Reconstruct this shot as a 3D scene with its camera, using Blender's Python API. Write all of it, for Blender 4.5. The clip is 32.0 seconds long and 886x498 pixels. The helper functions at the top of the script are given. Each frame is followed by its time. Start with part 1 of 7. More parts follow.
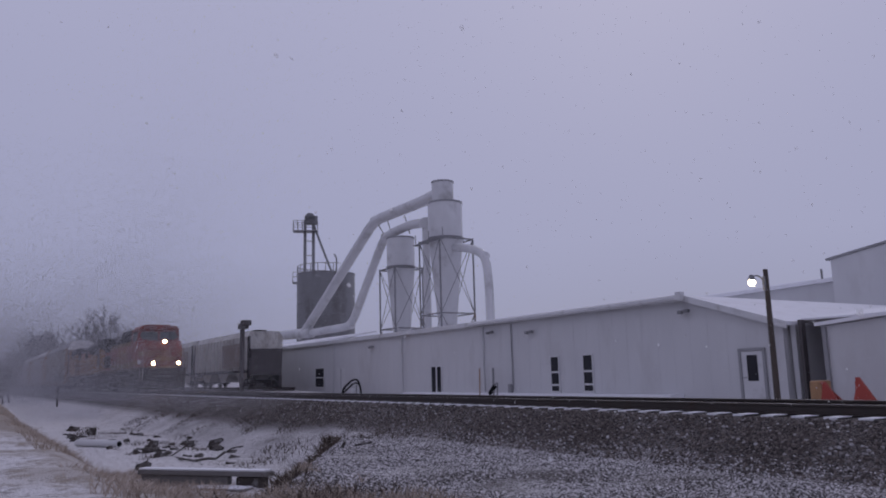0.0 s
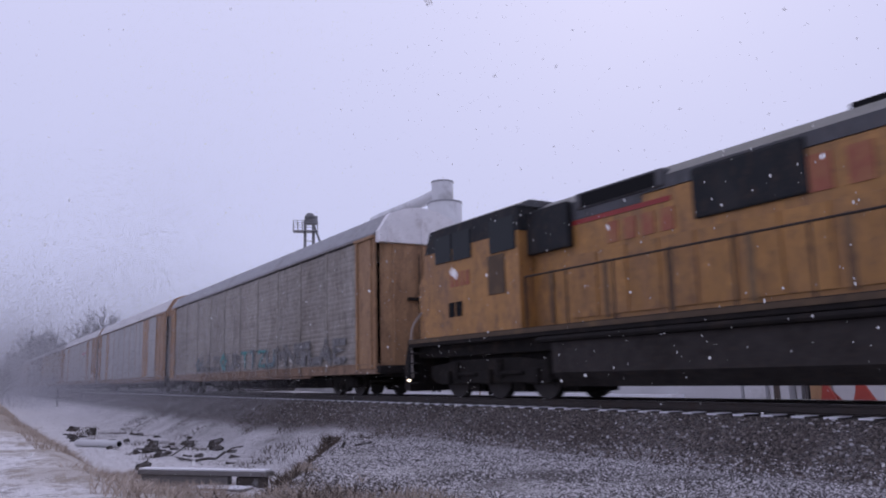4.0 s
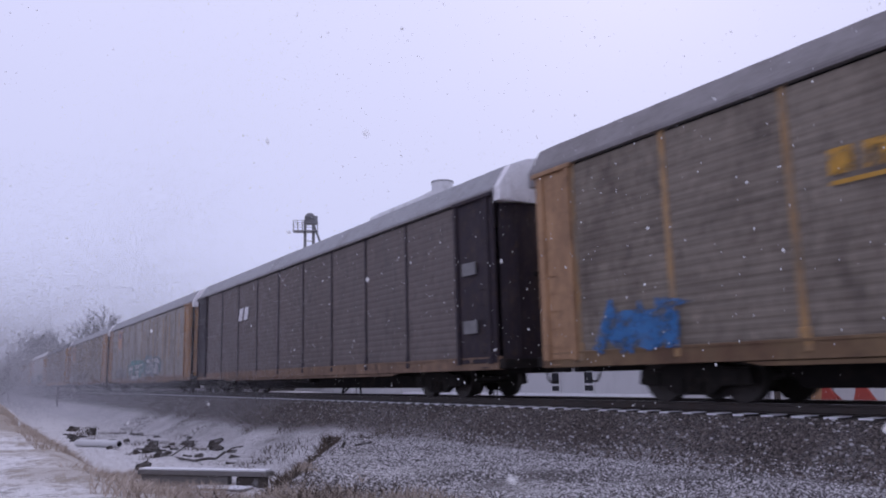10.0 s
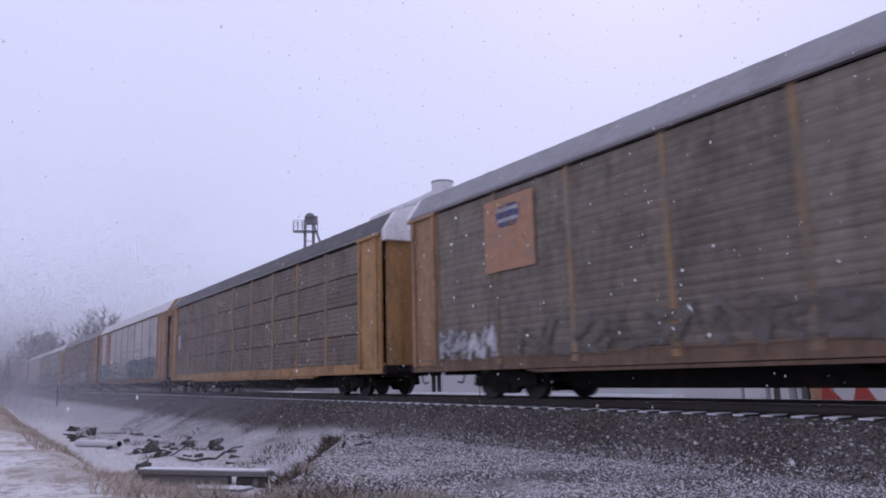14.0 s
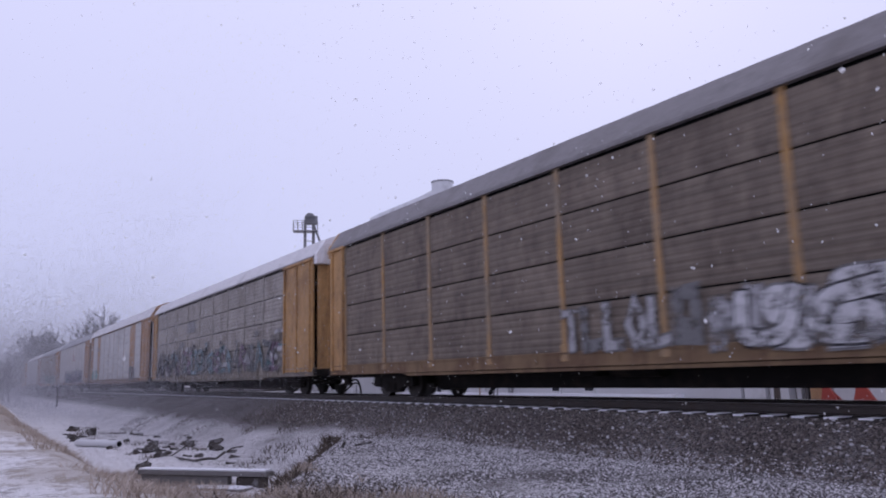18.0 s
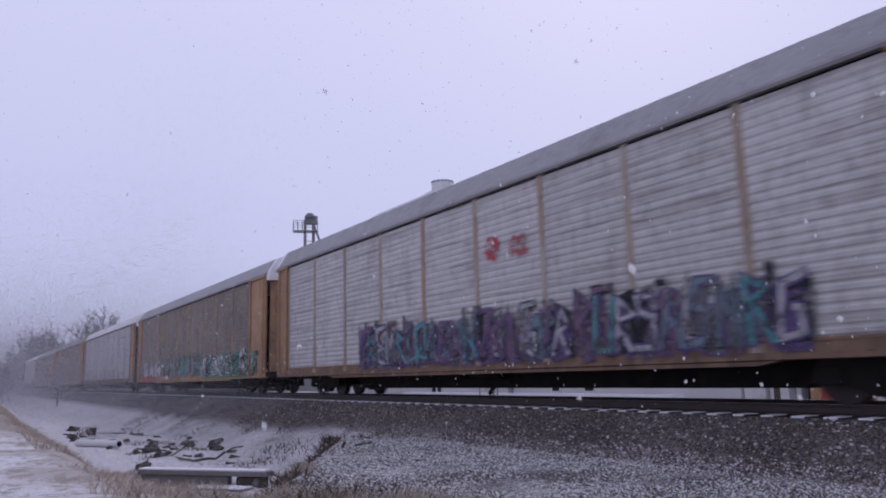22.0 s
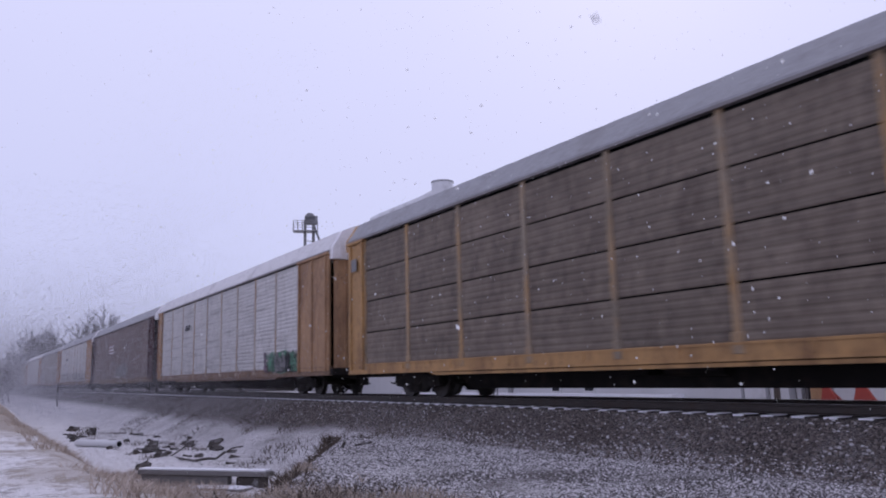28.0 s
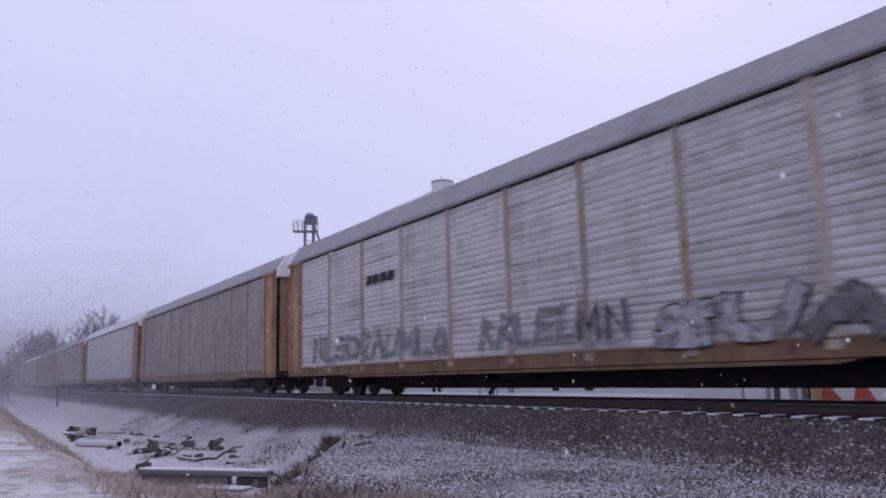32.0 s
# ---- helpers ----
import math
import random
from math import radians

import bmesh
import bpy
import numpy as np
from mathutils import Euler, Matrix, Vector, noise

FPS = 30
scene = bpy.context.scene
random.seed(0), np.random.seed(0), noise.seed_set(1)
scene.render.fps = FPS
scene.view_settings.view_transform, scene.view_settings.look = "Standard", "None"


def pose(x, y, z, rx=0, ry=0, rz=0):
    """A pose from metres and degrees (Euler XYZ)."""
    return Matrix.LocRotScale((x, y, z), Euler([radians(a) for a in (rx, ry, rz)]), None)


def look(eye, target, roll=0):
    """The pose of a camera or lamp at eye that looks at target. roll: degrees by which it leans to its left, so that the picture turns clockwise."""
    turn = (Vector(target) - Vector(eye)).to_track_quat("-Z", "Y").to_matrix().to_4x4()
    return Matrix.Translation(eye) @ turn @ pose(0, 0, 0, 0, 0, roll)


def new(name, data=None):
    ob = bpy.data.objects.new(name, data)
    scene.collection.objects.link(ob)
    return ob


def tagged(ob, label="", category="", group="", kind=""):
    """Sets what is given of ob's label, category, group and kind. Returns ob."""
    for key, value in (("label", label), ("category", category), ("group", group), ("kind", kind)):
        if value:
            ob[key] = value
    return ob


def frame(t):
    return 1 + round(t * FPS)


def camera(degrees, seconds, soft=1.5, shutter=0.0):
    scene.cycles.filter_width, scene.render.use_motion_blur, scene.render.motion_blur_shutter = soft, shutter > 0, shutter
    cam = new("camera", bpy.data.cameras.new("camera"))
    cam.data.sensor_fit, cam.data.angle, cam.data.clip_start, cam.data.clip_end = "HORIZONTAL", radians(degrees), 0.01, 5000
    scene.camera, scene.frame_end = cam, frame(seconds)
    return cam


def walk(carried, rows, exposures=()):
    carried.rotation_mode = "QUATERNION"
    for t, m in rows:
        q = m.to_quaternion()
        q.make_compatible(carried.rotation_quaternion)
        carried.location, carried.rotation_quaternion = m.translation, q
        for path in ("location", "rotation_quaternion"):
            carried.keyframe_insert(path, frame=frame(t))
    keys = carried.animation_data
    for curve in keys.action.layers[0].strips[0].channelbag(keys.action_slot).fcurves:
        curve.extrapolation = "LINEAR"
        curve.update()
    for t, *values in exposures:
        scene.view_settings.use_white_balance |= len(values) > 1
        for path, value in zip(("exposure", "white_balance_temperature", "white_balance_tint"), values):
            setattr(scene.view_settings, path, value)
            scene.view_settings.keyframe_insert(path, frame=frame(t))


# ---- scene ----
# The track runs along x (trains roll towards +x); z = 0 is the top of the rail.
TRACK_Y = 12.26      # centre line of the main track
SIDING_Y = 21.4      # centre line of the siding
GAP0, SPEED = -100.9, 20.24   # rear coupler of the second locomotive at 0 s, and metres a second
PITCH = 28.78        # coupler to coupler, one autorack
# slack in the couplings: how far each gap stands from its even place, counted from the locomotives
SLACK = [-0.05, -0.12, -0.10, -0.05, -0.08, -0.15, -0.08, -0.62, -0.65, -0.65, -0.63, -0.60, -0.45, -0.45, -0.25, -0.10]
DURATION = 32.0

cam = camera(60.73, DURATION, soft=1.9, shutter=0.22)
EYE = Vector((0.0, 0.0, 0.60))
AIM = EYE + Vector((-0.83278, 0.52845, 0.16494)) * 10
stand = look(EYE, AIM, -1.492)
EXPOSURES = [(0, -0.77), (1.0, -0.77), (2.0, -0.80), (2.5, -0.57), (3.0, -0.26), (3.5, -0.1), (4.2, -0.04), (7.5, -0.07), (8.5, -0.05), (9.3, 0.02), (10.0, 0.09), (11.0, 0.13), (12.0, 0.13), (13.2, 0.04), (14.0, 0.09), (17.0, 0.09), (19.0, 0.09), (20.0, 0.04), (21.0, -0.1), (22.0, -0.06), (23.0, -0.07), (24.0, 0.03), (28.0, 0.09), (29.0, 0.06), (30.0, -0.06), (31.0, 0.12), (32, 0.02)]
walk(cam, [(0, stand), (DURATION, stand)], exposures=EXPOSURES)

# ---- light: a snowy overcast dusk ----
world = bpy.data.worlds.new("overcast")
scene.world = world
world.use_nodes = True
wn, wl = world.node_tree.nodes, world.node_tree.links
wn.clear()
w_out = wn.new("ShaderNodeOutputWorld")
w_bg = wn.new("ShaderNodeBackground")
w_sky = wn.new("ShaderNodeTexSky")
w_sky.sky_type, w_sky.sun_disc = "NISHITA", False
w_sky.sun_elevation, w_sky.sun_rotation = radians(35), radians(320)
w_mix = wn.new("ShaderNodeMix")
w_mix.data_type = "RGBA"
w_mix.inputs[0].default_value = 0.93
w_ramp = wn.new("ShaderNodeValToRGB")
w_sep = wn.new("ShaderNodeSeparateXYZ")
w_geo = wn.new("ShaderNodeTexCoord")
w_noise = wn.new("ShaderNodeTexNoise")
w_noise.inputs["Scale"].default_value = 1.4
w_noise.inputs["Detail"].default_value = 3
w_add = wn.new("ShaderNodeMath")
w_add.operation = "MULTIPLY_ADD"
w_add.inputs[1].default_value = 0.10
wl.new(w_geo.outputs["Generated"], w_sep.inputs[0])
wl.new(w_geo.outputs["Generated"], w_noise.inputs["Vector"])
wl.new(w_noise.outputs["Fac"], w_add.inputs[0])
wl.new(w_sep.outputs["Z"], w_add.inputs[2])
wl.new(w_add.outputs[0], w_ramp.inputs[0])
# cloud deck: darker and bluer at the horizon, paler above (radiance before the strength)
stops = [(0.0, (3.9, 4.0, 6.1)), (0.09, (4.7, 4.83, 7.35)), (0.22, (5.85, 5.95, 8.8)), (0.50, (6.9, 6.9, 9.8)), (1.0, (6.9, 6.9, 9.8))]
ramp = w_ramp.color_ramp
while len(ramp.elements) < len(stops):
    ramp.elements.new(0.5)
for el, (at, c) in zip(ramp.elements, stops):
    el.position, el.color = at, (c[0] / 10.2, c[1] / 10.2, c[2] / 10.2, 1)
w_gain = wn.new("ShaderNodeVectorMath")
w_gain.operation = "SCALE"
w_gain.inputs["Scale"].default_value = 10.2
wl.new(w_ramp.outputs[0], w_gain.inputs[0])
wl.new(w_sky.outputs[0], w_mix.inputs[6])
wl.new(w_gain.outputs[0], w_mix.inputs[7])
wl.new(w_mix.outputs[2], w_bg.inputs[0])
w_bg.inputs[1].default_value = 0.1
wl.new(w_bg.outputs[0], w_out.inputs[0])

sun = new("sun", bpy.data.lights.new("sun", "SUN"))
sun.data.energy, sun.data.angle, sun.data.color = 0.5, radians(45), (1.0, 0.95, 0.92)
sun.matrix_basis = look((-60, 60, 45), (-20, 10, 0))


# ---- materials ----
def mat(name, color, rough=0.7, metal=0.0, spread=0.12, scale=3.0, dirt=None, dirt_amount=0.35, dirt_scale=1.2,
        bump=0.15, bump_scale=30.0, streak=False, per_piece=0.0, emit=0.0, coat=0.0, worn=0.0, lines=0.0):
    """A weathered surface: grain, large stains (dirt) and fine relief, at world size."""
    m = bpy.data.materials.new(name)
    m.use_nodes = True
    n, l = m.node_tree.nodes, m.node_tree.links
    b = n["Principled BSDF"]
    b.inputs["Roughness"].default_value, b.inputs["Metallic"].default_value = rough, metal
    pos = n.new("ShaderNodeTexCoord")
    mapping = n.new("ShaderNodeMapping")
    mapping.inputs["Scale"].default_value = (1, 1, 0.4) if streak else (1, 1, 1)
    if streak:      # every piece wears its own way
        own, far, shift = n.new("ShaderNodeObjectInfo"), n.new("ShaderNodeVectorMath"), n.new("ShaderNodeVectorMath")
        far.operation, shift.operation = "SCALE", "ADD"
        far.inputs[0].default_value = (37.0, 11.0, 23.0)
        l.new(own.outputs["Random"], far.inputs["Scale"])
        l.new(pos.outputs["Object"], shift.inputs[0])
        l.new(far.outputs[0], shift.inputs[1])
        l.new(shift.outputs[0], mapping.inputs[0])
    else:
        l.new(pos.outputs["Object"], mapping.inputs[0])
    grain = n.new("ShaderNodeTexNoise")
    grain.inputs["Scale"].default_value, grain.inputs["Detail"].default_value = scale, 6
    l.new(mapping.outputs[0], grain.inputs["Vector"])
    value = n.new("ShaderNodeMapRange")
    value.inputs[3].default_value, value.inputs[4].default_value = 1 - spread * 1.6, 1 + spread * 1.6
    l.new(grain.outputs["Fac"], value.inputs[0])
    last = value.outputs[0]
    if per_piece:
        info = n.new("ShaderNodeObjectInfo")
        vary = n.new("ShaderNodeMapRange")
        vary.inputs[3].default_value, vary.inputs[4].default_value = 1 - per_piece, 1 + per_piece
        times = n.new("ShaderNodeMath")
        times.operation = "MULTIPLY"
        l.new(info.outputs["Random"], vary.inputs[0])
        l.new(vary.outputs[0], times.inputs[0])
        l.new(last, times.inputs[1])
        last = times.outputs[0]
    tint = n.new("ShaderNodeMix")
    tint.data_type, tint.blend_type = "RGBA", "MULTIPLY"
    tint.inputs[0].default_value = 1
    tint.inputs[6].default_value = (*color, 1)
    l.new(last, tint.inputs[7])
    result = tint.outputs[2]
    if dirt:
        stain = n.new("ShaderNodeTexNoise")
        stain.inputs["Scale"].default_value, stain.inputs["Detail"].default_value = dirt_scale, 8
        stain.inputs["Roughness"].default_value = 0.65
        l.new(mapping.outputs[0], stain.inputs["Vector"])
        edge = n.new("ShaderNodeMapRange")
        edge.inputs[1].default_value, edge.inputs[2].default_value = 0.62 - 0.35 * dirt_amount, 0.82 - 0.25 * dirt_amount
        l.new(stain.outputs["Fac"], edge.inputs[0])
        over = n.new("ShaderNodeMix")
        over.data_type = "RGBA"
        l.new(edge.outputs[0], over.inputs[0])
        l.new(result, over.inputs[6])
        over.inputs[7].default_value = (*dirt, 1)
        result = over.outputs[2]
    if worn:
        for size, lo, hi, tone, most in ((4.0, 0.52, 0.66, tuple(v * 0.55 for v in (dirt or color)), 0.7), (11.0, 0.53, 0.62, (0.085, 0.055, 0.04), 0.5), (7.0, 0.52, 0.64, tuple(min(0.6, v * 1.5) for v in color), 0.5)):
            spot = n.new("ShaderNodeTexNoise")
            spot.inputs["Scale"].default_value, spot.inputs["Detail"].default_value, spot.inputs["Roughness"].default_value = size, 9, 0.7
            away = n.new("ShaderNodeVectorMath")
            away.operation = "ADD"
            away.inputs[1].default_value = (size, 2.0 * size, 0.5)
            l.new(mapping.outputs[0], away.inputs[0])
            l.new(away.outputs[0], spot.inputs["Vector"])
            gate = n.new("ShaderNodeMapRange")
            for i, v in zip((1, 2, 3, 4), (lo, hi, 0.0, most * worn)):
                gate.inputs[i].default_value = v
            l.new(spot.outputs["Fac"], gate.inputs[0])
            layer = n.new("ShaderNodeMix")
            layer.data_type = "RGBA"
            l.new(gate.outputs[0], layer.inputs[0])
            l.new(result, layer.inputs[6])
            layer.inputs[7].default_value = (*tone, 1)
            result = layer.outputs[2]
    if lines:       # grime caught along the ribs, broken and uneven
        long_map, rib, gate, layer = n.new("ShaderNodeMapping"), n.new("ShaderNodeTexNoise"), n.new("ShaderNodeMapRange"), n.new("ShaderNodeMix")
        long_map.inputs["Scale"].default_value = (0.35, 1.0, 7.0)
        l.new(mapping.outputs[0] if not streak else shift.outputs[0], long_map.inputs[0])
        rib.inputs["Scale"].default_value, rib.inputs["Detail"].default_value, rib.inputs["Roughness"].default_value = 1.0, 5, 0.6
        l.new(long_map.outputs[0], rib.inputs["Vector"])
        for i, v in zip((1, 2, 3, 4), (0.50, 0.68, 0.0, lines)):
            gate.inputs[i].default_value = v
        l.new(rib.outputs["Fac"], gate.inputs[0])
        layer.data_type = "RGBA"
        l.new(gate.outputs[0], layer.inputs[0])
        l.new(result, layer.inputs[6])
        layer.inputs[7].default_value = (*[v * 0.6 for v in (dirt or color)], 1)
        result = layer.outputs[2]
    l.new(result, b.inputs["Base Color"])
    if bump:
        fine = n.new("ShaderNodeTexNoise")
        fine.inputs["Scale"].default_value, fine.inputs["Detail"].default_value = bump_scale, 4
        l.new(pos.outputs["Object"], fine.inputs["Vector"])
        relief = n.new("ShaderNodeBump")
        relief.inputs["Strength"].default_value, relief.inputs["Distance"].default_value = bump, 0.02
        l.new(fine.outputs["Fac"], relief.inputs["Height"])
        l.new(relief.outputs[0], b.inputs["Normal"])
    if emit:
        b.inputs["Emission Color"].default_value, b.inputs["Emission Strength"].default_value = (*color, 1), emit
    b.inputs["Coat Weight"].default_value = coat
    if max(color) < 0.06 and not metal:      # gloss cut on near-black surfaces, so shaded undersides stay dark
        b.inputs["Specular IOR Level"].default_value = 0.12
    return m


def eroded(m):
    """Worn spray paint: the coat has flaked off in small ragged patches."""
    n, l = m.node_tree.nodes, m.node_tree.links
    paint, out = n["Principled BSDF"], n["Material Output"]
    pos, flaw, gate = n.new("ShaderNodeTexCoord"), n.new("ShaderNodeTexNoise"), n.new("ShaderNodeMapRange")
    flaw.inputs["Scale"].default_value, flaw.inputs["Detail"].default_value, flaw.inputs["Roughness"].default_value = 3.2, 9, 0.72
    for i, v in zip((1, 2, 3, 4), (0.47, 0.60, 0.0, 0.9)):
        gate.inputs[i].default_value = v
    clear, mix = n.new("ShaderNodeBsdfTransparent"), n.new("ShaderNodeMixShader")
    l.new(pos.outputs["Object"], flaw.inputs["Vector"])
    l.new(flaw.outputs["Fac"], gate.inputs[0])
    l.new(gate.outputs[0], mix.inputs[0])
    l.new(paint.outputs[0], mix.inputs[1])
    l.new(clear.outputs[0], mix.inputs[2])
    l.new(mix.outputs[0], out.inputs[0])
    return m


M = {}


def define_materials():
    # train
    M["side_silver"] = mat("galvanised_pale", (0.40, 0.392, 0.385), 0.5, 0.3, 0.10, 2.0, (0.235, 0.218, 0.20), 0.3, 0.9, 0.1, 40, True, 0.08, worn=0.5, lines=0.55)
    M["side_white"] = mat("galvanised_white", (0.49, 0.475, 0.455), 0.5, 0.2, 0.08, 2.0, (0.27, 0.245, 0.225), 0.26, 0.8, 0.1, 40, True, 0.08, worn=0.5, lines=0.55)
    M["side_grey"] = mat("galvanised_grey", (0.30, 0.273, 0.240), 0.6, 0.15, 0.12, 2.2, (0.17, 0.145, 0.12), 0.45, 0.9, 0.1, 40, True, 0.10, worn=0.9, lines=0.35)
    M["side_brown"] = mat("galvanised_browned", (0.222, 0.188, 0.148), 0.7, 0.1, 0.14, 2.4, (0.122, 0.098, 0.077), 0.45, 0.9, 0.1, 40, True, 0.12, worn=0.9, lines=0.35)
    M["side_umber"] = mat("umber_weathered_steel", (0.182, 0.146, 0.112), 0.7, 0.1, 0.14, 2.4, (0.105, 0.08, 0.062), 0.45, 0.9, 0.1, 40, True, 0.12, worn=0.9, lines=0.35)
    M["side_dark"] = mat("dark_weathered_steel", (0.1196, 0.0987, 0.0911), 0.7, 0.1, 0.12, 2.4, (0.1188, 0.1056, 0.099), 0.25, 0.8, 0.1, 40, True, 0.10, worn=0.9)
    M["side_maroon"] = mat("maroon_weathered_steel", (0.150, 0.108, 0.094), 0.7, 0.1, 0.12, 2.4, (0.07, 0.05, 0.046), 0.35, 0.8, 0.1, 40, True, 0.10, worn=0.9, lines=0.3)
    M["frame_tan"] = mat("faded_tan_paint", (0.352, 0.208, 0.108), 0.7, 0, 0.16, 2.5, (0.19, 0.105, 0.058), 0.40, 1.1, 0.15, 40, True, 0.10, worn=0.7)
    M["frame_yellow"] = mat("faded_yellow_paint", (0.3948, 0.2240, 0.0847), 0.65, 0, 0.16, 2.5, (0.17, 0.085, 0.035), 0.35, 1.1, 0.15, 40, True, 0.10, worn=0.7)
    M["frame_rust"] = mat("rusty_brown_paint", (0.1839, 0.1166, 0.0588), 0.75, 0, 0.2, 2.5, (0.09, 0.04, 0.022), 0.5, 1.1, 0.15, 40, True, 0.12, worn=0.7)
    M["frame_dark"] = mat("dark_purple_paint", (0.0363, 0.0297, 0.0363), 0.6, 0, 0.2, 2.5, (0.0858, 0.066, 0.0594), 0.2, 1.1, 0.15, 40, True, 0.1, worn=1.0)
    M["frame_maroon"] = mat("maroon_paint", (0.0495, 0.0198, 0.0231), 0.6, 0, 0.2, 2.5, (0.066, 0.0462, 0.0396), 0.25, 1.1, 0.15, 40, True, 0.1, worn=1.0)
    M["post_faded"] = mat("faded_brown_post_paint", (0.225, 0.175, 0.13), 0.7, 0, 0.2, 2.5, (0.36, 0.215, 0.105), 0.38, 1.6, 0.15, 40, True, 0.2, worn=0.9)
    M["post_pale"] = mat("flaking_tan_on_zinc", (0.345, 0.30, 0.25), 0.65, 0.1, 0.16, 2.5, (0.33, 0.195, 0.10), 0.55, 1.1, 0.15, 40, True, 0.22, worn=0.7)
    M["post_streaked"] = mat("streaked_orange_on_brown", (0.21, 0.172, 0.125), 0.7, 0, 0.2, 2.5, (0.47, 0.255, 0.08), 0.56, 0.9, 0.15, 40, True, 0.25, worn=0.8)
    M["roof_white"] = mat("snow_dusted_roof", (0.66, 0.645, 0.645), 0.75, 0, 0.06, 1.5, (0.44, 0.42, 0.42), 0.22, 0.7, 0.1, 30, worn=0.4)
    M["door_rusted"] = mat("rust_eaten_yellow_paint", (0.38, 0.225, 0.10), 0.75, 0, 0.2, 2.5, (0.06, 0.028, 0.018), 0.42, 0.9, 0.2, 40, True, 0.1, worn=1.0)
    M["snow_crust"] = mat("snow_crusted_steel", (0.80, 0.79, 0.80), 0.8, 0, 0.08, 2.0, (0.45, 0.42, 0.41), 0.18, 1.6, 0.3, 20, worn=0.2)
    M["roof_grey"] = mat("zinc_roof", (0.2808, 0.2808, 0.2925), 0.55, 0.2, 0.08, 1.5, (0.2106, 0.2028, 0.2028), 0.3, 0.7, 0.1, 30, worn=0.5)
    M["roof_brown"] = mat("soiled_zinc_roof", (0.2106, 0.195, 0.195), 0.6, 0.1, 0.1, 1.5, (0.1482, 0.1326, 0.1287), 0.35, 0.7, 0.1, 30, worn=0.5)
    M["roof_dark"] = mat("dark_roof", (0.06, 0.058, 0.06), 0.6, 0.1, 0.1, 1.5, (0.12, 0.11, 0.11), 0.3, 0.7, 0.1, 30, worn=0.5)
    M["under"] = mat("underframe_grime", (0.021, 0.0185, 0.0175), 0.8, 0, 0.2, 4, (0.042, 0.032, 0.025), 0.3, 2.0, 0.3, 30)
    M["under_pale"] = mat("dusty_truck_steel", (0.021, 0.0185, 0.017), 0.8, 0, 0.2, 4, (0.042, 0.034, 0.027), 0.3, 2.0, 0.3, 30)
    M["wheel"] = mat("wheel_steel", (0.036, 0.03, 0.027), 0.55, 0.4, 0.2, 4, None, 0, 1, 0.1, 30)
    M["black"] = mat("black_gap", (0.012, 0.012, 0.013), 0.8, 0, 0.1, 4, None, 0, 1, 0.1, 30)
    M["orange"] = mat("orange_red_paint", (0.282, 0.0375, 0.0255), 0.55, 0, 0.16, 2.0, (0.14, 0.052, 0.034), 0.58, 1.0, 0.08, 40, True, 0.07, worn=1.0)
    M["dark_green"] = mat("dark_hood_paint", (0.022, 0.024, 0.026), 0.55, 0, 0.2, 2.0, (0.05, 0.045, 0.042), 0.3, 1.0, 0.08, 40, True, worn=0.8)
    M["gold"] = mat("gold_stripe_paint", (0.35, 0.21, 0.048), 0.6, 0, 0.18, 3.0, (0.15, 0.085, 0.04), 0.5, 1.2, 0.05, 40, worn=1.0)
    M["loco_yellow"] = mat("armour_yellow_paint", (0.375, 0.186, 0.050), 0.55, 0, 0.16, 2.0, (0.225, 0.118, 0.058), 0.45, 1.0, 0.08, 40, True, 0.07, worn=1.0)
    M["loco_grey"] = mat("harbour_grey_paint", (0.065, 0.066, 0.072), 0.55, 0, 0.15, 2.0, (0.035, 0.034, 0.034), 0.3, 1.0, 0.08, 40, True, worn=0.9)
    M["loco_red"] = mat("red_lettering_paint", (0.2604, 0.0217, 0.0174), 0.5, 0, 0.15, 3, None, 0, 1, 0.05, 40)
    M["tank"] = mat("fuel_tank_grime", (0.046, 0.041, 0.039), 0.75, 0, 0.2, 2.5, (0.027, 0.024, 0.022), 0.4, 1.2, 0.2, 30, worn=0.8)
    M["cab_glass"] = mat("cab_glass", (0.03, 0.034, 0.036), 0.45, 0, 0.05, 3, None, 0, 1, 0, 30)
    M["white_paint"] = mat("white_paint", (0.66, 0.65, 0.66), 0.6, 0, 0.1, 3, (0.4, 0.38, 0.38), 0.2, 1.5, 0.05, 40)
    M["headlight"] = mat("lit_lens", (1.0, 0.62, 0.32), 0.3, 0, 0, 3, None, 0, 1, 0, 30, emit=160)
    M["marker"] = mat("marker_lens", (1.0, 0.8, 0.6), 0.3, 0, 0, 3, None, 0, 1, 0, 30, emit=6)
    M["handrail"] = mat("handrail_paint", (0.05, 0.04, 0.036), 0.7, 0, 0.1, 3, None, 0, 1, 0, 30)
    M["faded_red"] = mat("faded_red_paint", (0.29, 0.085, 0.045), 0.6, 0, 0.2, 3, (0.33, 0.15, 0.06), 0.6, 2, 0.05, 40)
    M["sill_grime"] = mat("rusty_walkway_edge", (0.085, 0.055, 0.032), 0.8, 0, 0.2, 3, (0.16, 0.10, 0.045), 0.3, 1.5, 0.1, 40)
    M["cab_pane"] = mat("hazy_cab_glass", (0.075, 0.09, 0.09), 0.55, 0, 0.1, 3, None, 0, 1, 0, 30)
    M["gold_dim"] = mat("grimy_gold_paint", (0.29, 0.165, 0.05), 0.6, 0, 0.2, 3, (0.19, 0.045, 0.025), 0.4, 2.5, 0.05, 40)
    M["sill_tan"] = mat("dirty_tan_sill", (0.215, 0.135, 0.085), 0.75, 0, 0.2, 2.5, (0.12, 0.075, 0.05), 0.45, 1.3, 0.15, 40, True, 0.15, worn=1.0)
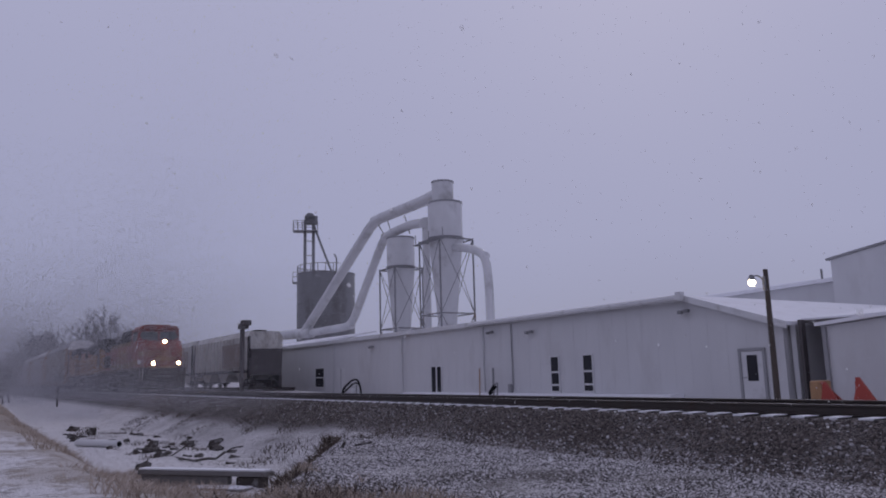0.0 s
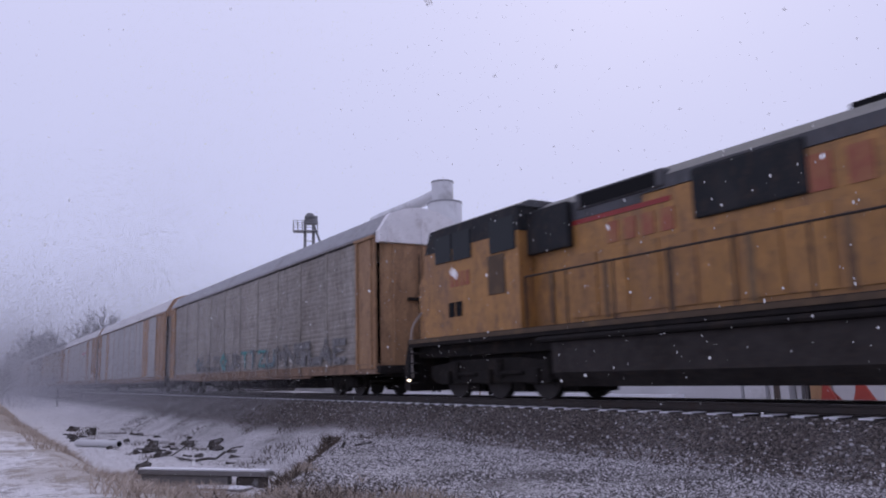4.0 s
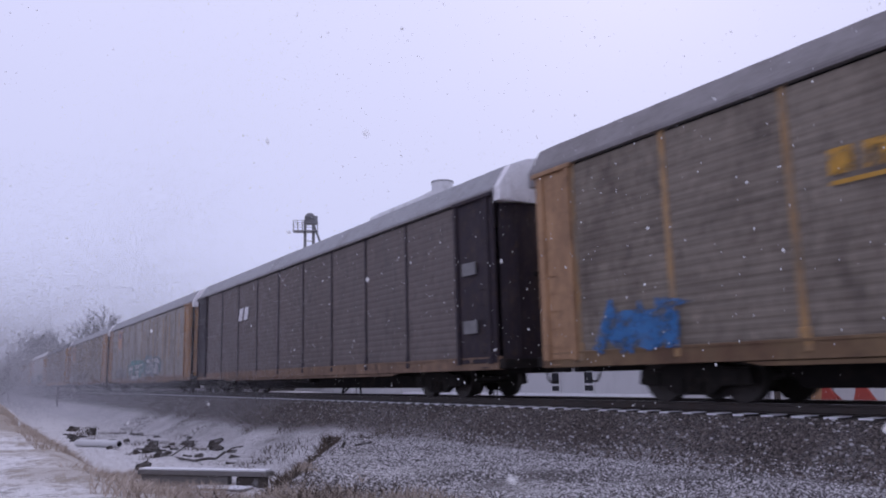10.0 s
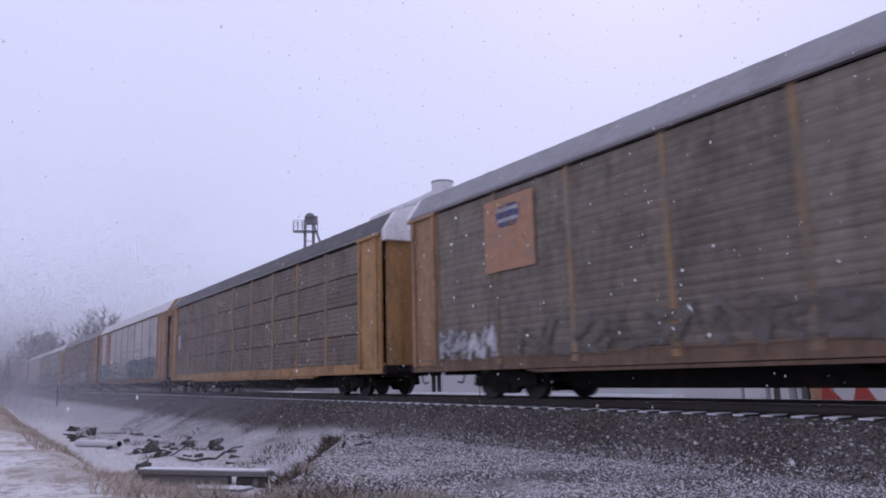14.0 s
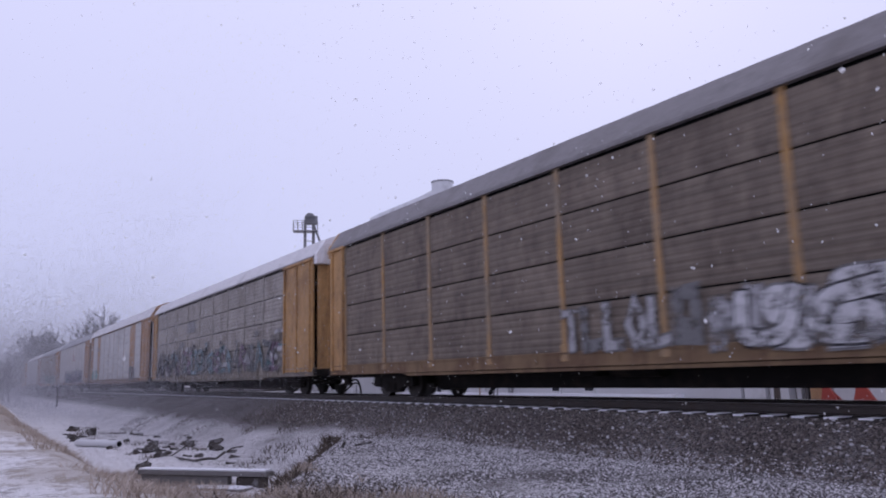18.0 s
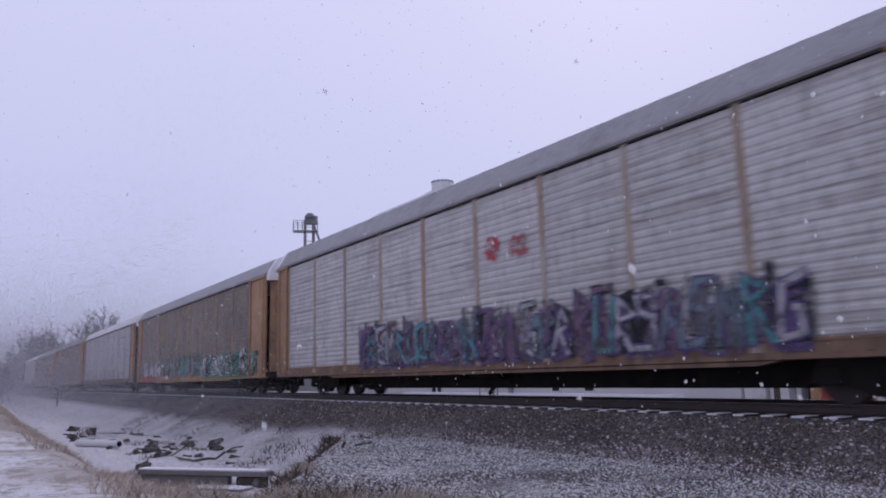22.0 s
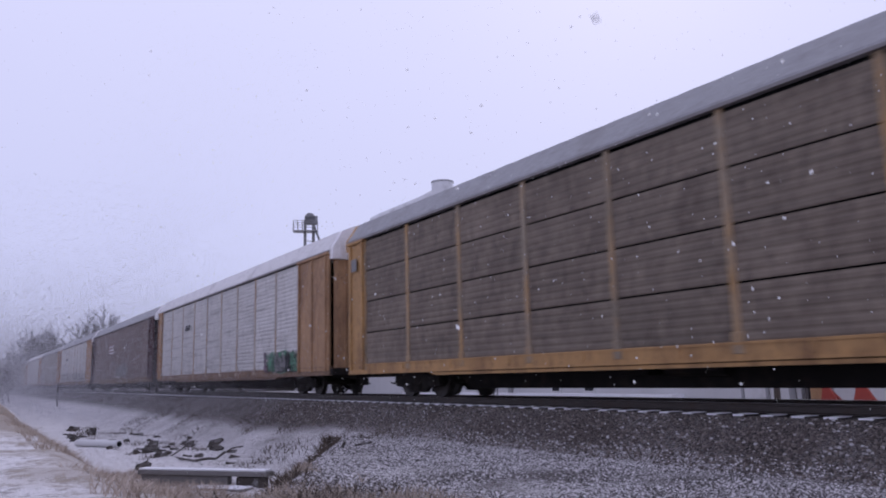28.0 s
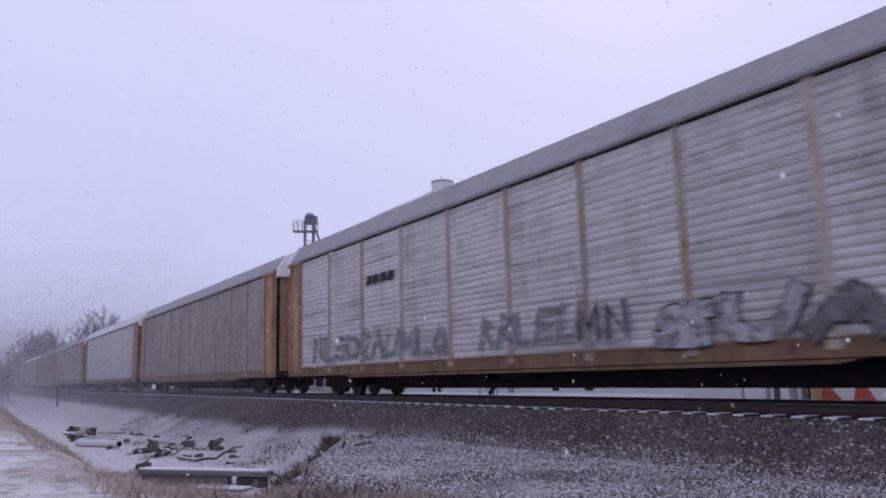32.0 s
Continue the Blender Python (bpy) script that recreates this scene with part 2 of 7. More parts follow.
    M["step_edge"] = mat("worn_step_edge", (0.22, 0.20, 0.19), 0.7, 0, 0.2, 4, (0.06, 0.055, 0.05), 0.4, 3, 0.1, 30)
    M["faded_orange"] = mat("faded_orange_paint", (0.17, 0.03, 0.02), 0.6, 0, 0.15, 3, None, 0, 1, 0.05, 40)
    M["grab"] = mat("pale_grab_rail_paint", (0.34, 0.30, 0.27), 0.6, 0, 0.1, 3, None, 0, 1, 0, 30)
    # graffiti paints
    for nm, c in dict(teal=(0.06, 0.27, 0.26), mint=(0.09, 0.34, 0.29), blue=(0.03, 0.15, 0.36), purple=(0.10, 0.065, 0.17), pale=(0.38, 0.37, 0.38), white=(0.56, 0.55, 0.56), ghost=(0.10, 0.105, 0.11),
                      ink=(0.03, 0.03, 0.035), crimson=(0.42, 0.03, 0.05), violet=(0.15, 0.085, 0.13), green=(0.07, 0.20, 0.12),
                      indigo=(0.07, 0.075, 0.17), wine=(0.12, 0.03, 0.034), deep=(0.05, 0.12, 0.13), peach=(0.40, 0.215, 0.12), smoke=(0.17, 0.165, 0.165), earth=(0.15, 0.13, 0.112), azure=(0.10, 0.29, 0.44), amber=(0.45, 0.24, 0.03), brick=(0.36, 0.10, 0.05), dusk=(0.13, 0.20, 0.22)).items():
        M["g_" + nm] = mat("paint_" + nm, c, 0.6, 0, 0.25, 5, (0.2, 0.19, 0.18), 0.25, 1.6, 0.05, 40)
        M["s_" + nm] = eroded(mat("spray_" + nm, c, 0.6, 0, 0.25, 5, (0.2, 0.19, 0.18), 0.22, 1.6, 0.05, 40))
    # place
    M["wall_white"] = mat("white_metal_siding", (0.56, 0.56, 0.57), 0.55, 0, 0.05, 0.8, (0.44, 0.43, 0.43), 0.22, 0.35, 0.05, 30, True)
    M["wall_beige"] = mat("beige_siding", (0.42, 0.39, 0.37), 0.65, 0, 0.06, 0.8, (0.3, 0.27, 0.25), 0.25, 0.4, 0.05, 30, True)
    M["wall_dark"] = mat("dark_weathered_siding_and_shade", (0.07, 0.062, 0.062), 0.7, 0, 0.12, 1.2, (0.11, 0.1, 0.1), 0.3, 0.6, 0.1, 30, True)
    M["trim_white"] = mat("white_trim", (0.595, 0.595, 0.6035), 0.5, 0, 0.05, 2, (0.34, 0.323, 0.3145), 0.2, 1.5, 0.05, 30)
    M["trim_grey"] = mat("grey_trim", (0.27, 0.27, 0.28), 0.55, 0, 0.08, 2, None, 0, 1, 0.05, 30)
    M["glass"] = mat("window_glass", (0.035, 0.035, 0.04), 0.1, 0, 0.05, 2, None, 0, 1, 0, 30)
    M["snow"] = mat("snow", (0.80, 0.80, 0.83), 0.85, 0, 0.05, 1.5, (0.62, 0.60, 0.60), 0.15, 0.8, 0.3, 9)
    M["duct"] = mat("pale_painted_duct", (0.6093, 0.6093, 0.6202), 0.5, 0.1, 0.07, 0.8, (0.34, 0.3315, 0.323), 0.25, 0.5, 0.05, 20)
    M["silo"] = mat("galvanised_bin", (0.2295, 0.2295, 0.2362), 0.5, 0.3, 0.1, 0.6, (0.12, 0.11, 0.105), 0.35, 0.4, 0.1, 15, True)
    M["steel"] = mat("grey_structural_steel", (0.2210, 0.2210, 0.2295), 0.6, 0.2, 0.1, 2, (0.2, 0.12, 0.08), 0.15, 1, 0.05, 20)
    M["pole_wood"] = mat("creosoted_pole", (0.075, 0.06, 0.05), 0.85, 0, 0.2, 4, None, 0, 1, 0.4, 30, True)
    M["lamp_glass"] = mat("lit_lamp_bowl", (1.0, 0.83, 0.62), 0.3, 0, 0, 3, None, 0, 1, 0, 30, emit=14)
    M["rail_steel"] = mat("rail_steel", (0.055, 0.045, 0.04), 0.5, 0.4, 0.15, 3, (0.05, 0.03, 0.02), 0.3, 3, 0.1, 40)
    M["rail_head"] = mat("polished_rail_head", (0.32, 0.31, 0.32), 0.3, 0.9, 0.05, 5, None, 0, 1, 0, 40)
    M["tie"] = mat("creosote_tie", (0.035, 0.030, 0.027), 0.85, 0, 0.25, 6, (0.09, 0.08, 0.07), 0.2, 3, 0.4, 40, False, 0.2)
    M["hopper_grey"] = mat("hopper_grey_paint", (0.5750, 0.5625, 0.5250), 0.6, 0, 0.1, 1.5, (0.27, 0.22, 0.18), 0.4, 0.8, 0.05, 30, True, worn=0.8)
    M["hopper_rust"] = mat("browned_hopper_paint", (0.21, 0.17, 0.145), 0.75, 0, 0.15, 1.5, (0.40, 0.37, 0.33), 0.3, 0.9, 0.1, 30, True, worn=0.8)
    M["red_paint"] = mat("red_orange_paint", (0.34, 0.05, 0.035), 0.5, 0, 0.12, 3, (0.25, 0.05, 0.03), 0.25, 2, 0.05, 30)
    M["bark"] = mat("grey_bark", (0.15, 0.142, 0.145), 0.9, 0, 0.2, 4, None, 0, 1, 0.4, 20)
    M["dry_grass"] = mat("dry_grass", (0.43, 0.36, 0.30), 0.9, 0, 0.3, 6, None, 0, 1, 0, 20)
    M["weed"] = mat("dark_dead_weed", (0.085, 0.065, 0.05), 0.9, 0, 0.3, 6, None, 0, 1, 0, 20)
    M["concrete"] = mat("stained_concrete", (0.19, 0.18, 0.175), 0.85, 0, 0.12, 3, (0.09, 0.08, 0.075), 0.4, 1.5, 0.3, 25)
    M["timber"] = mat("old_dark_timber", (0.062, 0.052, 0.046), 0.9, 0, 0.25, 4, (0.45, 0.44, 0.45), 0.25, 6, 0.5, 25)


define_materials()


def flake_material(name, tint, sheer=0.0):
    """Thin ice: lets light through as well as it throws it back."""
    m = bpy.data.materials.new(name)
    m.use_nodes = True
    n, l = m.node_tree.nodes, m.node_tree.links
    n.clear()
    out, mix = n.new("ShaderNodeOutputMaterial"), n.new("ShaderNodeMixShader")
    d, t = n.new("ShaderNodeBsdfDiffuse"), n.new("ShaderNodeBsdfTranslucent")
    d.inputs[0].default_value = t.inputs[0].default_value = (*tint, 1)
    l.new(d.outputs[0], mix.inputs[1])
    l.new(t.outputs[0], mix.inputs[2])
    veil, clear = n.new("ShaderNodeMixShader"), n.new("ShaderNodeBsdfTransparent")
    veil.inputs[0].default_value = sheer
    l.new(mix.outputs[0], veil.inputs[1])
    l.new(clear.outputs[0], veil.inputs[2])
    l.new(veil.outputs[0], out.inputs[0])
    return m


M["flake"] = flake_material("thin_snowflake", (0.98, 0.98, 0.98), 0.42)
# the haze's tone is put into these plates' colour, greyer than snow
M["far_flake"] = flake_material("haze_grey_snowflake", (0.47, 0.47, 0.50))


def ground_material():
    """Snow, dry grass, gravel and ballast, laid by the ground's own cover attributes."""
    m = bpy.data.materials.new("winter_ground")
    m.use_nodes = True
    n, l = m.node_tree.nodes, m.node_tree.links
    b = n["Principled BSDF"]
    b.inputs["Roughness"].default_value = 0.92
    b.inputs["Specular IOR Level"].default_value = 0.15
    pos = n.new("ShaderNodeTexCoord").outputs["Object"]

    def noise_tex(scale, detail=5, rough=0.55):
        t = n.new("ShaderNodeTexNoise")
        t.inputs["Scale"].default_value, t.inputs["Detail"].default_value, t.inputs["Roughness"].default_value = scale, detail, rough
        l.new(pos, t.inputs["Vector"])
        return t.outputs["Fac"]

    def rng(src, a, c, lo=0.0, hi=1.0):
        r = n.new("ShaderNodeMapRange")
        for i, v in zip((1, 2, 3, 4), (a, c, lo, hi)):
            r.inputs[i].default_value = v
        l.new(src, r.inputs[0])
        return r.outputs[0]

    def calc(op, a, c):
        x = n.new("ShaderNodeMath")
        x.operation, x.use_clamp = op, True
        for i, v in enumerate((a, c)):
            if isinstance(v, (int, float)):
                x.inputs[i].default_value = v
            else:
                l.new(v, x.inputs[i])
        return x.outputs[0]

    def mix(f, a, c):
        x = n.new("ShaderNodeMix")
        x.data_type = "RGBA"
        if isinstance(f, (int, float)):
            x.inputs[0].default_value = f
        else:
            l.new(f, x.inputs[0])
        for i, v in ((6, a), (7, c)):
            if isinstance(v, tuple):
                x.inputs[i].default_value = (*v, 1)
            else:
                l.new(v, x.inputs[i])
        return x.outputs[2]

    def cover(name):
        a = n.new("ShaderNodeAttribute")
        a.attribute_name = name
        return a.outputs["Fac"]

    cell = n.new("ShaderNodeTexVoronoi")
    cell.inputs["Scale"].default_value = 46.0
    l.new(pos, cell.inputs["Vector"])
    stone_value = n.new("ShaderNodeSeparateColor")
    l.new(cell.outputs["Color"], stone_value.inputs[0])
    stones = mix(stone_value.outputs[0], (0.095, 0.08, 0.075), (0.27, 0.235, 0.22))
    # crevice shade painted in: colour goes near black between the stones
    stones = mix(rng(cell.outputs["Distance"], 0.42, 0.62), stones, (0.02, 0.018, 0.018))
    # snow caught between and on the stones
    speck = calc("MULTIPLY", rng(stone_value.outputs[1], 0.44, 0.52), 1.0)
    patch = rng(noise_tex(0.55, 5), 0.38, 0.58)
    gravel_snow = calc("MULTIPLY", calc("ADD", speck, rng(noise_tex(19, 3), 0.48, 0.62)), calc("MULTIPLY", calc("ADD", calc("MULTIPLY", patch, 0.60), 0.26), rng(cover("spill"), 0.0, 1.0, 1.0, 0.45)))
    snow_colour = mix(noise_tex(2.0, 6), (0.70, 0.675, 0.68), (0.87, 0.855, 0.865))
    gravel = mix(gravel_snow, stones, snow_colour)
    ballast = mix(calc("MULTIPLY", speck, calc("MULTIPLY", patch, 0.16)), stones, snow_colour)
    grass = mix(noise_tex(9.0, 8, 0.7), (0.26, 0.22, 0.185), (0.54, 0.475, 0.42))
    soil = mix(noise_tex(6.0, 8, 0.7), (0.07, 0.055, 0.045), (0.21, 0.165, 0.13))
    snow = mix(rng(noise_tex(1.3, 9, 0.68), 0.60, 0.72), snow_colour, soil)
    snow = mix(rng(noise_tex(9.0, 8, 0.75), 0.50, 0.66, 0.0, 0.8), snow, soil)
    snow = mix(rng(noise_tex(28.0, 4, 0.7), 0.60, 0.70, 0.0, 0.6), snow, soil)
    col = mix(rng(calc("ADD", cover("grass"), calc("MULTIPLY", rng(noise_tex(2.6, 9, 0.78), 0.3, 0.7, -0.5, 0.5), 1.0)), 0.35, 0.65), snow, grass)
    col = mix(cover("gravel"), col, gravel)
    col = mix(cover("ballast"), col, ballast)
    l.new(col, b.inputs["Base Color"])
    height = calc("ADD", calc("MULTIPLY", cell.outputs["Distance"], 0.9), calc("MULTIPLY", noise_tex(14, 6), 0.4))
    relief = n.new("ShaderNodeBump")
    relief.inputs["Strength"].default_value, relief.inputs["Distance"].default_value = 0.7, 0.05
    relief.invert = True
    l.new(height, relief.inputs["Height"])
    l.new(relief.outputs[0], b.inputs["Normal"])
    return m


# ---- mesh helpers ----
def box(bm, x0, x1, y0, y1, z0, z1, bevel=0.0):
    made = bmesh.ops.create_cube(bm, size=1, matrix=Matrix.LocRotScale(((x0 + x1) / 2, (y0 + y1) / 2, (z0 + z1) / 2), None, (abs(x1 - x0), abs(y1 - y0), abs(z1 - z0))))
    if bevel:
        edges = list({e for v in made["verts"] for e in v.link_edges})
        bmesh.ops.bevel(bm, geom=edges, offset=bevel, segments=2, affect="EDGES", profile=0.5)
    return bm


def rod(bm, a, c, r, n=10, r2=None):
    a, c = Vector(a), Vector(c)
    d = c - a
    bmesh.ops.create_cone(bm, cap_ends=True, segments=n, radius1=r, radius2=r if r2 is None else r2, depth=d.length,
                          matrix=Matrix.Translation((a + c) / 2) @ d.to_track_quat("Z", "Y").to_matrix().to_4x4())
    return bm


def prism(bm, profile, lo, hi, axis="x"):
    """Extrudes a closed outline along an axis. For x the outline is (y, z); for y it is (x, z); for z it is (x, y)."""
    def at(p, h):
        return {"x": (h, p[0], p[1]), "y": (p[0], h, p[1]), "z": (p[0], p[1], h)}[axis]
    a, c = [bm.verts.new(at(p, lo)) for p in profile], [bm.verts.new(at(p, hi)) for p in profile]
    k = len(profile)
    bm.faces.new(a), bm.faces.new(list(reversed(c)))
    for i in range(k):
        bm.faces.new((a[i], c[i], c[(i + 1) % k], a[(i + 1) % k]))
    return bm


def tube(bm, points, r, n=10):
    """A bent pipe: one ring at every point, joined."""
    points = [Vector(p) for p in points]
    rings = []
    side = None
    for i, p in enumerate(points):
        d = (points[min(i + 1, len(points) - 1)] - points[max(i - 1, 0)]).normalized()
        if side is None:
            side = d.orthogonal().normalized()
        side = (side - d * side.dot(d)).normalized()
        up = d.cross(side)
        rings.append([bm.verts.new(p + (side * math.cos(t) + up * math.sin(t)) * r) for t in (2 * math.pi * k / n for k in range(n))])
    for a, c in zip(rings, rings[1:]):
        for k in range(n):
            bm.faces.new((a[k], a[(k + 1) % n], c[(k + 1) % n], c[k]))
    bm.faces.new(rings[0]), bm.faces.new(list(reversed(rings[-1])))
    return bm


def bend(points, r=0.8, steps=4):
    """Rounds the corners of a pipe's course."""
    points = [Vector(p) for p in points]
    out = [points[0]]
    for a, p, c in zip(points, points[1:], points[2:]):
        u, w = (a - p), (c - p)
        ru, rw = min(r, u.length * 0.45), min(r, w.length * 0.45)
        s, e = p + u.normalized() * ru, p + w.normalized() * rw
        for k in range(steps + 1):
            t = k / steps
            out.append(s * (1 - t) ** 2 + p * 2 * t * (1 - t) + e * t * t)
    out.append(points[-1])
    return out


def finish(bm, name, material, smooth=False):
    bmesh.ops.recalc_face_normals(bm, faces=bm.faces[:])
    me = bpy.data.meshes.new(name)
    bm.to_mesh(me)
    bm.free()
    if smooth:
        me.shade_smooth()
        me.set_sharp_from_angle(angle=radians(40))
    if material is not None:
        me.materials.append(material)
    return me


def part(name, bm, material, parent=None, label="", smooth=False):
    """Links a bmesh (or a finished mesh) as ONE mesh object under a thing or a part."""
    me = bm if isinstance(bm, bpy.types.Mesh) else finish(bm, name, material, smooth)
    ob = new(name, me)
    if parent:
        ob.parent = parent
    if label:
        ob["label"] = label
    return ob


def thing(name, at, label, category, group="", kind=""):
    ob = new(name)
    ob.matrix_basis = at if isinstance(at, Matrix) else pose(*at)
    return tagged(ob, label, category, group, kind)


B = bmesh.new


# ---- ground ----
def smooth(a, c, v):
    t = np.clip((v - a) / (c - a), 0, 1)
    return t * t * (3 - 2 * t)


def ground_height(x, y):
    """Height over the rail head: track bed, ditch, gravel fill and the grassy shoulder."""
    x, y = np.asarray(x, float), np.asarray(y, float)
    ditch = smooth(-9.4, -11.4, x + 1.7 * (np.minimum(y, 9.5) - 3.4))   # 1 left of the gravel fill's edge
    near = -0.85 - 0.80 * ditch                                        # fill, or ditch floor
    # near ballast shoulder and the snow bank below it
    foot = 9.35 - 1.9 * ditch
    z = near + (-0.19 - near) * np.clip((y - foot) / (10.72 - foot), 0, 1)
    # siding bed is level with the shoulder between the tracks
    beyond = -0.19 - 0.61 * smooth(13.5, 15.2, y)
    siding = -0.24 - 0.26 * smooth(13.4, 14.6, y) * smooth(19.6, 18.6, y) - 0.69 * smooth(23.2, 24.4, y)
    z = np.where(y > 13.4, beyond + (siding - beyond) * smooth(-52, -56, x), z)
    # grassy shoulder on the near side
    crest = -0.09 - 0.66 * smooth(-5.5, -1.5, x) - 0.25 * smooth(-60, -160, x)
    low = np.where(y < 12, near, z)
    wide = smooth(-24, -50, x)
    shoulder = crest + (low - crest) * smooth(0.75 + 0.5 * wide, 2.9 + 1.0 * wide, y)
    z = np.where(y < 3.9, shoulder, z)
    return z


def build_ground():
    def steps(lo, hi, d, reach):
        mid = list(np.arange(lo, hi + d / 2, d))
        out, s, v = [], d, hi
        while v < reach[1]:
            s *= 1.22
            v += s
            out.append(v)
        low, s, v = [], d, lo
        while v > reach[0]:
            s *= 1.22
            v -= s
            low.append(v)
        return np.array(low[::-1] + mid + out)
    xs, ys = steps(-46, 6, 0.2, (-3000, 2500)), steps(-1.0, 15.0, 0.125, (-2500, 3000))
    gx, gy = np.meshgrid(xs, ys, indexing="ij")
    gz = ground_height(gx, gy)
    rough = np.array([noise.fractal((a * 0.9, c * 0.9, 0.0), 1.0, 2.0, 4) for a, c in zip(gx.ravel(), gy.ravel())]).reshape(gx.shape)
    coarse = np.array([noise.noise((a * 0.25, c * 0.25, 7.0)) for a, c in zip(gx.ravel(), gy.ravel())]).reshape(gx.shape)
    bed = ((gy > 9.4) & (gy < 24)) | ((gx + 1.7 * (np.minimum(gy, 9.5) - 3.4) > -10.6) & (gy > 3.0) & (gy < 12))
    gz = gz + rough * np.where(bed, 0.018, 0.075) + coarse * np.where(bed, 0.0, 0.09) * smooth(0.8, 3.0, np.abs(gy))
    gz = np.where((gy > 10.2) & (gy < 23.2), np.minimum(gz, -0.185), gz)
    nx, ny = gx.shape
    index = np.arange(nx * ny).reshape(nx, ny)
    faces = np.stack([index[:-1, :-1], index[1:, :-1], index[1:, 1:], index[:-1, 1:]], -1).reshape(-1, 4)
    me = bpy.data.meshes.new("ground")
    me.from_pydata(np.stack([gx, gy, gz], -1).reshape(-1, 3).tolist(), [], faces.tolist())
    me.shade_smooth()
    edge = gx + 1.7 * (np.minimum(gy, 9.5) - 3.4) + rough * 0.35
    fill = smooth(-10.6, -9.9, edge) * smooth(2.6, 3.4, gy + rough * 0.6)
    bank = (0.22 + 0.7 * smooth(6.2, 9.0, gy + rough * 0.8)) * smooth(4.8, 6.4, gy + rough * 0.8) * smooth(-75, -30, gx)
    bed_edge = 9.55 - 0.60 * smooth(-17, -27, gx) + 0.1 * smooth(-40, -60, gx) - 0.3 * smooth(-9, -5, gx)
    covers = {
        "ballast": smooth(bed_edge - 0.55, bed_edge + 0.35, gy + rough * 0.16) * (smooth(14.6, 13.8, gy + rough * 0.4) + smooth(18.9, 19.6, gy) * smooth(24.2, 23.4, gy) * smooth(-54, -58, gx)),
        "spill": smooth(1.0, 0.3, np.hypot((gx + 8.2 - 0.9 * (gy - 7.6)) / 1.5, (gy - 7.4) / 2.3) + rough * 0.35),
        "gravel": np.clip(np.maximum(fill, 0.75 * bank), 0, 1) * smooth(14, 13, gy),
        "grass": np.clip(0.62 * smooth(2.6, 1.7, gy + rough * 0.4) * smooth(-12, -18, gx) * smooth(0.3, 0.9, gy + rough * 0.3 + 0.02 * np.abs(gx)) + 0.52 * smooth(-0.1, 1.0, gy + rough * 0.9) * smooth(3.4, 2.2, gy + rough * 0.7) * smooth(-3, -5, gx) * smooth(-20, -13, gx) + 0.45 * smooth(5.4, 3.8, gy) * smooth(2.0, 2.7, gy) * smooth(-3, -5, gx) * smooth(-26, -16, gx), 0, 1) * np.where(gy < 5.4, 1, 0) + np.where(gy > 26, 0.12, 0),
    }
    for name, v in covers.items():
        me.attributes.new(name, "FLOAT", "POINT").data.foreach_set("value", v.ravel().astype(np.float32))
    me.materials.append(ground_material())
    tagged(new("ground", me), "snow-dusted ground with gravel fill, ditch and dry grass", "ground", kind="structure")


build_ground()


# ---- tracks ----
RAIL = [(-0.07, -0.165), (0.07, -0.165), (0.07, -0.15), (0.012, -0.135), (0.012, -0.045), (0.036, -0.035), (0.036, -0.004), (0.028, 0.0),
        (-0.028, 0.0), (-0.036, -0.004), (-0.036, -0.035), (-0.012, -0.045), (-0.012, -0.135), (-0.07, -0.15)]


def build_track(y, x0, x1, name):
    track = thing(name, (0, y, 0), "railway track with dark steel rails on snowy wooden ties", "track", kind="structure")
    for s in (-1, 1):
        rail = part("rail", prism(B(), [(p[0] + s * 0.755, p[1]) for p in RAIL], x0, x1), M["rail_steel"], track)
        part("rail_head", box(B(), x0, x1, s * 0.755 - 0.026, s * 0.755 + 0.026, 0.0005, 0.002), M["rail_head"], rail, "worn bright running surface")
    return track


def tie_mesh():
    bm = B()
    box(bm, -0.115, 0.115, -1.295, 1.295, -0.345, -0.168, 0.012)
    timber = set(bm.faces)
    for s in (-1, 1):
        box(bm, -0.105, 0.105, s * 1.11 - 0.2, s * 1.11 + 0.2, -0.19, -0.158)   # snow lying on the tie's end
    for f in bm.faces:
        f.material_index = 0 if f in timber else 1
    me = finish(bm, "tie", M["tie"])
    me.materials.append(M["snow"])
    return me


# ---- buildings ----
WALL_Y = 25.8


def window(parent, x0, x1, z0, z1, bars=1):
    w = part("window", box(B(), x0 + 0.05, x1 - 0.05, WALL_Y - 0.03, WALL_Y - 0.015, z0 + 0.05, z1 - 0.05), M["glass"], parent, "dark window pane")
    bm = B()
    for a in (x0, x1 - 0.06):
        box(bm, a, a + 0.06, WALL_Y - 0.06, WALL_Y - 0.002, z0, z1)
    for a in (z0, z1 - 0.06):
        box(bm, x0 + 0.06, x1 - 0.06, WALL_Y - 0.06, WALL_Y - 0.002, a, a + 0.06)
    part("window_frame", bm, M["trim_white"], w)
    for k in range(bars):
        z = z0 + (z1 - z0) * (0.5 if bars == 1 else (0.2, 0.55)[k])
        part("glazing_bar", box(B(), x0 + 0.06, x1 - 0.06, WALL_Y - 0.055, WALL_Y - 0.032, z - 0.045, z + 0.045), M["trim_white"], w)
    part("window_sill", box(B(), x0 - 0.04, x1 + 0.04, WALL_Y - 0.1, WALL_Y - 0.003, z0 - 0.06, z0 - 0.004), M["trim_white"], w)


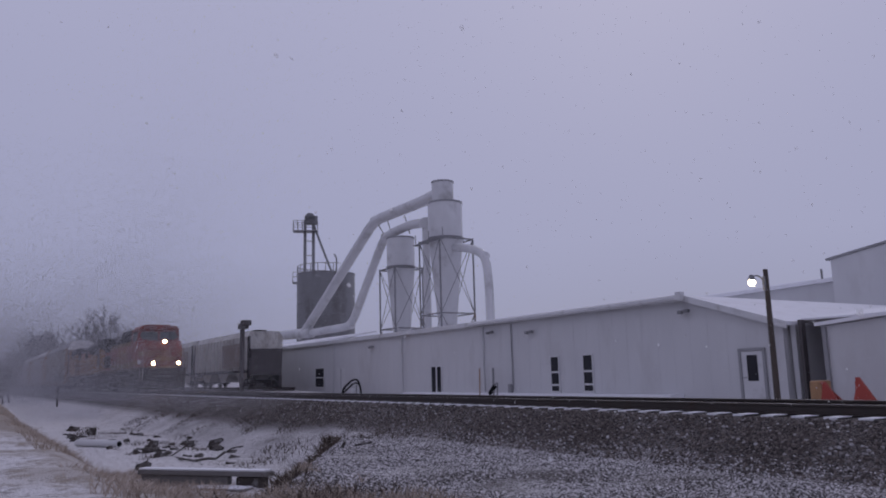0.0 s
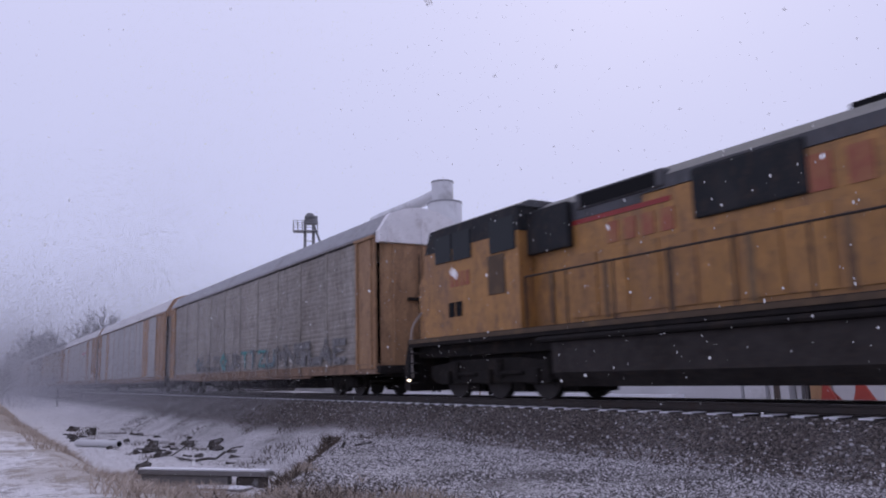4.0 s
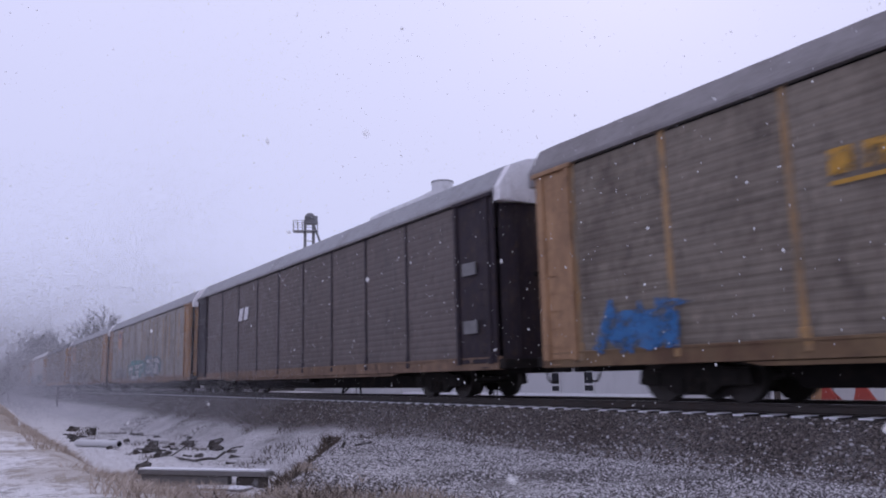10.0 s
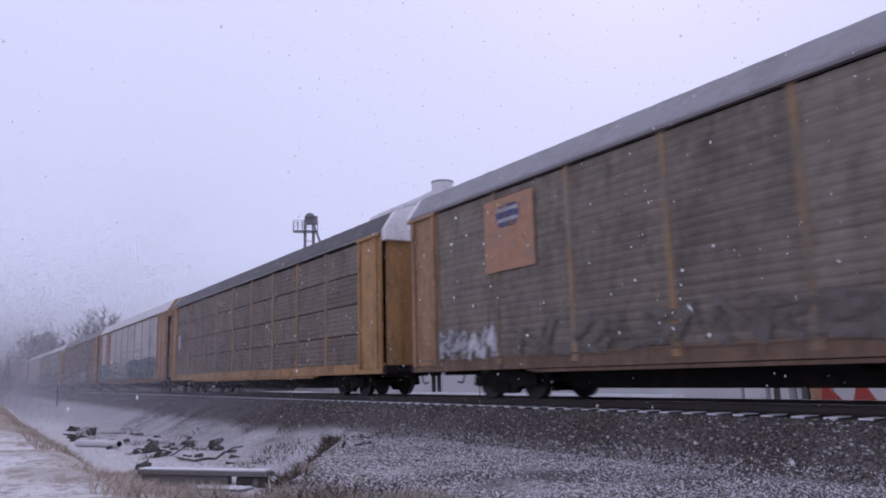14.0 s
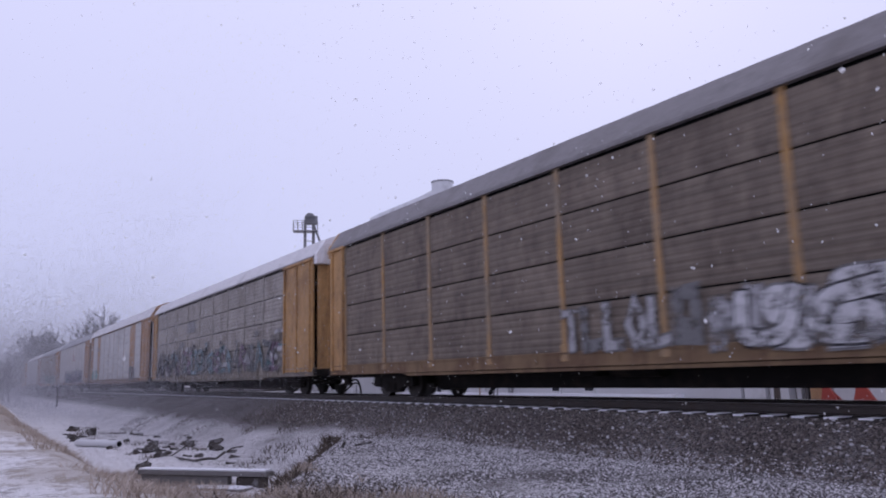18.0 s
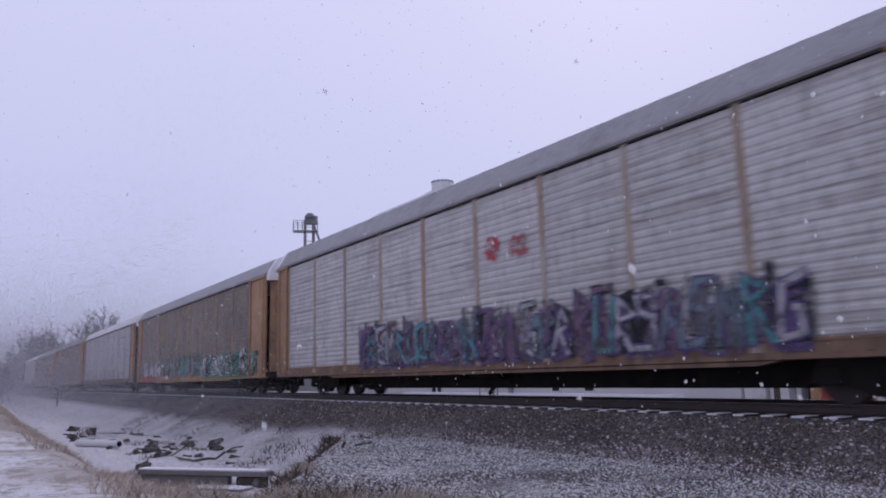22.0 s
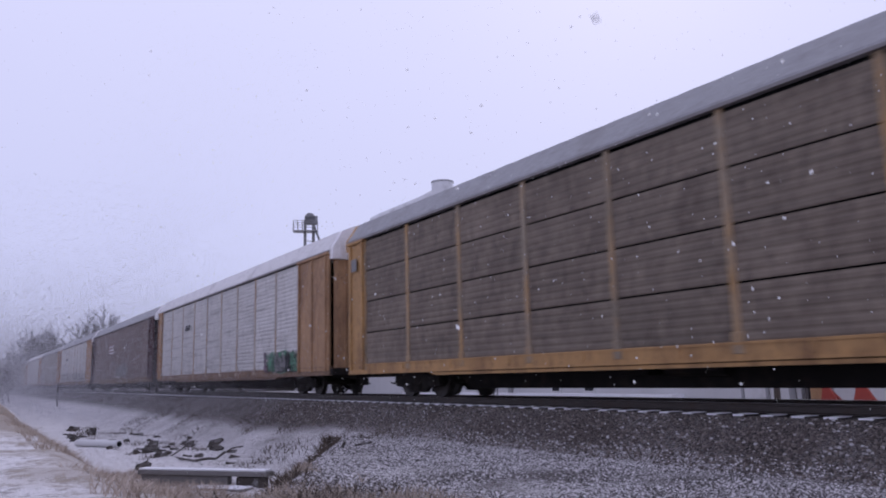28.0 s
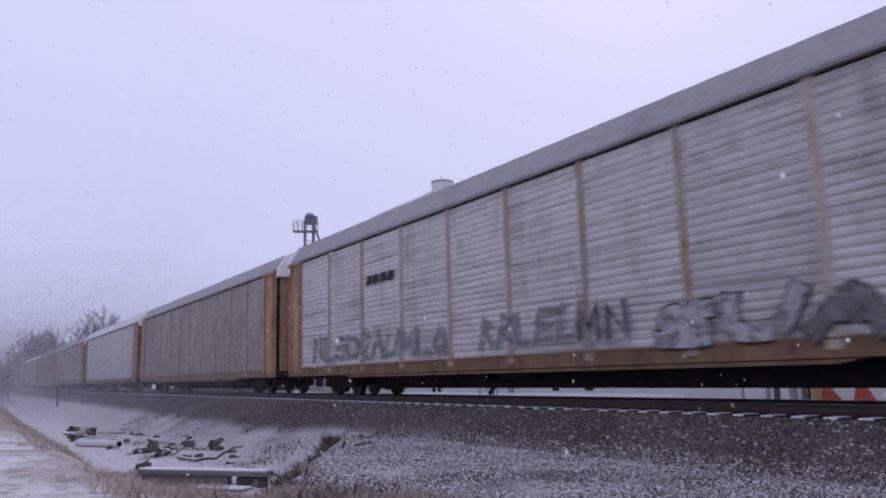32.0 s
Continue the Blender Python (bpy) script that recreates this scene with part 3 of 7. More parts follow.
def build_warehouse():
    base = -1.2
    hall = thing("warehouse", (-0.69, 0, 0.19), "long low white metal-clad warehouse with snowy roof", "building")
    X0, APEX, X1 = -69.1, -20.8, -16.5
    top, low = 3.35, 2.03
    profile = [(X0, base), (X1, base), (X1, low), (APEX, top), (X0, top)]
    # four walls as one shell 0.2 m thick, cut to the roof line
    part("wall", prism(B(), profile, WALL_Y, WALL_Y + 0.2, "y"), M["wall_white"], hall, "white ribbed metal wall")
    part("wall", prism(B(), profile, 61.8, 62.0, "y"), M["wall_white"], hall)
    part("wall", box(B(), X0, X0 + 0.2, WALL_Y + 0.2, 61.8, base, top), M["wall_white"], hall)
    part("wall", box(B(), X1 - 0.2, X1, WALL_Y + 0.2, 61.8, base, low - 0.05), M["wall_white"], hall)
    # cladding ribs
    for x in np.arange(X0 + 0.6, X1 - 0.3, 0.9):
        h = top if x < APEX else top + (low - top) * (x - APEX) / (X1 - APEX)
        bm = box(B(), x - 0.02, x + 0.02, WALL_Y - 0.007, WALL_Y - 0.002, base, h - 0.3)
        part("cladding_rib", bm, M["wall_white"], hall)
    # roof sheets with overhang and gutter
    part("roof", box(B(), X0 - 0.3, APEX, WALL_Y - 0.28, 62.2, top + 0.002, top + 0.14), M["snow"], hall, "flat snow-covered roof")
    slope = prism(B(), [(APEX, top + 0.002), (X1 + 0.35, low - 0.11), (X1 + 0.35, low + 0.03), (APEX, top + 0.14)], WALL_Y - 0.28, 62.2, "y")
    part("roof", slope, M["snow"], hall, "sloping snow-covered roof sheet")
    part("fascia", box(B(), X0 - 0.31, APEX - 0.02, WALL_Y - 0.30, WALL_Y - 0.285, top - 0.14, top + 0.13), M["trim_white"], hall, "pale fascia board")
    part("fascia", prism(B(), [(APEX, top - 0.12), (X1 + 0.36, low - 0.24), (X1 + 0.36, low + 0.02), (APEX, top + 0.13)], WALL_Y - 0.30, WALL_Y - 0.285, "y"), M["trim_white"], hall)
    part("soffit", box(B(), X0 - 0.3, APEX, WALL_Y - 0.28, WALL_Y - 0.002, top - 0.1, top - 0.02), M["trim_grey"], hall, "shaded grey soffit")
    gutter = B()
    tube(gutter, [(-36.6, WALL_Y - 0.38, top + 0.0), (-28, WALL_Y - 0.38, top + 0.02), (APEX - 0.1, WALL_Y - 0.38, top + 0.05)], 0.13, 10)
    part("gutter", gutter, M["trim_white"], hall, "white half-round gutter", True)
    part("gutter_end", box(B(), APEX - 0.18, APEX + 0.08, WALL_Y - 0.55, WALL_Y - 0.25, top - 0.08, top + 0.28, 0.02), M["trim_white"], hall)
    # joints and downpipes
    for x, r in ((-57.0, 0.035), (-45.5, 0.05), (-35.75, 0.05)):
        part("downpipe", rod(B(), (x, WALL_Y - 0.09, base), (x, WALL_Y - 0.09, top - 0.2), r), M["wall_white"], hall)
    part("conduit", rod(B(), (-33.05, WALL_Y - 0.06, -0.4), (-33.05, WALL_Y - 0.06, top - 0.2), 0.035), M["trim_grey"], hall, "dark conduit")
    part("meter_box", box(B(), -33.35, -33.1, WALL_Y - 0.2, WALL_Y - 0.004, -0.75, -0.15, 0.02), M["trim_grey"], hall)
    # openings
    window(hall, -60.9, -59.0, -0.33, 1.32)
    window(hall, -41.75, -40.45, -0.72, 1.03, 0)
    part("mullion", box(B(), -41.15, -41.02, WALL_Y - 0.055, WALL_Y - 0.032, -0.66, 0.97), M["trim_white"], hall)
    window(hall, -29.85, -29.15, -0.58, 1.26, 2)
    window(hall, -27.42, -26.68, -0.56, 1.26, 2)
    shutter = part("blind_window", box(B(), -56.4, -54.9, WALL_Y - 0.03, WALL_Y - 0.004, -0.55, 1.2), M["trim_white"], hall, "white boarded window")
    part("frame", box(B(), -55.7, -55.6, WALL_Y - 0.05, WALL_Y - 0.031, -0.5, 1.15), M["trim_grey"], shutter)
    # door
    door = part("door", box(B(), -18.36, -17.42, WALL_Y - 0.05, WALL_Y - 0.004, base + 0.02, 1.03), M["trim_white"], hall, "white door with a dark window")
    part("door_pane", box(B(), -18.12, -17.66, WALL_Y - 0.065, WALL_Y - 0.052, -0.1, 0.88), M["glass"], door)
    for a, c, d, e in ((-18.48, -18.37, base, 1.15), (-17.41, -17.3, base, 1.15), (-18.37, -17.41, 1.04, 1.15)):
        part("door_frame", box(B(), a, c, WALL_Y - 0.085, WALL_Y - 0.003, d, e), M["trim_grey"], door)
    part("door_handle", rod(B(), (-18.28, WALL_Y - 0.12, 0.02), (-18.14, WALL_Y - 0.12, 0.02), 0.018), M["steel"], door)
    # wall lamps with their arms
    for x, z in ((-50.0, 2.6), (-34.9, 2.75), (-31.3, 2.55), (-20.9, 2.78)):
        fl = part("flood_light", box(B(), x - 0.22, x + 0.0, WALL_Y - 0.34, WALL_Y - 0.15, z - 0.07, z + 0.08, 0.03), M["steel"], hall, "dark twin wall floodlight")
        part("lamp_head", box(B(), x + 0.12, x + 0.34, WALL_Y - 0.34, WALL_Y - 0.15, z - 0.04, z + 0.11, 0.03), M["steel"], fl)
        part("bracket", rod(B(), (x + 0.06, WALL_Y, z + 0.1), (x + 0.06, WALL_Y - 0.28, z + 0.02), 0.03), M["steel"], fl)
    # base ledge with snow
    part("ledge", box(B(), -44.0, -21.3, WALL_Y - 0.9, WALL_Y - 0.02, base, -0.62), M["snow"], hall, "snow-covered ledge along the wall")
    return hall


def build_right_buildings():
    base = -1.5
    # recessed loading bay between the halls
    bay = thing("loading_bay", (-0.68, 0, 0.18), "recessed beige loading bay with a dark post", "building")
    part("wall", box(B(), -16.45, -13.95, 28.6, 28.8, base, 2.1), M["wall_beige"], bay, "beige recessed wall")
    # the shade under the roof edge is put into this sheet's dark colour
    part("roof", prism(B(), [(WALL_Y + 0.4, 1.98), (44.0, 3.75), (44.0, 3.87), (WALL_Y + 0.4, 2.08)], -16.1, 4.0), M["wall_dark"], bay, "canopy sheet coloured dark for its shade")
    part("roof_snow", prism(B(), [(WALL_Y + 0.45, 2.09), (44.0, 3.875), (44.0, 3.95), (WALL_Y + 0.45, 2.16)], -16.1, 4.0), M["snow"], bay, "snow on the canopy")
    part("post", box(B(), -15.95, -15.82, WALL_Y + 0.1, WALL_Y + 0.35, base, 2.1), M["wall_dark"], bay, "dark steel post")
    part("side_wall", box(B(), -16.4, -16.2, WALL_Y + 0.3, 31.0, base, 2.0), M["wall_white"], bay)
    hall = thing("white_shed", (-0.68, 0, 0.18), "white metal shed with snow on its roof", "building")
    part("wall", prism(B(), [(-14.6, base), (8.0, base), (8.0, 3.6), (-14.6, 1.76)], 25.3, 25.5, "y"), M["wall_white"], hall, "white metal wall")
    part("wall", box(B(), -14.6, -14.4, 25.5, 36.0, base, 1.7), M["wall_white"], hall)
    part("roof", prism(B(), [(-14.8, 1.78), (8.2, 3.62), (8.2, 3.75), (-14.8, 1.9)], 25.05, 36, "y"), M["snow"], hall, "snowy roof slope")
    part("corner_trim", box(B(), -14.64, -14.5, 25.2, 25.29, base, 1.75), M["trim_grey"], hall)
    for x in (-10.5, -6.0, -1.5):
        part("cladding_rib", box(B(), x, x + 0.05, 25.28, 25.298, base, 2.2), M["wall_white"], hall)
    # tall hall behind
    tall = thing("tall_hall", (0, 0, 0), "tall pale grey metal hall behind the sheds", "building")
    part("wall", prism(B(), [(-25.7, base), (0.6, base), (0.6, 10.63), (-25.7, 6.89)], 44.0, 44.3, "y"), M["wall_white"], tall, "pale metal gable wall")
    part("wall", box(B(), -25.7, -25.4, 44.3, 75, base, 6.75), M["wall_white"], tall)
    part("roof", prism(B(), [(-25.95, 6.87), (0.6, 10.64), (0.6, 10.78), (-25.95, 7.0)], 43.9, 75, "y"), M["trim_grey"], tall, "grey roof edge")
    # low ridge roof behind the warehouse
    annex = thing("ridge_hall", (-1.3, 0, 0.35), "white hall with a low ridge roof, behind the warehouse", "building")
    part("wall", prism(B(), [(-46, base), (-24.7, base), (-24.7, 5.45), (-46, 5.0)], 46.0, 46.2, "y"), M["wall_white"], annex, "white upper wall")
    part("roof", prism(B(), [(-46.3, 5.0), (-24.4, 5.46), (-24.4, 5.7), (-46.3, 5.24)], 45.7, 49.7, "y"), M["snow"], annex, "snowy roof edge")
    part("vent_pipe", rod(B(), (-26.6, 46.6, 5.4), (-26.6, 46.6, 6.4), 0.07), M["steel"], annex)
    # low dark annex past the far end of the warehouse
    low = thing("dark_shed", (-0.6, 0, 0.25), "low dark weathered shed with a snowy roof", "shed")
    part("wall", box(B(), -88.0, -69.5, 28.0, 36.0, base, 3.45), M["wall_dark"], low, "dark weathered wall")
    part("roof", prism(B(), [(27.4, 3.46), (36, 4.9), (36, 5.1), (27.4, 3.68)], -88.5, -69.3), M["snow"], low, "snow-covered roof")
    # no hole in the wall: a black slab paints the doorway's inner shade
    part("door", box(B(), -79.5, -76.0, 27.9, 27.98, base, 1.8), M["black"], low, "black slab painted as an open doorway's shade")


def build_lamp_post():
    lamp = thing("street_lamp", (-15.07, 22.0, -0.5), "wooden pole with a lit lamp on a curved arm", "street lamp")
    part("pole", rod(B(), (0, 0, -0.4), (0.0, 0, 4.25), 0.105, 12, 0.075), M["pole_wood"], lamp, "dark creosoted pole", True)
    part("arm", tube(B(), bend([(0, -0.1, 3.85), (-0.16, -0.18, 4.08), (-0.34, -0.28, 4.02)], 0.2), 0.025, 8), M["steel"], lamp, "", True)
    part("hood", rod(B(), (-0.34, -0.28, 3.92), (-0.34, -0.28, 4.1), 0.13, 12, 0.05), M["steel"], lamp)
    bowl = B()
    bmesh.ops.create_uvsphere(bowl, u_segments=16, v_segments=10, radius=0.115, matrix=Matrix.Translation((-0.34, -0.28, 3.84)) @ Matrix.Diagonal((1, 1, 1.15, 1)))
    part("bowl", bowl, M["lamp_glass"], lamp, "glowing glass bowl", True)
    part("bracket", box(B(), -0.04, 0.04, -0.16, -0.09, 3.55, 4.0), M["steel"], lamp)


def build_cyclones():
    def cyclone(x, y, top, r, straight, cone_end, name, label):
        """A dust collector: drum, cone, outlet stack and four braced legs."""
        c = thing(name, (x - 1.15, y, -0.8), label, "dust collector")
        part("drum", rod(B(), (0, 0, top - straight), (0, 0, top), r, 28), M["duct"], c, "pale riveted drum", True)
        part("cone", rod(B(), (0, 0, cone_end), (0, 0, top - straight), r * 0.42, 28, r), M["duct"], c, "", True)
        part("outlet", rod(B(), (0, 0, 1.0), (0, 0, cone_end), r * 0.42, 20), M["duct"], c, "", True)
        part("rim", rod(B(), (0, 0, top - 0.1), (0, 0, top + 0.06), r * 1.03, 28), M["trim_grey"], c)
        part("flange", rod(B(), (0, 0, top - straight - 0.12), (0, 0, top - straight + 0.06), r * 1.05, 28), M["steel"], c)
        s, h = r * 1.12, top - straight - 0.1
        legs = [(-s, -s), (s, -s), (s, s), (-s, s)]
        for a in legs:
            part("leg", box(B(), a[0] - 0.055, a[0] + 0.055, a[1] - 0.055, a[1] + 0.055, 0, h), M["steel"], c)
        for a, d in zip(legs, legs[1:] + legs[:1]):
            part("girt", rod(B(), (*a, h - 0.1), (*d, h - 0.1), 0.07, 6), M["steel"], c)
            part("girt", rod(B(), (*a, h * 0.5), (*d, h * 0.5), 0.06, 6), M["steel"], c)
            for lo, hi in ((0.5, h * 0.5), (h * 0.5, h - 0.1)):
                part("brace", rod(B(), (*a, lo), (*d, hi), 0.032, 6), M["steel"], c)
                part("brace", rod(B(), (*d, lo), (*a, hi), 0.032, 6), M["steel"], c)
        return c
    main = cyclone(-55.1, 36.0, 16.72, 1.55, 3.25, 4.0, "tall_cyclone", "tall pale cyclone dust collector on braced steel legs")
    part("outlet_pipe", rod(B(), (-0.3, 0, 16.8), (-0.3, 0, 18.75), 0.98, 24), M["duct"], main, "open outlet pipe", True)
    part("outlet_rim", rod(B(), (-0.3, 0, 18.68), (-0.3, 0, 18.8), 1.04, 24), M["trim_grey"], main)
    # black disc on the capped end paints the shade inside the pipe
    part("outlet_mouth", rod(B(), (-0.3, 0, 18.8), (-0.3, 0, 18.81), 0.92, 24), M["black"], main)
    part("platform", box(B(), -2.2, 2.6, -2.1, -1.7, 13.0, 13.1), M["steel"], main)
    for x in (-2.1, 0.2, 2.5):
        part("rail_post", rod(B(), (x, -1.9, 13.1), (x, -1.9, 14.0), 0.04, 6), M["steel"], main)
    small = cyclone(-63.4, 36.0, 14.9, 1.38, 2.9, 2.4, "short_cyclone", "shorter pale cyclone dust collector on braced steel legs")
    part("collar", rod(B(), (0, 0, 11.0), (0, 0, 11.15), 1.25, 24), M["steel"], small)

    def duct(name, points, r, label, bracing=()):
        d = thing(name, (-1.15, 0, 0.25), label, "duct")
        part("pipe", tube(B(), bend(points, 1.6, 5), r, 18), M["duct"], d, "", True)
        for p in points[1:-1]:
            part("joint", rod(B(), Vector(p) - Vector((0.1, 0, 0)), Vector(p) + Vector((0.1, 0, 0)), r * 0.9, 18), M["duct"], d)
        for a, c in bracing:
            part("hanger", rod(B(), a, c, 0.05, 6), M["steel"], d)
        return d
    duct("upper_duct", [(-55.5, 36, 16.9), (-58.5, 36, 16.7), (-69.0, 36, 16.7), (-88.2, 36, 6.2), (-90, 36, 5.8)], 0.54, "fat pale duct slanting up to the tall cyclone",
         [((-66, 36, 16.1), (-65, 36, 14.0)), ((-62.5, 36, 16.0), (-61.5, 36, 14.0)), ((-68.0, 36, 16.0), (-66.2, 36, 14.2))])
    duct("lower_duct", [(-59.0, 36, 14.6), (-61.5, 36, 14.9), (-66.8, 36, 14.6), (-74.8, 36, 6.0), (-88, 36, 5.9)], 0.44, "pale duct bending down from the short cyclone")
    duct("trunk_duct", [(-86, 36, 5.9), (-92, 36, 6.1), (-112, 36, 6.4)], 0.62, "level pale trunk duct behind the roofs")
    duct("fan_pipe", [(-59.3, 36.5, 1.0), (-59.3, 36.5, 9), (-59.3, 36.5, 15.2)], 0.36, "upright pale pipe between the cyclones")
    duct("return_duct", [(-53.6, 36, 11.4), (-50.9, 36, 10.9), (-49.0, 36, 10.0), (-48.7, 36, 7.5), (-48.6, 36, 1.0)], 0.36, "curved pale return duct")


def build_silo():
    silo = thing("grain_bin", (-103.6, 45.0, -0.75), "dark galvanised storage bin with a ladder and rails", "silo")
    part("drum", rod(B(), (0, 0, 0), (0, 0, 16.6), 4.25, 36), M["silo"], silo, "corrugated dark drum", True)
    for z in np.arange(1.5, 16.6, 1.5):
        part("hoop", rod(B(), (0, 0, z), (0, 0, z + 0.1), 4.3, 36), M["silo"], silo)
    part("roof", rod(B(), (0, 0, 16.6), (0, 0, 17.0), 4.35, 36, 1.0), M["snow"], silo, "snowy shallow cone roof", True)
    for k in range(14):
        a = math.pi * (0.85 + k / 13 * 1.1)
        p, q = Vector((4.2 * math.cos(a), 4.2 * math.sin(a), 16.6)), Vector((4.2 * math.cos(a + 0.27), 4.2 * math.sin(a + 0.27), 16.6))
        part("rail_post", rod(B(), p, p + Vector((0, 0, 1.2)), 0.06, 6), M["steel"], silo)
        part("guard_rail", rod(B(), p + Vector((0, 0, 1.2)), q + Vector((0, 0, 1.2)), 0.05, 6), M["steel"], silo)
    tower = thing("elevator_leg", (-105.25, 43.0, -0.75, 0, 0, 66), "slim bucket elevator with a railed head platform", "elevator")
    for x in (-0.62, 0.62):
        part("leg_casing", box(B(), x - 0.22, x + 0.22, -0.22, 0.22, 0, 25.0), M["silo"], tower, "square elevator casing")
    part("head", rod(B(), (0.1, -0.5, 25.3), (0.1, 0.5, 25.3), 0.75, 20), M["silo"], tower, "rounded elevator head", True)
    part("head_box", box(B(), -0.7, 1.25, -0.5, 0.5, 24.4, 25.6, 0.06), M["silo"], tower)
    part("platform", box(B(), -2.4, 1.3, -0.9, 0.9, 23.2, 23.32), M["steel"], tower)
    for x in (-2.35, -1.7, -1.0, 1.25):
        for y in (-0.85, 0.85):
            part("rail_post", rod(B(), (x, y, 23.32), (x, y, 24.8), 0.045, 6), M["steel"], tower)
    for z in (24.1, 24.8):
        for y in (-0.85, 0.85):
            part("guard_rail", rod(B(), (-2.35, y, z), (1.25, y, z), 0.04, 6), M["steel"], tower)
        part("guard_rail", rod(B(), (-2.35, -0.85, z), (-2.35, 0.85, z), 0.04, 6), M["steel"], tower)
    for z in np.arange(2, 24, 2.2):
        part("tie_bar", rod(B(), (-0.62, 0, z), (0.62, 0, z), 0.06, 6), M["steel"], tower)
    part("spout", tube(B(), [(0.7, 0, 24.2), (2.0, 0, 20.6), (3.3, 0, 17.2)], 0.17, 10), M["silo"], tower, "slanting discharge spout", True)
    part("goose_neck", tube(B(), bend([(4.0, 0.4, 17.0), (4.1, 0.4, 19.3), (3.7, 0.4, 19.9)], 0.5), 0.12, 8), M["silo"], tower, "", True)
    part("lower_platform", box(B(), -2.4, 2.2, -0.9, 0.9, 15.4, 15.52), M["steel"], tower)
    for x in (-2.35, -1.2, 1.1, 2.15):
        part("rail_post", rod(B(), (x, -0.85, 15.5), (x, -0.85, 17.0), 0.045, 6), M["steel"], tower)
    for z in (16.3, 17.0):
        part("guard_rail", rod(B(), (-2.35, -0.85, z), (2.15, -0.85, z), 0.04, 6), M["steel"], tower)


def build_small_yard():
    # mast at the end of the hopper car
    mast = thing("yard_mast", (-60.5, 19.0, -0.4), "dark steel mast with a boxy floodlight head", "mast")
    part("post", box(B(), -0.15, 0.15, -0.15, 0.15, 0, 5.3, 0.02), M["wall_dark"], mast, "dark riveted post")
    part("head", box(B(), -0.3, 0.75, -0.3, 0.3, 5.1, 5.55, 0.06), M["wall_dark"], mast, "boxy dark head")
    part("shade", box(B(), 0.5, 1.25, -0.35, 0.35, 5.35, 5.75, 0.05), M["wall_dark"], mast)
    part("base_plate", box(B(), -0.5, 0.5, -0.5, 0.5, -0.05, 0.04), M["steel"], mast)
    # red ploughs beside the shed
    for x, y, s in ((-14.0, 23.0, 0.42), (-12.9, 23.0, 0.55)):
        plough = thing("snow_plough", (x, y, -0.82), "bright red steel snow plough blade parked on the yard", "plough", "parked ploughs")
        part("blade", prism(B(), [(-0.7 * s, 0.0), (0.95 * s, 0.0), (0.6 * s, 0.45), (-0.1 * s, 0.5 + s), (-0.25 * s, 0.5 + s), (-0.35 * s, 0.6)], -0.05, 0.05, "y"), M["red_paint"], plough, "pointed red blade")
        part("brace", rod(B(), (-0.2, 0.05, 0.9), (0.1, 0.9, 0.1), 0.05), M["red_paint"], plough)
        part("skid", box(B(), -0.7, 0.9, 0.08, 0.9, 0.0, 0.12), M["red_paint"], plough)
    part("tarp_frame", box(B(), -1.75, -1.3, 0.1, 0.6, 0.0, 0.95, 0.05), M["frame_tan"], plough)
    # hose reel and tools along the wall
    reel = thing("hose_reel", (-51.3, 24.3, -0.8), "dark hose coiled over a low bent frame", "hose reel")
    part("hose", tube(B(), bend([(-1.6, 0, 0.1), (-1.5, 0, 0.6), (0.1, 0, 1.25), (1.0, 0, 1.3), (1.5, 0, 0.7), (1.6, 0, 0.05)], 0.5), 0.07, 8), M["black"], reel, "", True)
    part("hose", tube(B(), bend([(-1.5, 0.1, 0.35), (0.2, 0.1, 1.05), (1.2, 0.1, 0.95), (1.35, 0.1, 0.1)], 0.4), 0.06, 8), M["black"], reel, "", True)
    part("drum", rod(B(), (0.2, -0.15, 0.35), (0.2, 0.35, 0.35), 0.3, 14), M["trim_white"], reel)
    for x in (-1.2, 0.7):
        part("stand", rod(B(), (x, 0.05, 0.0), (x, 0.05, 0.9), 0.04, 6), M["steel"], reel)
    hydrant = thing("standpipe", (-34.4, 24.9, -0.8), "dark standpipe with a valve and a leaning pole", "standpipe")
    part("pipe", rod(B(), (0, 0, 0), (0, 0, 1.75), 0.06), M["steel"], hydrant)
    part("valve", rod(B(), (-0.35, 0, 0.35), (0.1, 0, 0.75), 0.13, 10), M["black"], hydrant)
    part("arm", tube(B(), bend([(0, 0, 0.7), (0.4, 0, 1.0), (0.3, 0, 0.1)], 0.2), 0.04, 6), M["steel"], hydrant)
    part("stake", rod(B(), (-1.35, 0, 0), (-1.3, 0, 1.75), 0.035), M["frame_tan"], hydrant)
    # the marker post and debris in the ditch
    marker = thing("marker_post", (-82.6, 8.0, -1.15), "thin dark marker post in the snow", "post")
    part("stake", rod(B(), (0, 0, -0.4), (0.08, 0, 1.35), 0.08, 8), M["timber"], marker)
    part("cap", box(B(), -0.02, 0.2, -0.1, 0.1, 1.25, 1.5), M["timber"], marker)


def ground_at(x, y):
    return float(ground_height(x, y))


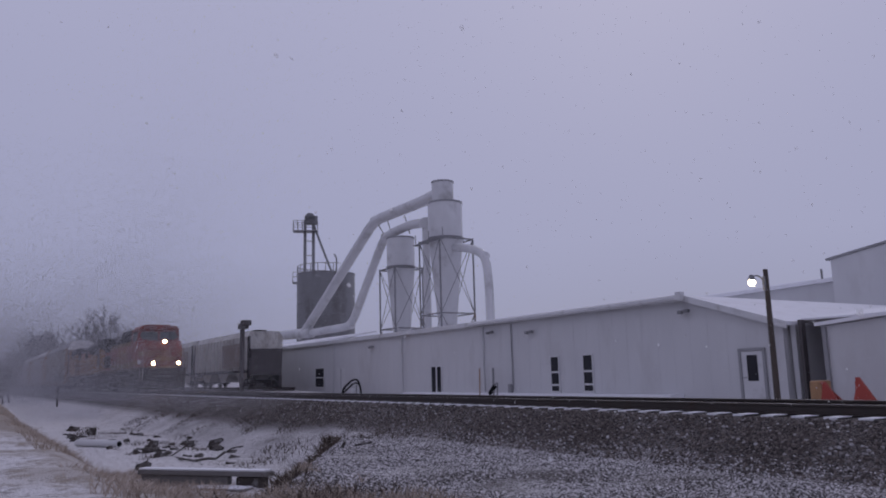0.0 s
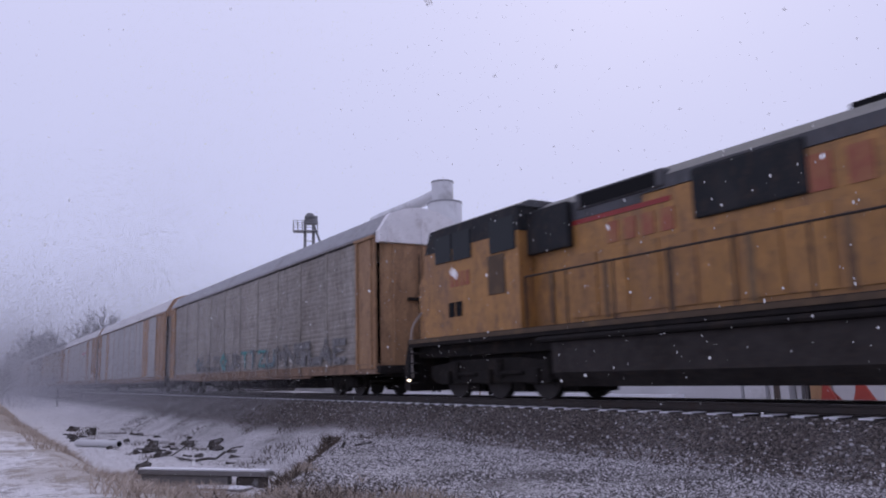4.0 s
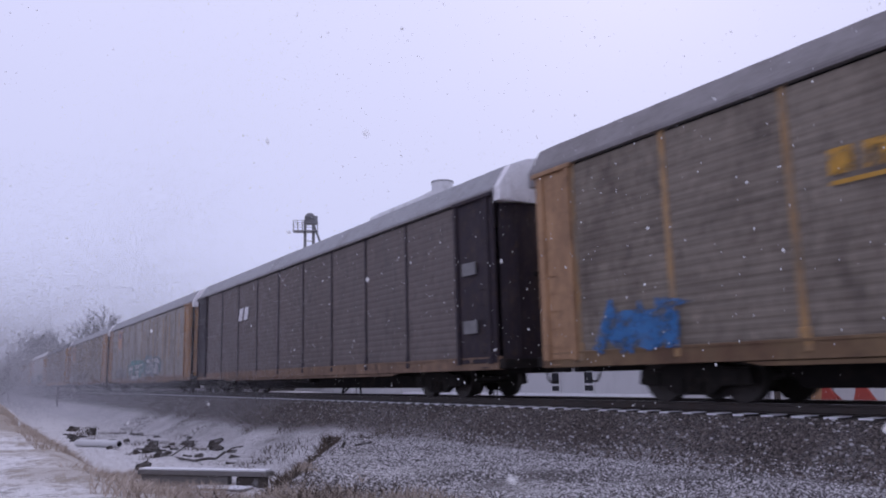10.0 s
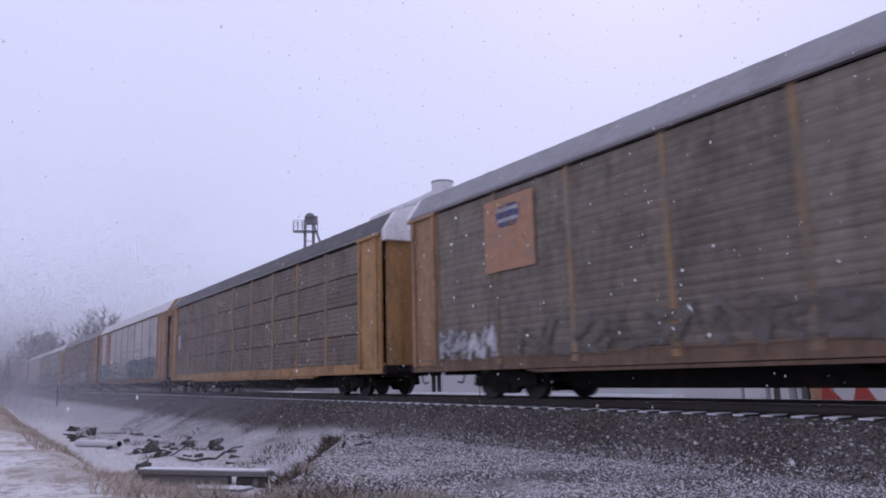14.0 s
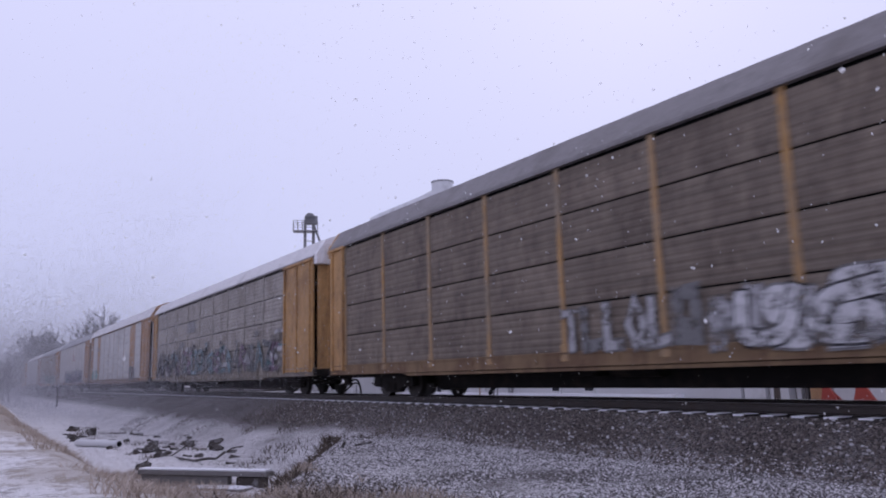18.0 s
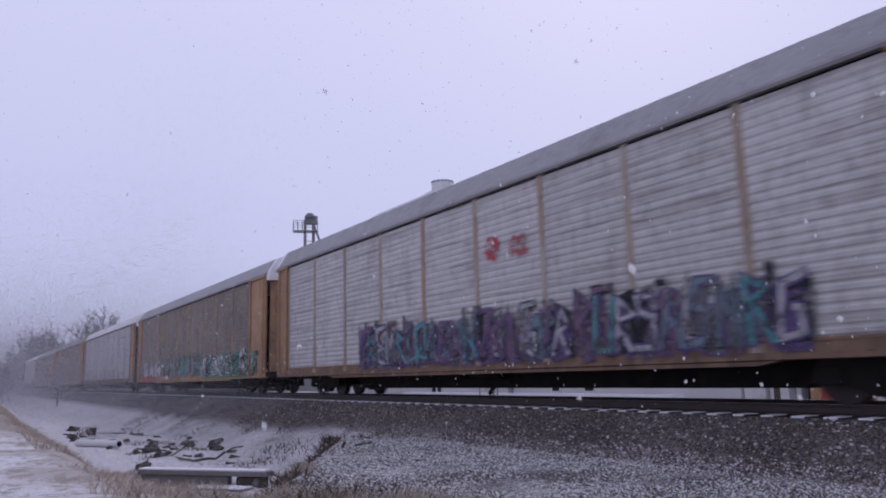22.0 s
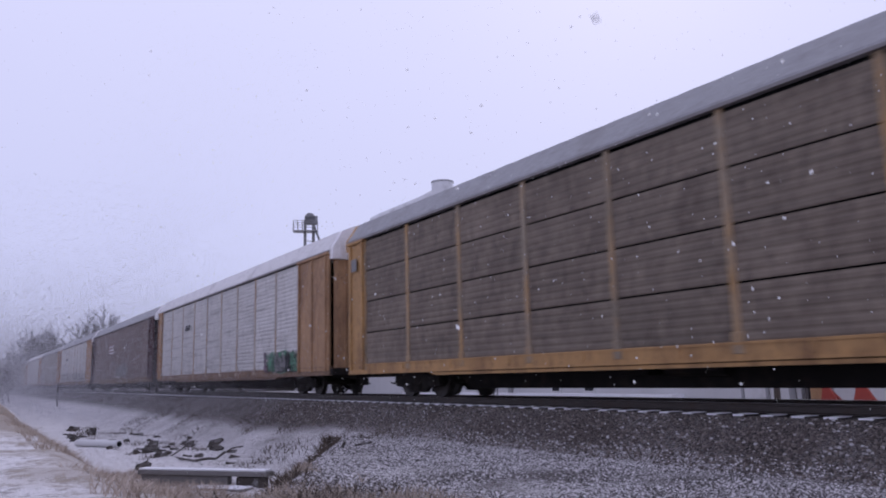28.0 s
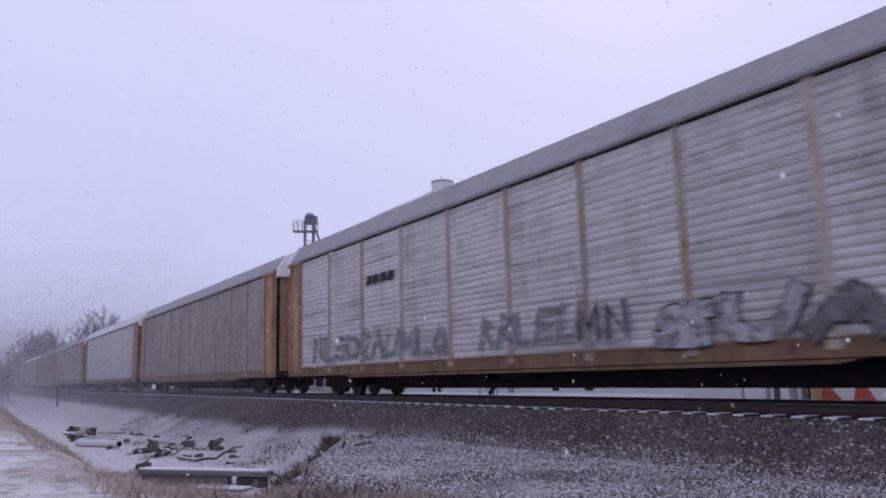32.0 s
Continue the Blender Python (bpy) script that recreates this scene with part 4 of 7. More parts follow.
def build_ditch_things():
    # culvert headwall with timber cap
    wall = thing("culvert_headwall", (-17.4, 4.65, -1.84), "stained concrete culvert headwall with a snowy cap slab", "culvert")
    wall.rotation_euler = (0, 0, math.atan2(2.07, 2.58))
    part("cap_beam", box(B(), -1.65, 1.7, -0.15, 0.13, 0.42, 0.52, 0.015), M["concrete"], wall, "thin stained cap slab")
    part("head_face", box(B(), -1.6, 0.68, -0.1, 0.1, 0.05, 0.418, 0.02), M["concrete"], wall, "low stained face")
    # solid dark block stands in for the shade inside the opening
    part("opening", box(B(), 0.9, 1.6, -0.09, 0.09, -0.1, 0.40, 0.02), M["timber"], wall, "dark block painted as the shaded opening under the slab")
    part("snow_cap", box(B(), -1.63, 1.66, -0.12, 0.12, 0.522, 0.56, 0.012), M["snow"], wall, "snow lying on the slab")
    part("face", box(B(), 0.1, 1.45, -0.62, -0.2, -0.2, 0.22, 0.03), M["concrete"], wall, "stained concrete face")
    part("lower_snow", box(B(), 0.13, 1.42, -0.6, -0.22, 0.222, 0.25, 0.01), M["snow"], wall)
    part("footing", box(B(), -0.2, 1.6, -0.95, -0.5, -0.3, 0.12, 0.05), M["concrete"], wall)
    pipe = thing("drain_pipe", (-30.8, 4.4, -1.66), "white plastic drain pipe lying in the ditch", "pipe")
    part("barrel", rod(B(), (-1.0, -0.56, 0.14), (1.0, 0.56, 0.14), 0.13, 14), M["trim_white"], pipe, "", True)
    # black disc on the solid end, painted for the dark inside
    part("mouth", rod(B(), (1.0, 0.56, 0.14), (1.004, 0.562, 0.14), 0.10, 14), M["black"], pipe)
    rng = random.Random(4)
    # broken timbers and stones sticking out of the snow bank
    for k, (x, y, s) in enumerate(((-28.4, 5.77, 0.42), (-24.9, 5.3, 0.3), (-27.2, 7.67, 0.4), (-30.5, 7.6, 0.3), (-29.4, 7.3, 0.25), (-29.56, 4.6, 0.2), (-31.4, 4.8, 0.2), (-21.9, 4.25, 0.34), (-26.5, 6.1, 0.3), (-28.8, 7.0, 0.3), (-33, 5.2, 0.25), (-37, 4.2, 0.4), (-35, 4.1, 0.35), (-26.0, 5.6, 0.35), (-29.0, 6.6, 0.2), (-27.8, 6.9, 0.25), (-25.2, 6.8, 0.2), (-23.8, 6.2, 0.22), (-31.8, 6.4, 0.2), (-33.4, 7.0, 0.25), (-36.0, 6.5, 0.25), (-21.0, 6.3, 0.2), (-26.8, 5.0, 0.25), (-26.7, 5.4, 0.42), (-25.8, 7.3, 0.42), (-28.3, 7.05, 0.32), (-34.8, 6.5, 0.35), (-25.2, 5.6, 0.3), (-24.0, 5.9, 0.22), (-22.6, 6.9, 0.26), (-24.4, 7.4, 0.24), (-27.6, 6.1, 0.24), (-30.2, 6.2, 0.3), (-32.0, 5.6, 0.3), (-38.5, 5.2, 0.4), (-41.0, 5.6, 0.4), (-43.5, 5.0, 0.45))):
        rock = thing("rubble_block", (x, y, ground_at(x, y) + 0.02, rng.uniform(-20, 20), rng.uniform(-20, 20), rng.uniform(0, 180)), "dark broken block half buried in snow", "rubble", "rubble in the ditch")
        bm = B()
        box(bm, -0.5 * s, 0.5 * s, -0.3 * s, 0.3 * s, -0.25 * s, 0.3 * s, 0.03 * s)
        for v in bm.verts:
            v.co += Vector((rng.uniform(-1, 1), rng.uniform(-1, 1), rng.uniform(-1, 1))) * 0.09 * s
            v.co.x += 0.4 * v.co.z
        part("block", bm, M["timber"], rock)
    for a, c in (((-27.3, 5.1), (-21.6, 5.6)), ((-21.8, 5.55), (-23.7, 6.95)), ((-16.2, 6.6), (-14.9, 6.9)), ((-38.0, 4.0), (-35.5, 4.6))):
        p, q = (Vector((*v, ground_at(*v) + 0.12)) for v in (a, c))
        branch = thing("dead_branch", (0, 0, 0), "dark dead branch lying in the ditch", "branch", "branches in the ditch")
        mid = (p + q) / 2 + Vector((0.1, 0.15, -0.08))
        part("stem", tube(B(), [p, (p + mid) / 2 + Vector((0, 0.1, 0.03)), mid, q], 0.035, 6), M["timber"], branch)
        part("twig", tube(B(), [mid, mid + Vector((0.4, 0.35, 0.3)), mid + Vector((0.6, 0.6, 0.35))], 0.022, 5), M["timber"], branch)


def blades(name, count, where, height, material, label, category, seed, width=0.012, lean=0.35):
    """Many bent blades joined into one mesh of kind stuff."""
    r = np.random.RandomState(seed)
    pts = where(r, count)
    base = np.stack([pts[:, 0], pts[:, 1], ground_height(pts[:, 0], pts[:, 1]) - 0.03], -1)
    h = height * r.uniform(0.4, 1.1, len(pts))[:, None]
    ang = r.uniform(0, 2 * np.pi, len(pts))
    side = np.stack([np.cos(ang), np.sin(ang), 0 * ang], -1) * width
    tip = np.stack([r.normal(0, lean, len(pts)), r.normal(0, lean, len(pts)), np.ones(len(pts))], -1) * h
    mid = tip * 0.55 * np.array([0.7, 0.7, 1.1])
    v = np.stack([base - side, base + side, base + mid + side * 0.7, base + mid - side * 0.7, base + tip], 1).reshape(-1, 3)
    k = np.arange(len(pts))[:, None] * 5
    quads = (k + np.array([0, 1, 2, 3])).tolist()
    tris = (k + np.array([3, 2, 4])).tolist()
    me = bpy.data.meshes.new(name)
    me.from_pydata(v.tolist(), [], quads + tris)
    me.materials.append(material)
    tagged(new(name, me), label, category, kind="stuff")


def build_grass():
    def on_shoulder(r, c):
        x = -5.0 - 40 * r.beta(1, 2.2, c)
        y = 0.75 + 2.0 * r.beta(1.6, 1.8, c)
        keep = np.array([noise.noise((a * 0.5, b * 0.5, 3.0)) > -0.25 for a, b in zip(x, y)])
        return np.stack([x, y], -1)[keep]

    def in_ditch(r, c):
        x, y = r.uniform(-21, -6, c), r.uniform(2.0, 4.9, c)
        keep = np.array([noise.noise((a * 0.6, b * 0.6, 9.0)) > -0.12 for a, b in zip(x, y)])
        return np.stack([x, y], -1)[keep]

    def on_edge(r, c):
        y = r.uniform(3.4, 8.8, c)
        x = -10.6 - 1.7 * (y - 3.4) + r.normal(0, 0.35, c)
        return np.stack([x, y], -1)

    def on_bank(r, c):
        x, y = r.uniform(-45, -16, c), r.uniform(4.6, 9.2, c)
        keep = np.array([noise.noise((a * 0.5, b * 0.7, 5.0)) > 0.08 for a, b in zip(x, y)])
        return np.stack([x, y], -1)[keep]
    blades("shoulder_grass", 24000, on_shoulder, 0.12, M["dry_grass"], "flattened tan winter grass on the shoulder", "grass", 1, 0.007, 0.7)
    blades("ditch_grass", 17000, in_ditch, 0.22, M["dry_grass"], "sparse tan grass in the snowy ditch", "grass", 2, 0.008, 0.5)
    blades("edge_weeds", 2600, on_edge, 0.25, M["weed"], "dark dead weeds along the gravel's edge", "weeds", 3, 0.014, 0.8)
    def on_toe(r, c):
        x, y = r.uniform(-13.5, -5.5, c), r.uniform(1.9, 4.6, c)
        keep = np.array([noise.noise((a * 0.9, b * 0.9, 12.0)) > 0.05 for a, b in zip(x, y)])
        return np.stack([x, y], -1)[keep]
    blades("toe_weeds", 5200, on_toe, 0.26, M["weed"], "tangled dark weeds below the culvert", "weeds", 5, 0.009, 0.8)
    blades("bank_weeds", 9000, on_bank, 0.16, M["weed"], "dark stalks poking through the snow bank", "weeds", 4, 0.012, 0.7)


def stones(name, x, y, size, material, label, seed):
    """Loose stones, joined into one mesh."""
    r = np.random.RandomState(seed)
    z = ground_height(x, y)
    cube = np.array([(-1, -1, -.7), (1, -.8, -.7), (.9, 1, -.7), (-.8, .9, -.7), (-.6, -.5, .6), (.5, -.7, .8), (.7, .5, .6), (-.5, .6, .7)])
    a = r.uniform(0, 2 * np.pi, len(x))
    c, s = np.cos(a), np.sin(a)
    local = cube[None] * size[:, None, None] * r.uniform(0.6, 1.3, (len(x), 8, 3))
    rot = np.stack([local[..., 0] * c[:, None] - local[..., 1] * s[:, None], local[..., 0] * s[:, None] + local[..., 1] * c[:, None], local[..., 2] * 0.8], -1)
    v = (rot + np.stack([x, y, z + size * 0.45], -1)[:, None]).reshape(-1, 3)
    f = np.array([(0, 3, 2, 1), (4, 5, 6, 7), (0, 1, 5, 4), (1, 2, 6, 5), (2, 3, 7, 6), (3, 0, 4, 7)])
    faces = (np.arange(len(x))[:, None, None] * 8 + f[None]).reshape(-1, 4)
    me = bpy.data.meshes.new(name)
    me.from_pydata(v.tolist(), [], faces.tolist())
    me.materials.append(material)
    tagged(new(name, me), label, "gravel", kind="stuff")


def build_stones():
    r = np.random.RandomState(6)
    n = 85000
    x, y = -0.5 - 17.5 * r.beta(1.0, 1.3, n), r.uniform(3.2, 9.7, n)
    swath = np.hypot((x + 8.2 - 0.9 * (y - 7.6)) / 1.5, (y - 7.4) / 2.3) < 0.6 + 0.3 * r.uniform(0, 1, n)
    keep = (x + 1.7 * (y - 3.4) > -10.3) & ~(swath & (r.uniform(0, 1, n) < 0.6))
    x, y = x[keep], y[keep]
    stones("gravel_stones", x, y, r.uniform(0.007, 0.0145, len(x)), M["gravel_pile"], "loose gravel stones, some of them snow-capped", 7)
    n = 9000
    x, y = -4.0 - 26 * r.beta(1.0, 1.4, n), r.uniform(9.3, 10.75, n)
    stones("ballast_stones", x, y, r.uniform(0.014, 0.028, n), M["stone_pile"], "loose dark brown ballast stones", 8)


def pile_material(name, stops):
    m = mat(name, (0.12, 0.11, 0.108), 0.9, 0, 0.2, 9, None, 0, 1, 0.3, 60)
    n, l = m.node_tree.nodes, m.node_tree.links
    geo = n.new("ShaderNodeNewGeometry")
    ramp = n.new("ShaderNodeValToRGB")
    for p, c in stops[1:-1]:
        ramp.color_ramp.elements.new(p).color = (*c, 1)
    ramp.color_ramp.elements[0].color, ramp.color_ramp.elements[-1].color = (*stops[0][1], 1), (*stops[-1][1], 1)
    l.new(geo.outputs["Random Per Island"], ramp.inputs[0])
    l.new(ramp.outputs[0], n["Principled BSDF"].inputs["Base Color"])
    return m


M["gravel_pile"] = pile_material("snowy_gravel", [(0, (0.035, 0.031, 0.03)), (0.46, (0.12, 0.108, 0.104)), (0.54, (0.52, 0.495, 0.50)), (1, (0.87, 0.845, 0.855))])
M["stone_pile"] = pile_material("loose_ballast", [(0, (0.04, 0.033, 0.03)), (0.55, (0.13, 0.107, 0.095)), (0.88, (0.22, 0.19, 0.175)), (1, (0.5, 0.49, 0.5))])



def tree_mesh(seed, height, spread):
    """A bare winter tree: tapered trunk, limbs and many fine twigs. Returns the trunk's and the crown's meshes."""
    r = random.Random(seed)
    trunk, crown = ([], []), ([], [])

    def segment(store, a, c, ra, rc, n):
        verts, faces = store
        d = (c - a).normalized()
        side = d.orthogonal().normalized()
        up = d.cross(side)
        base = len(verts)
        for p, rad in ((a, ra), (c, rc)):
            verts.extend((p + (side * math.cos(6.2832 * k / n) + up * math.sin(6.2832 * k / n)) * rad)[:] for k in range(n))
        faces.extend((base + k, base + (k + 1) % n, base + n + (k + 1) % n, base + n + k) for k in range(n))

    def limb(store, a, d, length, radius, level):
        pts, p, v = [a], a.copy(), d.copy()
        for _ in range(4):
            v = (v + Vector((r.gauss(0, 0.13), r.gauss(0, 0.13), r.gauss(0.06, 0.08)))).normalized()
            p = p + v * length / 4
            pts.append(p.copy())
        for i in range(4):
            segment(store, pts[i], pts[i + 1], radius * (1 - i * 0.2), radius * (1 - (i + 1) * 0.2), 7 if level < 2 else 3)
        if level < 4:
            for _ in range((6, 5, 6, 5)[level]):
                at = pts[r.choice((1, 2, 3, 4, 4))] if level else pts[r.choice((2, 3, 3, 4, 4))]
                side = Vector((r.gauss(0, 1), r.gauss(0, 1), r.gauss(0.35, 0.5))).normalized()
                limb(crown, at, (v * 0.55 + side * spread).normalized(), length * r.uniform(0.45, 0.68), max(radius * 0.5, 0.028), level + 1)
    limb(trunk, Vector((0, 0, -0.3)), Vector((0, 0, 1)), height * 0.42, height * 0.024, 0)
    made = []
    for name, (verts, faces) in (("trunk", trunk), ("crown", crown)):
        me = bpy.data.meshes.new(name)
        me.from_pydata(verts, [], faces)
        me.materials.append(M["bark"])
        made.append(me)
    return made


def build_trees():
    kinds = [tree_mesh(11, 16, 0.8), tree_mesh(23, 13, 0.9), tree_mesh(37, 15, 0.7)]
    spots = [(-178, 24.0, 2, 1.2), (-184, 26.5, 0, 0.95), (-172, 31, 1, 1.05), (-180, 34, 0, 0.9), (-168, 27.5, 1, 0.8), (-205, 16.8, 1, 0.95), (-212, 18.6, 0, 0.85),
             (-200, 14.6, 2, 0.8), (-222, 15.2, 1, 0.85), (-230, 20.5, 2, 1.0), (-235, 13.2, 0, 0.7), (-215, 22.5, 2, 0.8), (-245, 17.0, 1, 0.9), (-190, 20.5, 1, 0.7),
             (-182, 14.6, 0, 0.72), (-186, 16.2, 1, 0.9), (-181, 25.2, 0, 1.15), (-176, 26.6, 2, 1.0), (-188, 23.5, 1, 1.1), (-182, 36.5, 1, 1.1), (-190, 38.5, 0, 0.9), (-186, 9.6, 2, 0.5), (-192, 11.8, 1, 0.65),
             (-181, 10.4, 0, 0.78), (-183, 12.6, 2, 0.86), (-179, 14.0, 1, 0.98), (-186, 15.4, 2, 0.88), (-180, 17.6, 0, 0.86), (-184, 19.4, 1, 0.95), (-178, 8.2, 1, 0.66), (-176, 7.0, 2, 0.6),
             (-100, 3.2, 1, 0.32), (-108, 4.0, 0, 0.30), (-94, 2.5, 2, 0.28), (-118, 4.9, 1, 0.34), (-125, 6.0, 0, 0.3), (-88, 2.0, 1, 0.25), (-140, 6.6, 2, 0.36)]
    for x, y, k, s in spots:
        tree = thing("bare_tree", (x, y, ground_at(x, y)), "bare grey winter tree with fine twigs", "tree", "bare trees in the mist")
        tree.scale = (s * 1.05, s * 1.05, s * 1.25)
        tree.rotation_euler.z = x * 1.7
        part("trunk", kinds[k][0], None, tree)
        part("crown", kinds[k][1], None, tree)


build_warehouse()
build_right_buildings()
build_lamp_post()
build_cyclones()
build_silo()
build_small_yard()
build_ditch_things()
build_grass()
build_trees()
MAIN = build_track(TRACK_Y, -900, 300, "main_track")
SIDING = build_track(SIDING_Y, -300, -57, "siding_track")


# ---- the train ----
WHEEL_FRONT, WHEEL_REAR = [], []     # wheelsets that turn, by their place in the truck


def wheelset_mesh(r):
    bm = B()
    for s in (-1, 1):
        rod(bm, (0, s * 0.70, r), (0, s * 0.83, r), r, 22)
        rod(bm, (0, s * 0.66, r), (0, s * 0.70, r), r + 0.025, 22)
        rod(bm, (0, s * 0.83, r), (0, s * 0.85, r), r * 0.35, 12)
        for k in range(3):      # web holes seen as bosses
            t = 2 * math.pi * k / 3
            rod(bm, (math.cos(t) * r * 0.62, s * 0.82, r + math.sin(t) * r * 0.62), (math.cos(t) * r * 0.62, s * 0.84, r + math.sin(t) * r * 0.62), r * 0.1, 6)
    rod(bm, (0, -1.0, r), (0, 1.0, r), 0.085, 10)
    for v in bm.verts:
        v.co.z -= r
    return finish(bm, "wheelset", M["wheel"])


WHEEL_R = 0.457
LOCO_R = 0.52
MESH = {"wheelset": wheelset_mesh(WHEEL_R), "loco_wheelset": wheelset_mesh(LOCO_R)}


def freight_side_frame():
    bm = B()
    prism(bm, [(-1.25, 0.34), (-1.05, 0.30), (-0.62, 0.30), (-0.4, 0.14), (0.4, 0.14), (0.62, 0.30), (1.05, 0.30), (1.25, 0.34), (1.2, 0.60), (0.75, 0.62), (0.45, 0.74), (-0.45, 0.74), (-0.75, 0.62), (-1.2, 0.60)],
          -1.09, -0.91, "y")
    for x in (-0.88, 0.88):
        box(bm, x - 0.17, x + 0.17, -1.13, -0.87, 0.30, 0.58, 0.03)
    for x in (-0.2, 0, 0.2):
        rod(bm, (x, -1.11, 0.2), (x, -1.11, 0.44), 0.07, 8)
    return finish(bm, "side_frame", M["under_pale"])


MESH["side_frame"] = freight_side_frame()
MESH["bolster"] = finish(box(B(), -0.22, 0.22, -1.05, 1.05, 0.42, 0.66, 0.03), "bolster", M["under"])


def truck(car, x):
    t = part("truck", MESH["bolster"], None, car, "dusty two-axle freight truck")
    t.location.x = x
    for turn in (0, math.pi):
        part("side_frame", MESH["side_frame"], None, t).rotation_euler.z = turn
    for dx, keep in ((0.88, WHEEL_FRONT), (-0.88, WHEEL_REAR)):
        w = part("wheelset", MESH["wheelset"], None, t)
        w.location = (dx, 0, WHEEL_R)
        keep.append(w)
    return t


# autorack geometry
HALF, SIDE = 13.6, 1.55
SILL_LO, SILL_HI, EAVE, CROWN = 0.56, 1.02, 5.06, 5.98


def panel_mesh(style, mkey, width):
    """One ribbed side panel of full height, or for a slotted side one of its four sheets."""
    key = ("panel", style, mkey, round(width, 2))
    if key in MESH:
        return MESH[key]
    bm = B()
    w, lo, hi = width / 2, SILL_HI, EAVE - 0.12
    spans = [(lo, lo + (hi - lo) / 4 - 0.036)] if style == "slotted" else [(lo, hi)]
    depth, pitch = {"ripple": (0.012, 0.155), "slotted": (0.008, 0.15), "fine": (0.007, 0.17), "plate": (0.002, 0.65)}[style]
    for a, c in spans:
        count = max(2, round((c - a) / pitch))
        rows, d = [], (c - a) / count
        for k in range(count):
            rows += [(0.0, a + k * d), (depth, a + (k + 0.22) * d), (depth, a + (k + 0.62) * d), (0.0, a + (k + 0.84) * d)]
        rows.append((0.0, c))
        line = [(bm.verts.new((-w, -off, z)), bm.verts.new((w, -off, z))) for off, z in rows]
        for p, q2 in zip(line, line[1:]):
            bm.faces.new((p[0], p[1], q2[1], q2[0]))
        back = [bm.verts.new(v) for v in ((-w, 0.03, a), (w, 0.03, a), (w, 0.03, c), (-w, 0.03, c))]
        bm.faces.new(back)
        bm.faces.new((line[0][0], back[0], back[1], line[0][1]))
        bm.faces.new((line[-1][1], back[2], back[3], line[-1][0]))
    MESH[key] = finish(bm, "side_panel", M[mkey])
    return MESH[key]


def post_mesh(mkey, wide):
    key = ("post", mkey, wide)
    if key not in MESH:
        bm = B()
        w = wide / 2
        box(bm, -w, w, -0.028, 0.02, SILL_LO + 0.25, EAVE, 0.008)
        box(bm, -w * 1.5, w * 1.5, -0.042, 0.0, SILL_HI - 0.2, SILL_HI + 0.16, 0.012)
        MESH[key] = finish(bm, "side_post", M[mkey])
    return MESH[key]


def shared(key, build, mkey):
    if (key, mkey) not in MESH:
        MESH[key, mkey] = finish(build(), key, M[mkey])
    return MESH[key, mkey]


def roof_build(tall=1.0):
    bm = B()
    out = [(-SIDE - 0.04, EAVE), (-SIDE - 0.02, EAVE + 0.06), (-1.16, 5.70), (-0.62, 5.90), (0, CROWN), (0.62, 5.90), (1.16, 5.70), (SIDE + 0.02, EAVE + 0.06), (SIDE + 0.04, EAVE)]
    out = [(y, EAVE + (z - EAVE) * tall) for y, z in out]
    n = 56
    rings = []
    for i in range(n + 1):
        x = -HALF + 2 * HALF * i / n
        lift = 0.006 if i % 2 else 0.0
        rings.append([bm.verts.new((x, y * (1 + lift * 0.5), z + (lift if 0 < k < 8 else 0))) for k, (y, z) in enumerate(out)])
    for a, c in zip(rings, rings[1:]):
        for k in range(8):
            bm.faces.new((a[k], a[k + 1], c[k + 1], c[k]))
        bm.faces.new((a[8], a[0], c[0], c[8]))
    bm.faces.new(rings[0]), bm.faces.new(list(reversed(rings[-1])))
    return bm


def door_build(s):
    """A bulged half of the end door."""
    bm = B()
    prof = [(0.015 * s, 0.0), (0.015 * s, 0.30), (0.5 * s, 0.29), (0.95 * s, 0.22), (1.25 * s, 0.10), (1.36 * s, 0.0)]
    prism(bm, [(x, y) for y, x in prof], 0.95, EAVE - 0.30, "z")
    box(bm, 0.285, 0.335, 0.02 * s, 0.09 * s, 1.0, EAVE - 0.35)
    box(bm, 0.18, 0.26, 0.93 * s, 1.02 * s, 1.0, EAVE - 0.35)
    return bm


def latch_build():
    bm = B()
    rod(bm, (0.36, -0.14, 1.1), (0.36, -0.14, EAVE - 0.6), 0.022, 6)
    box(bm, 0.30, 0.39, -0.55, -0.12, 2.95, 3.05, 0.01)
    return bm


def end_cap_build(tall=1.0):
    """The arched top of the end, over the doors."""
    bm = B()
    arch = [(-SIDE + 0.01, EAVE - 0.29), (-SIDE + 0.01, EAVE + 0.06), (-1.16, 5.69), (-0.62, 5.89), (0, CROWN - 0.01), (0.62, 5.89), (1.16, 5.69), (SIDE - 0.01, EAVE + 0.06), (SIDE - 0.01, EAVE - 0.29)]
    prism(bm, [(y, EAVE + (z - EAVE) * tall) for y, z in arch], 0.0, 0.36)
    box(bm, 0.36, 0.40, -1.3, -1.22, EAVE - 0.25, EAVE + 0.4)
    box(bm, 0.36, 0.40, -0.05, 0.05, EAVE - 0.25, EAVE + 0.75)
    return bm


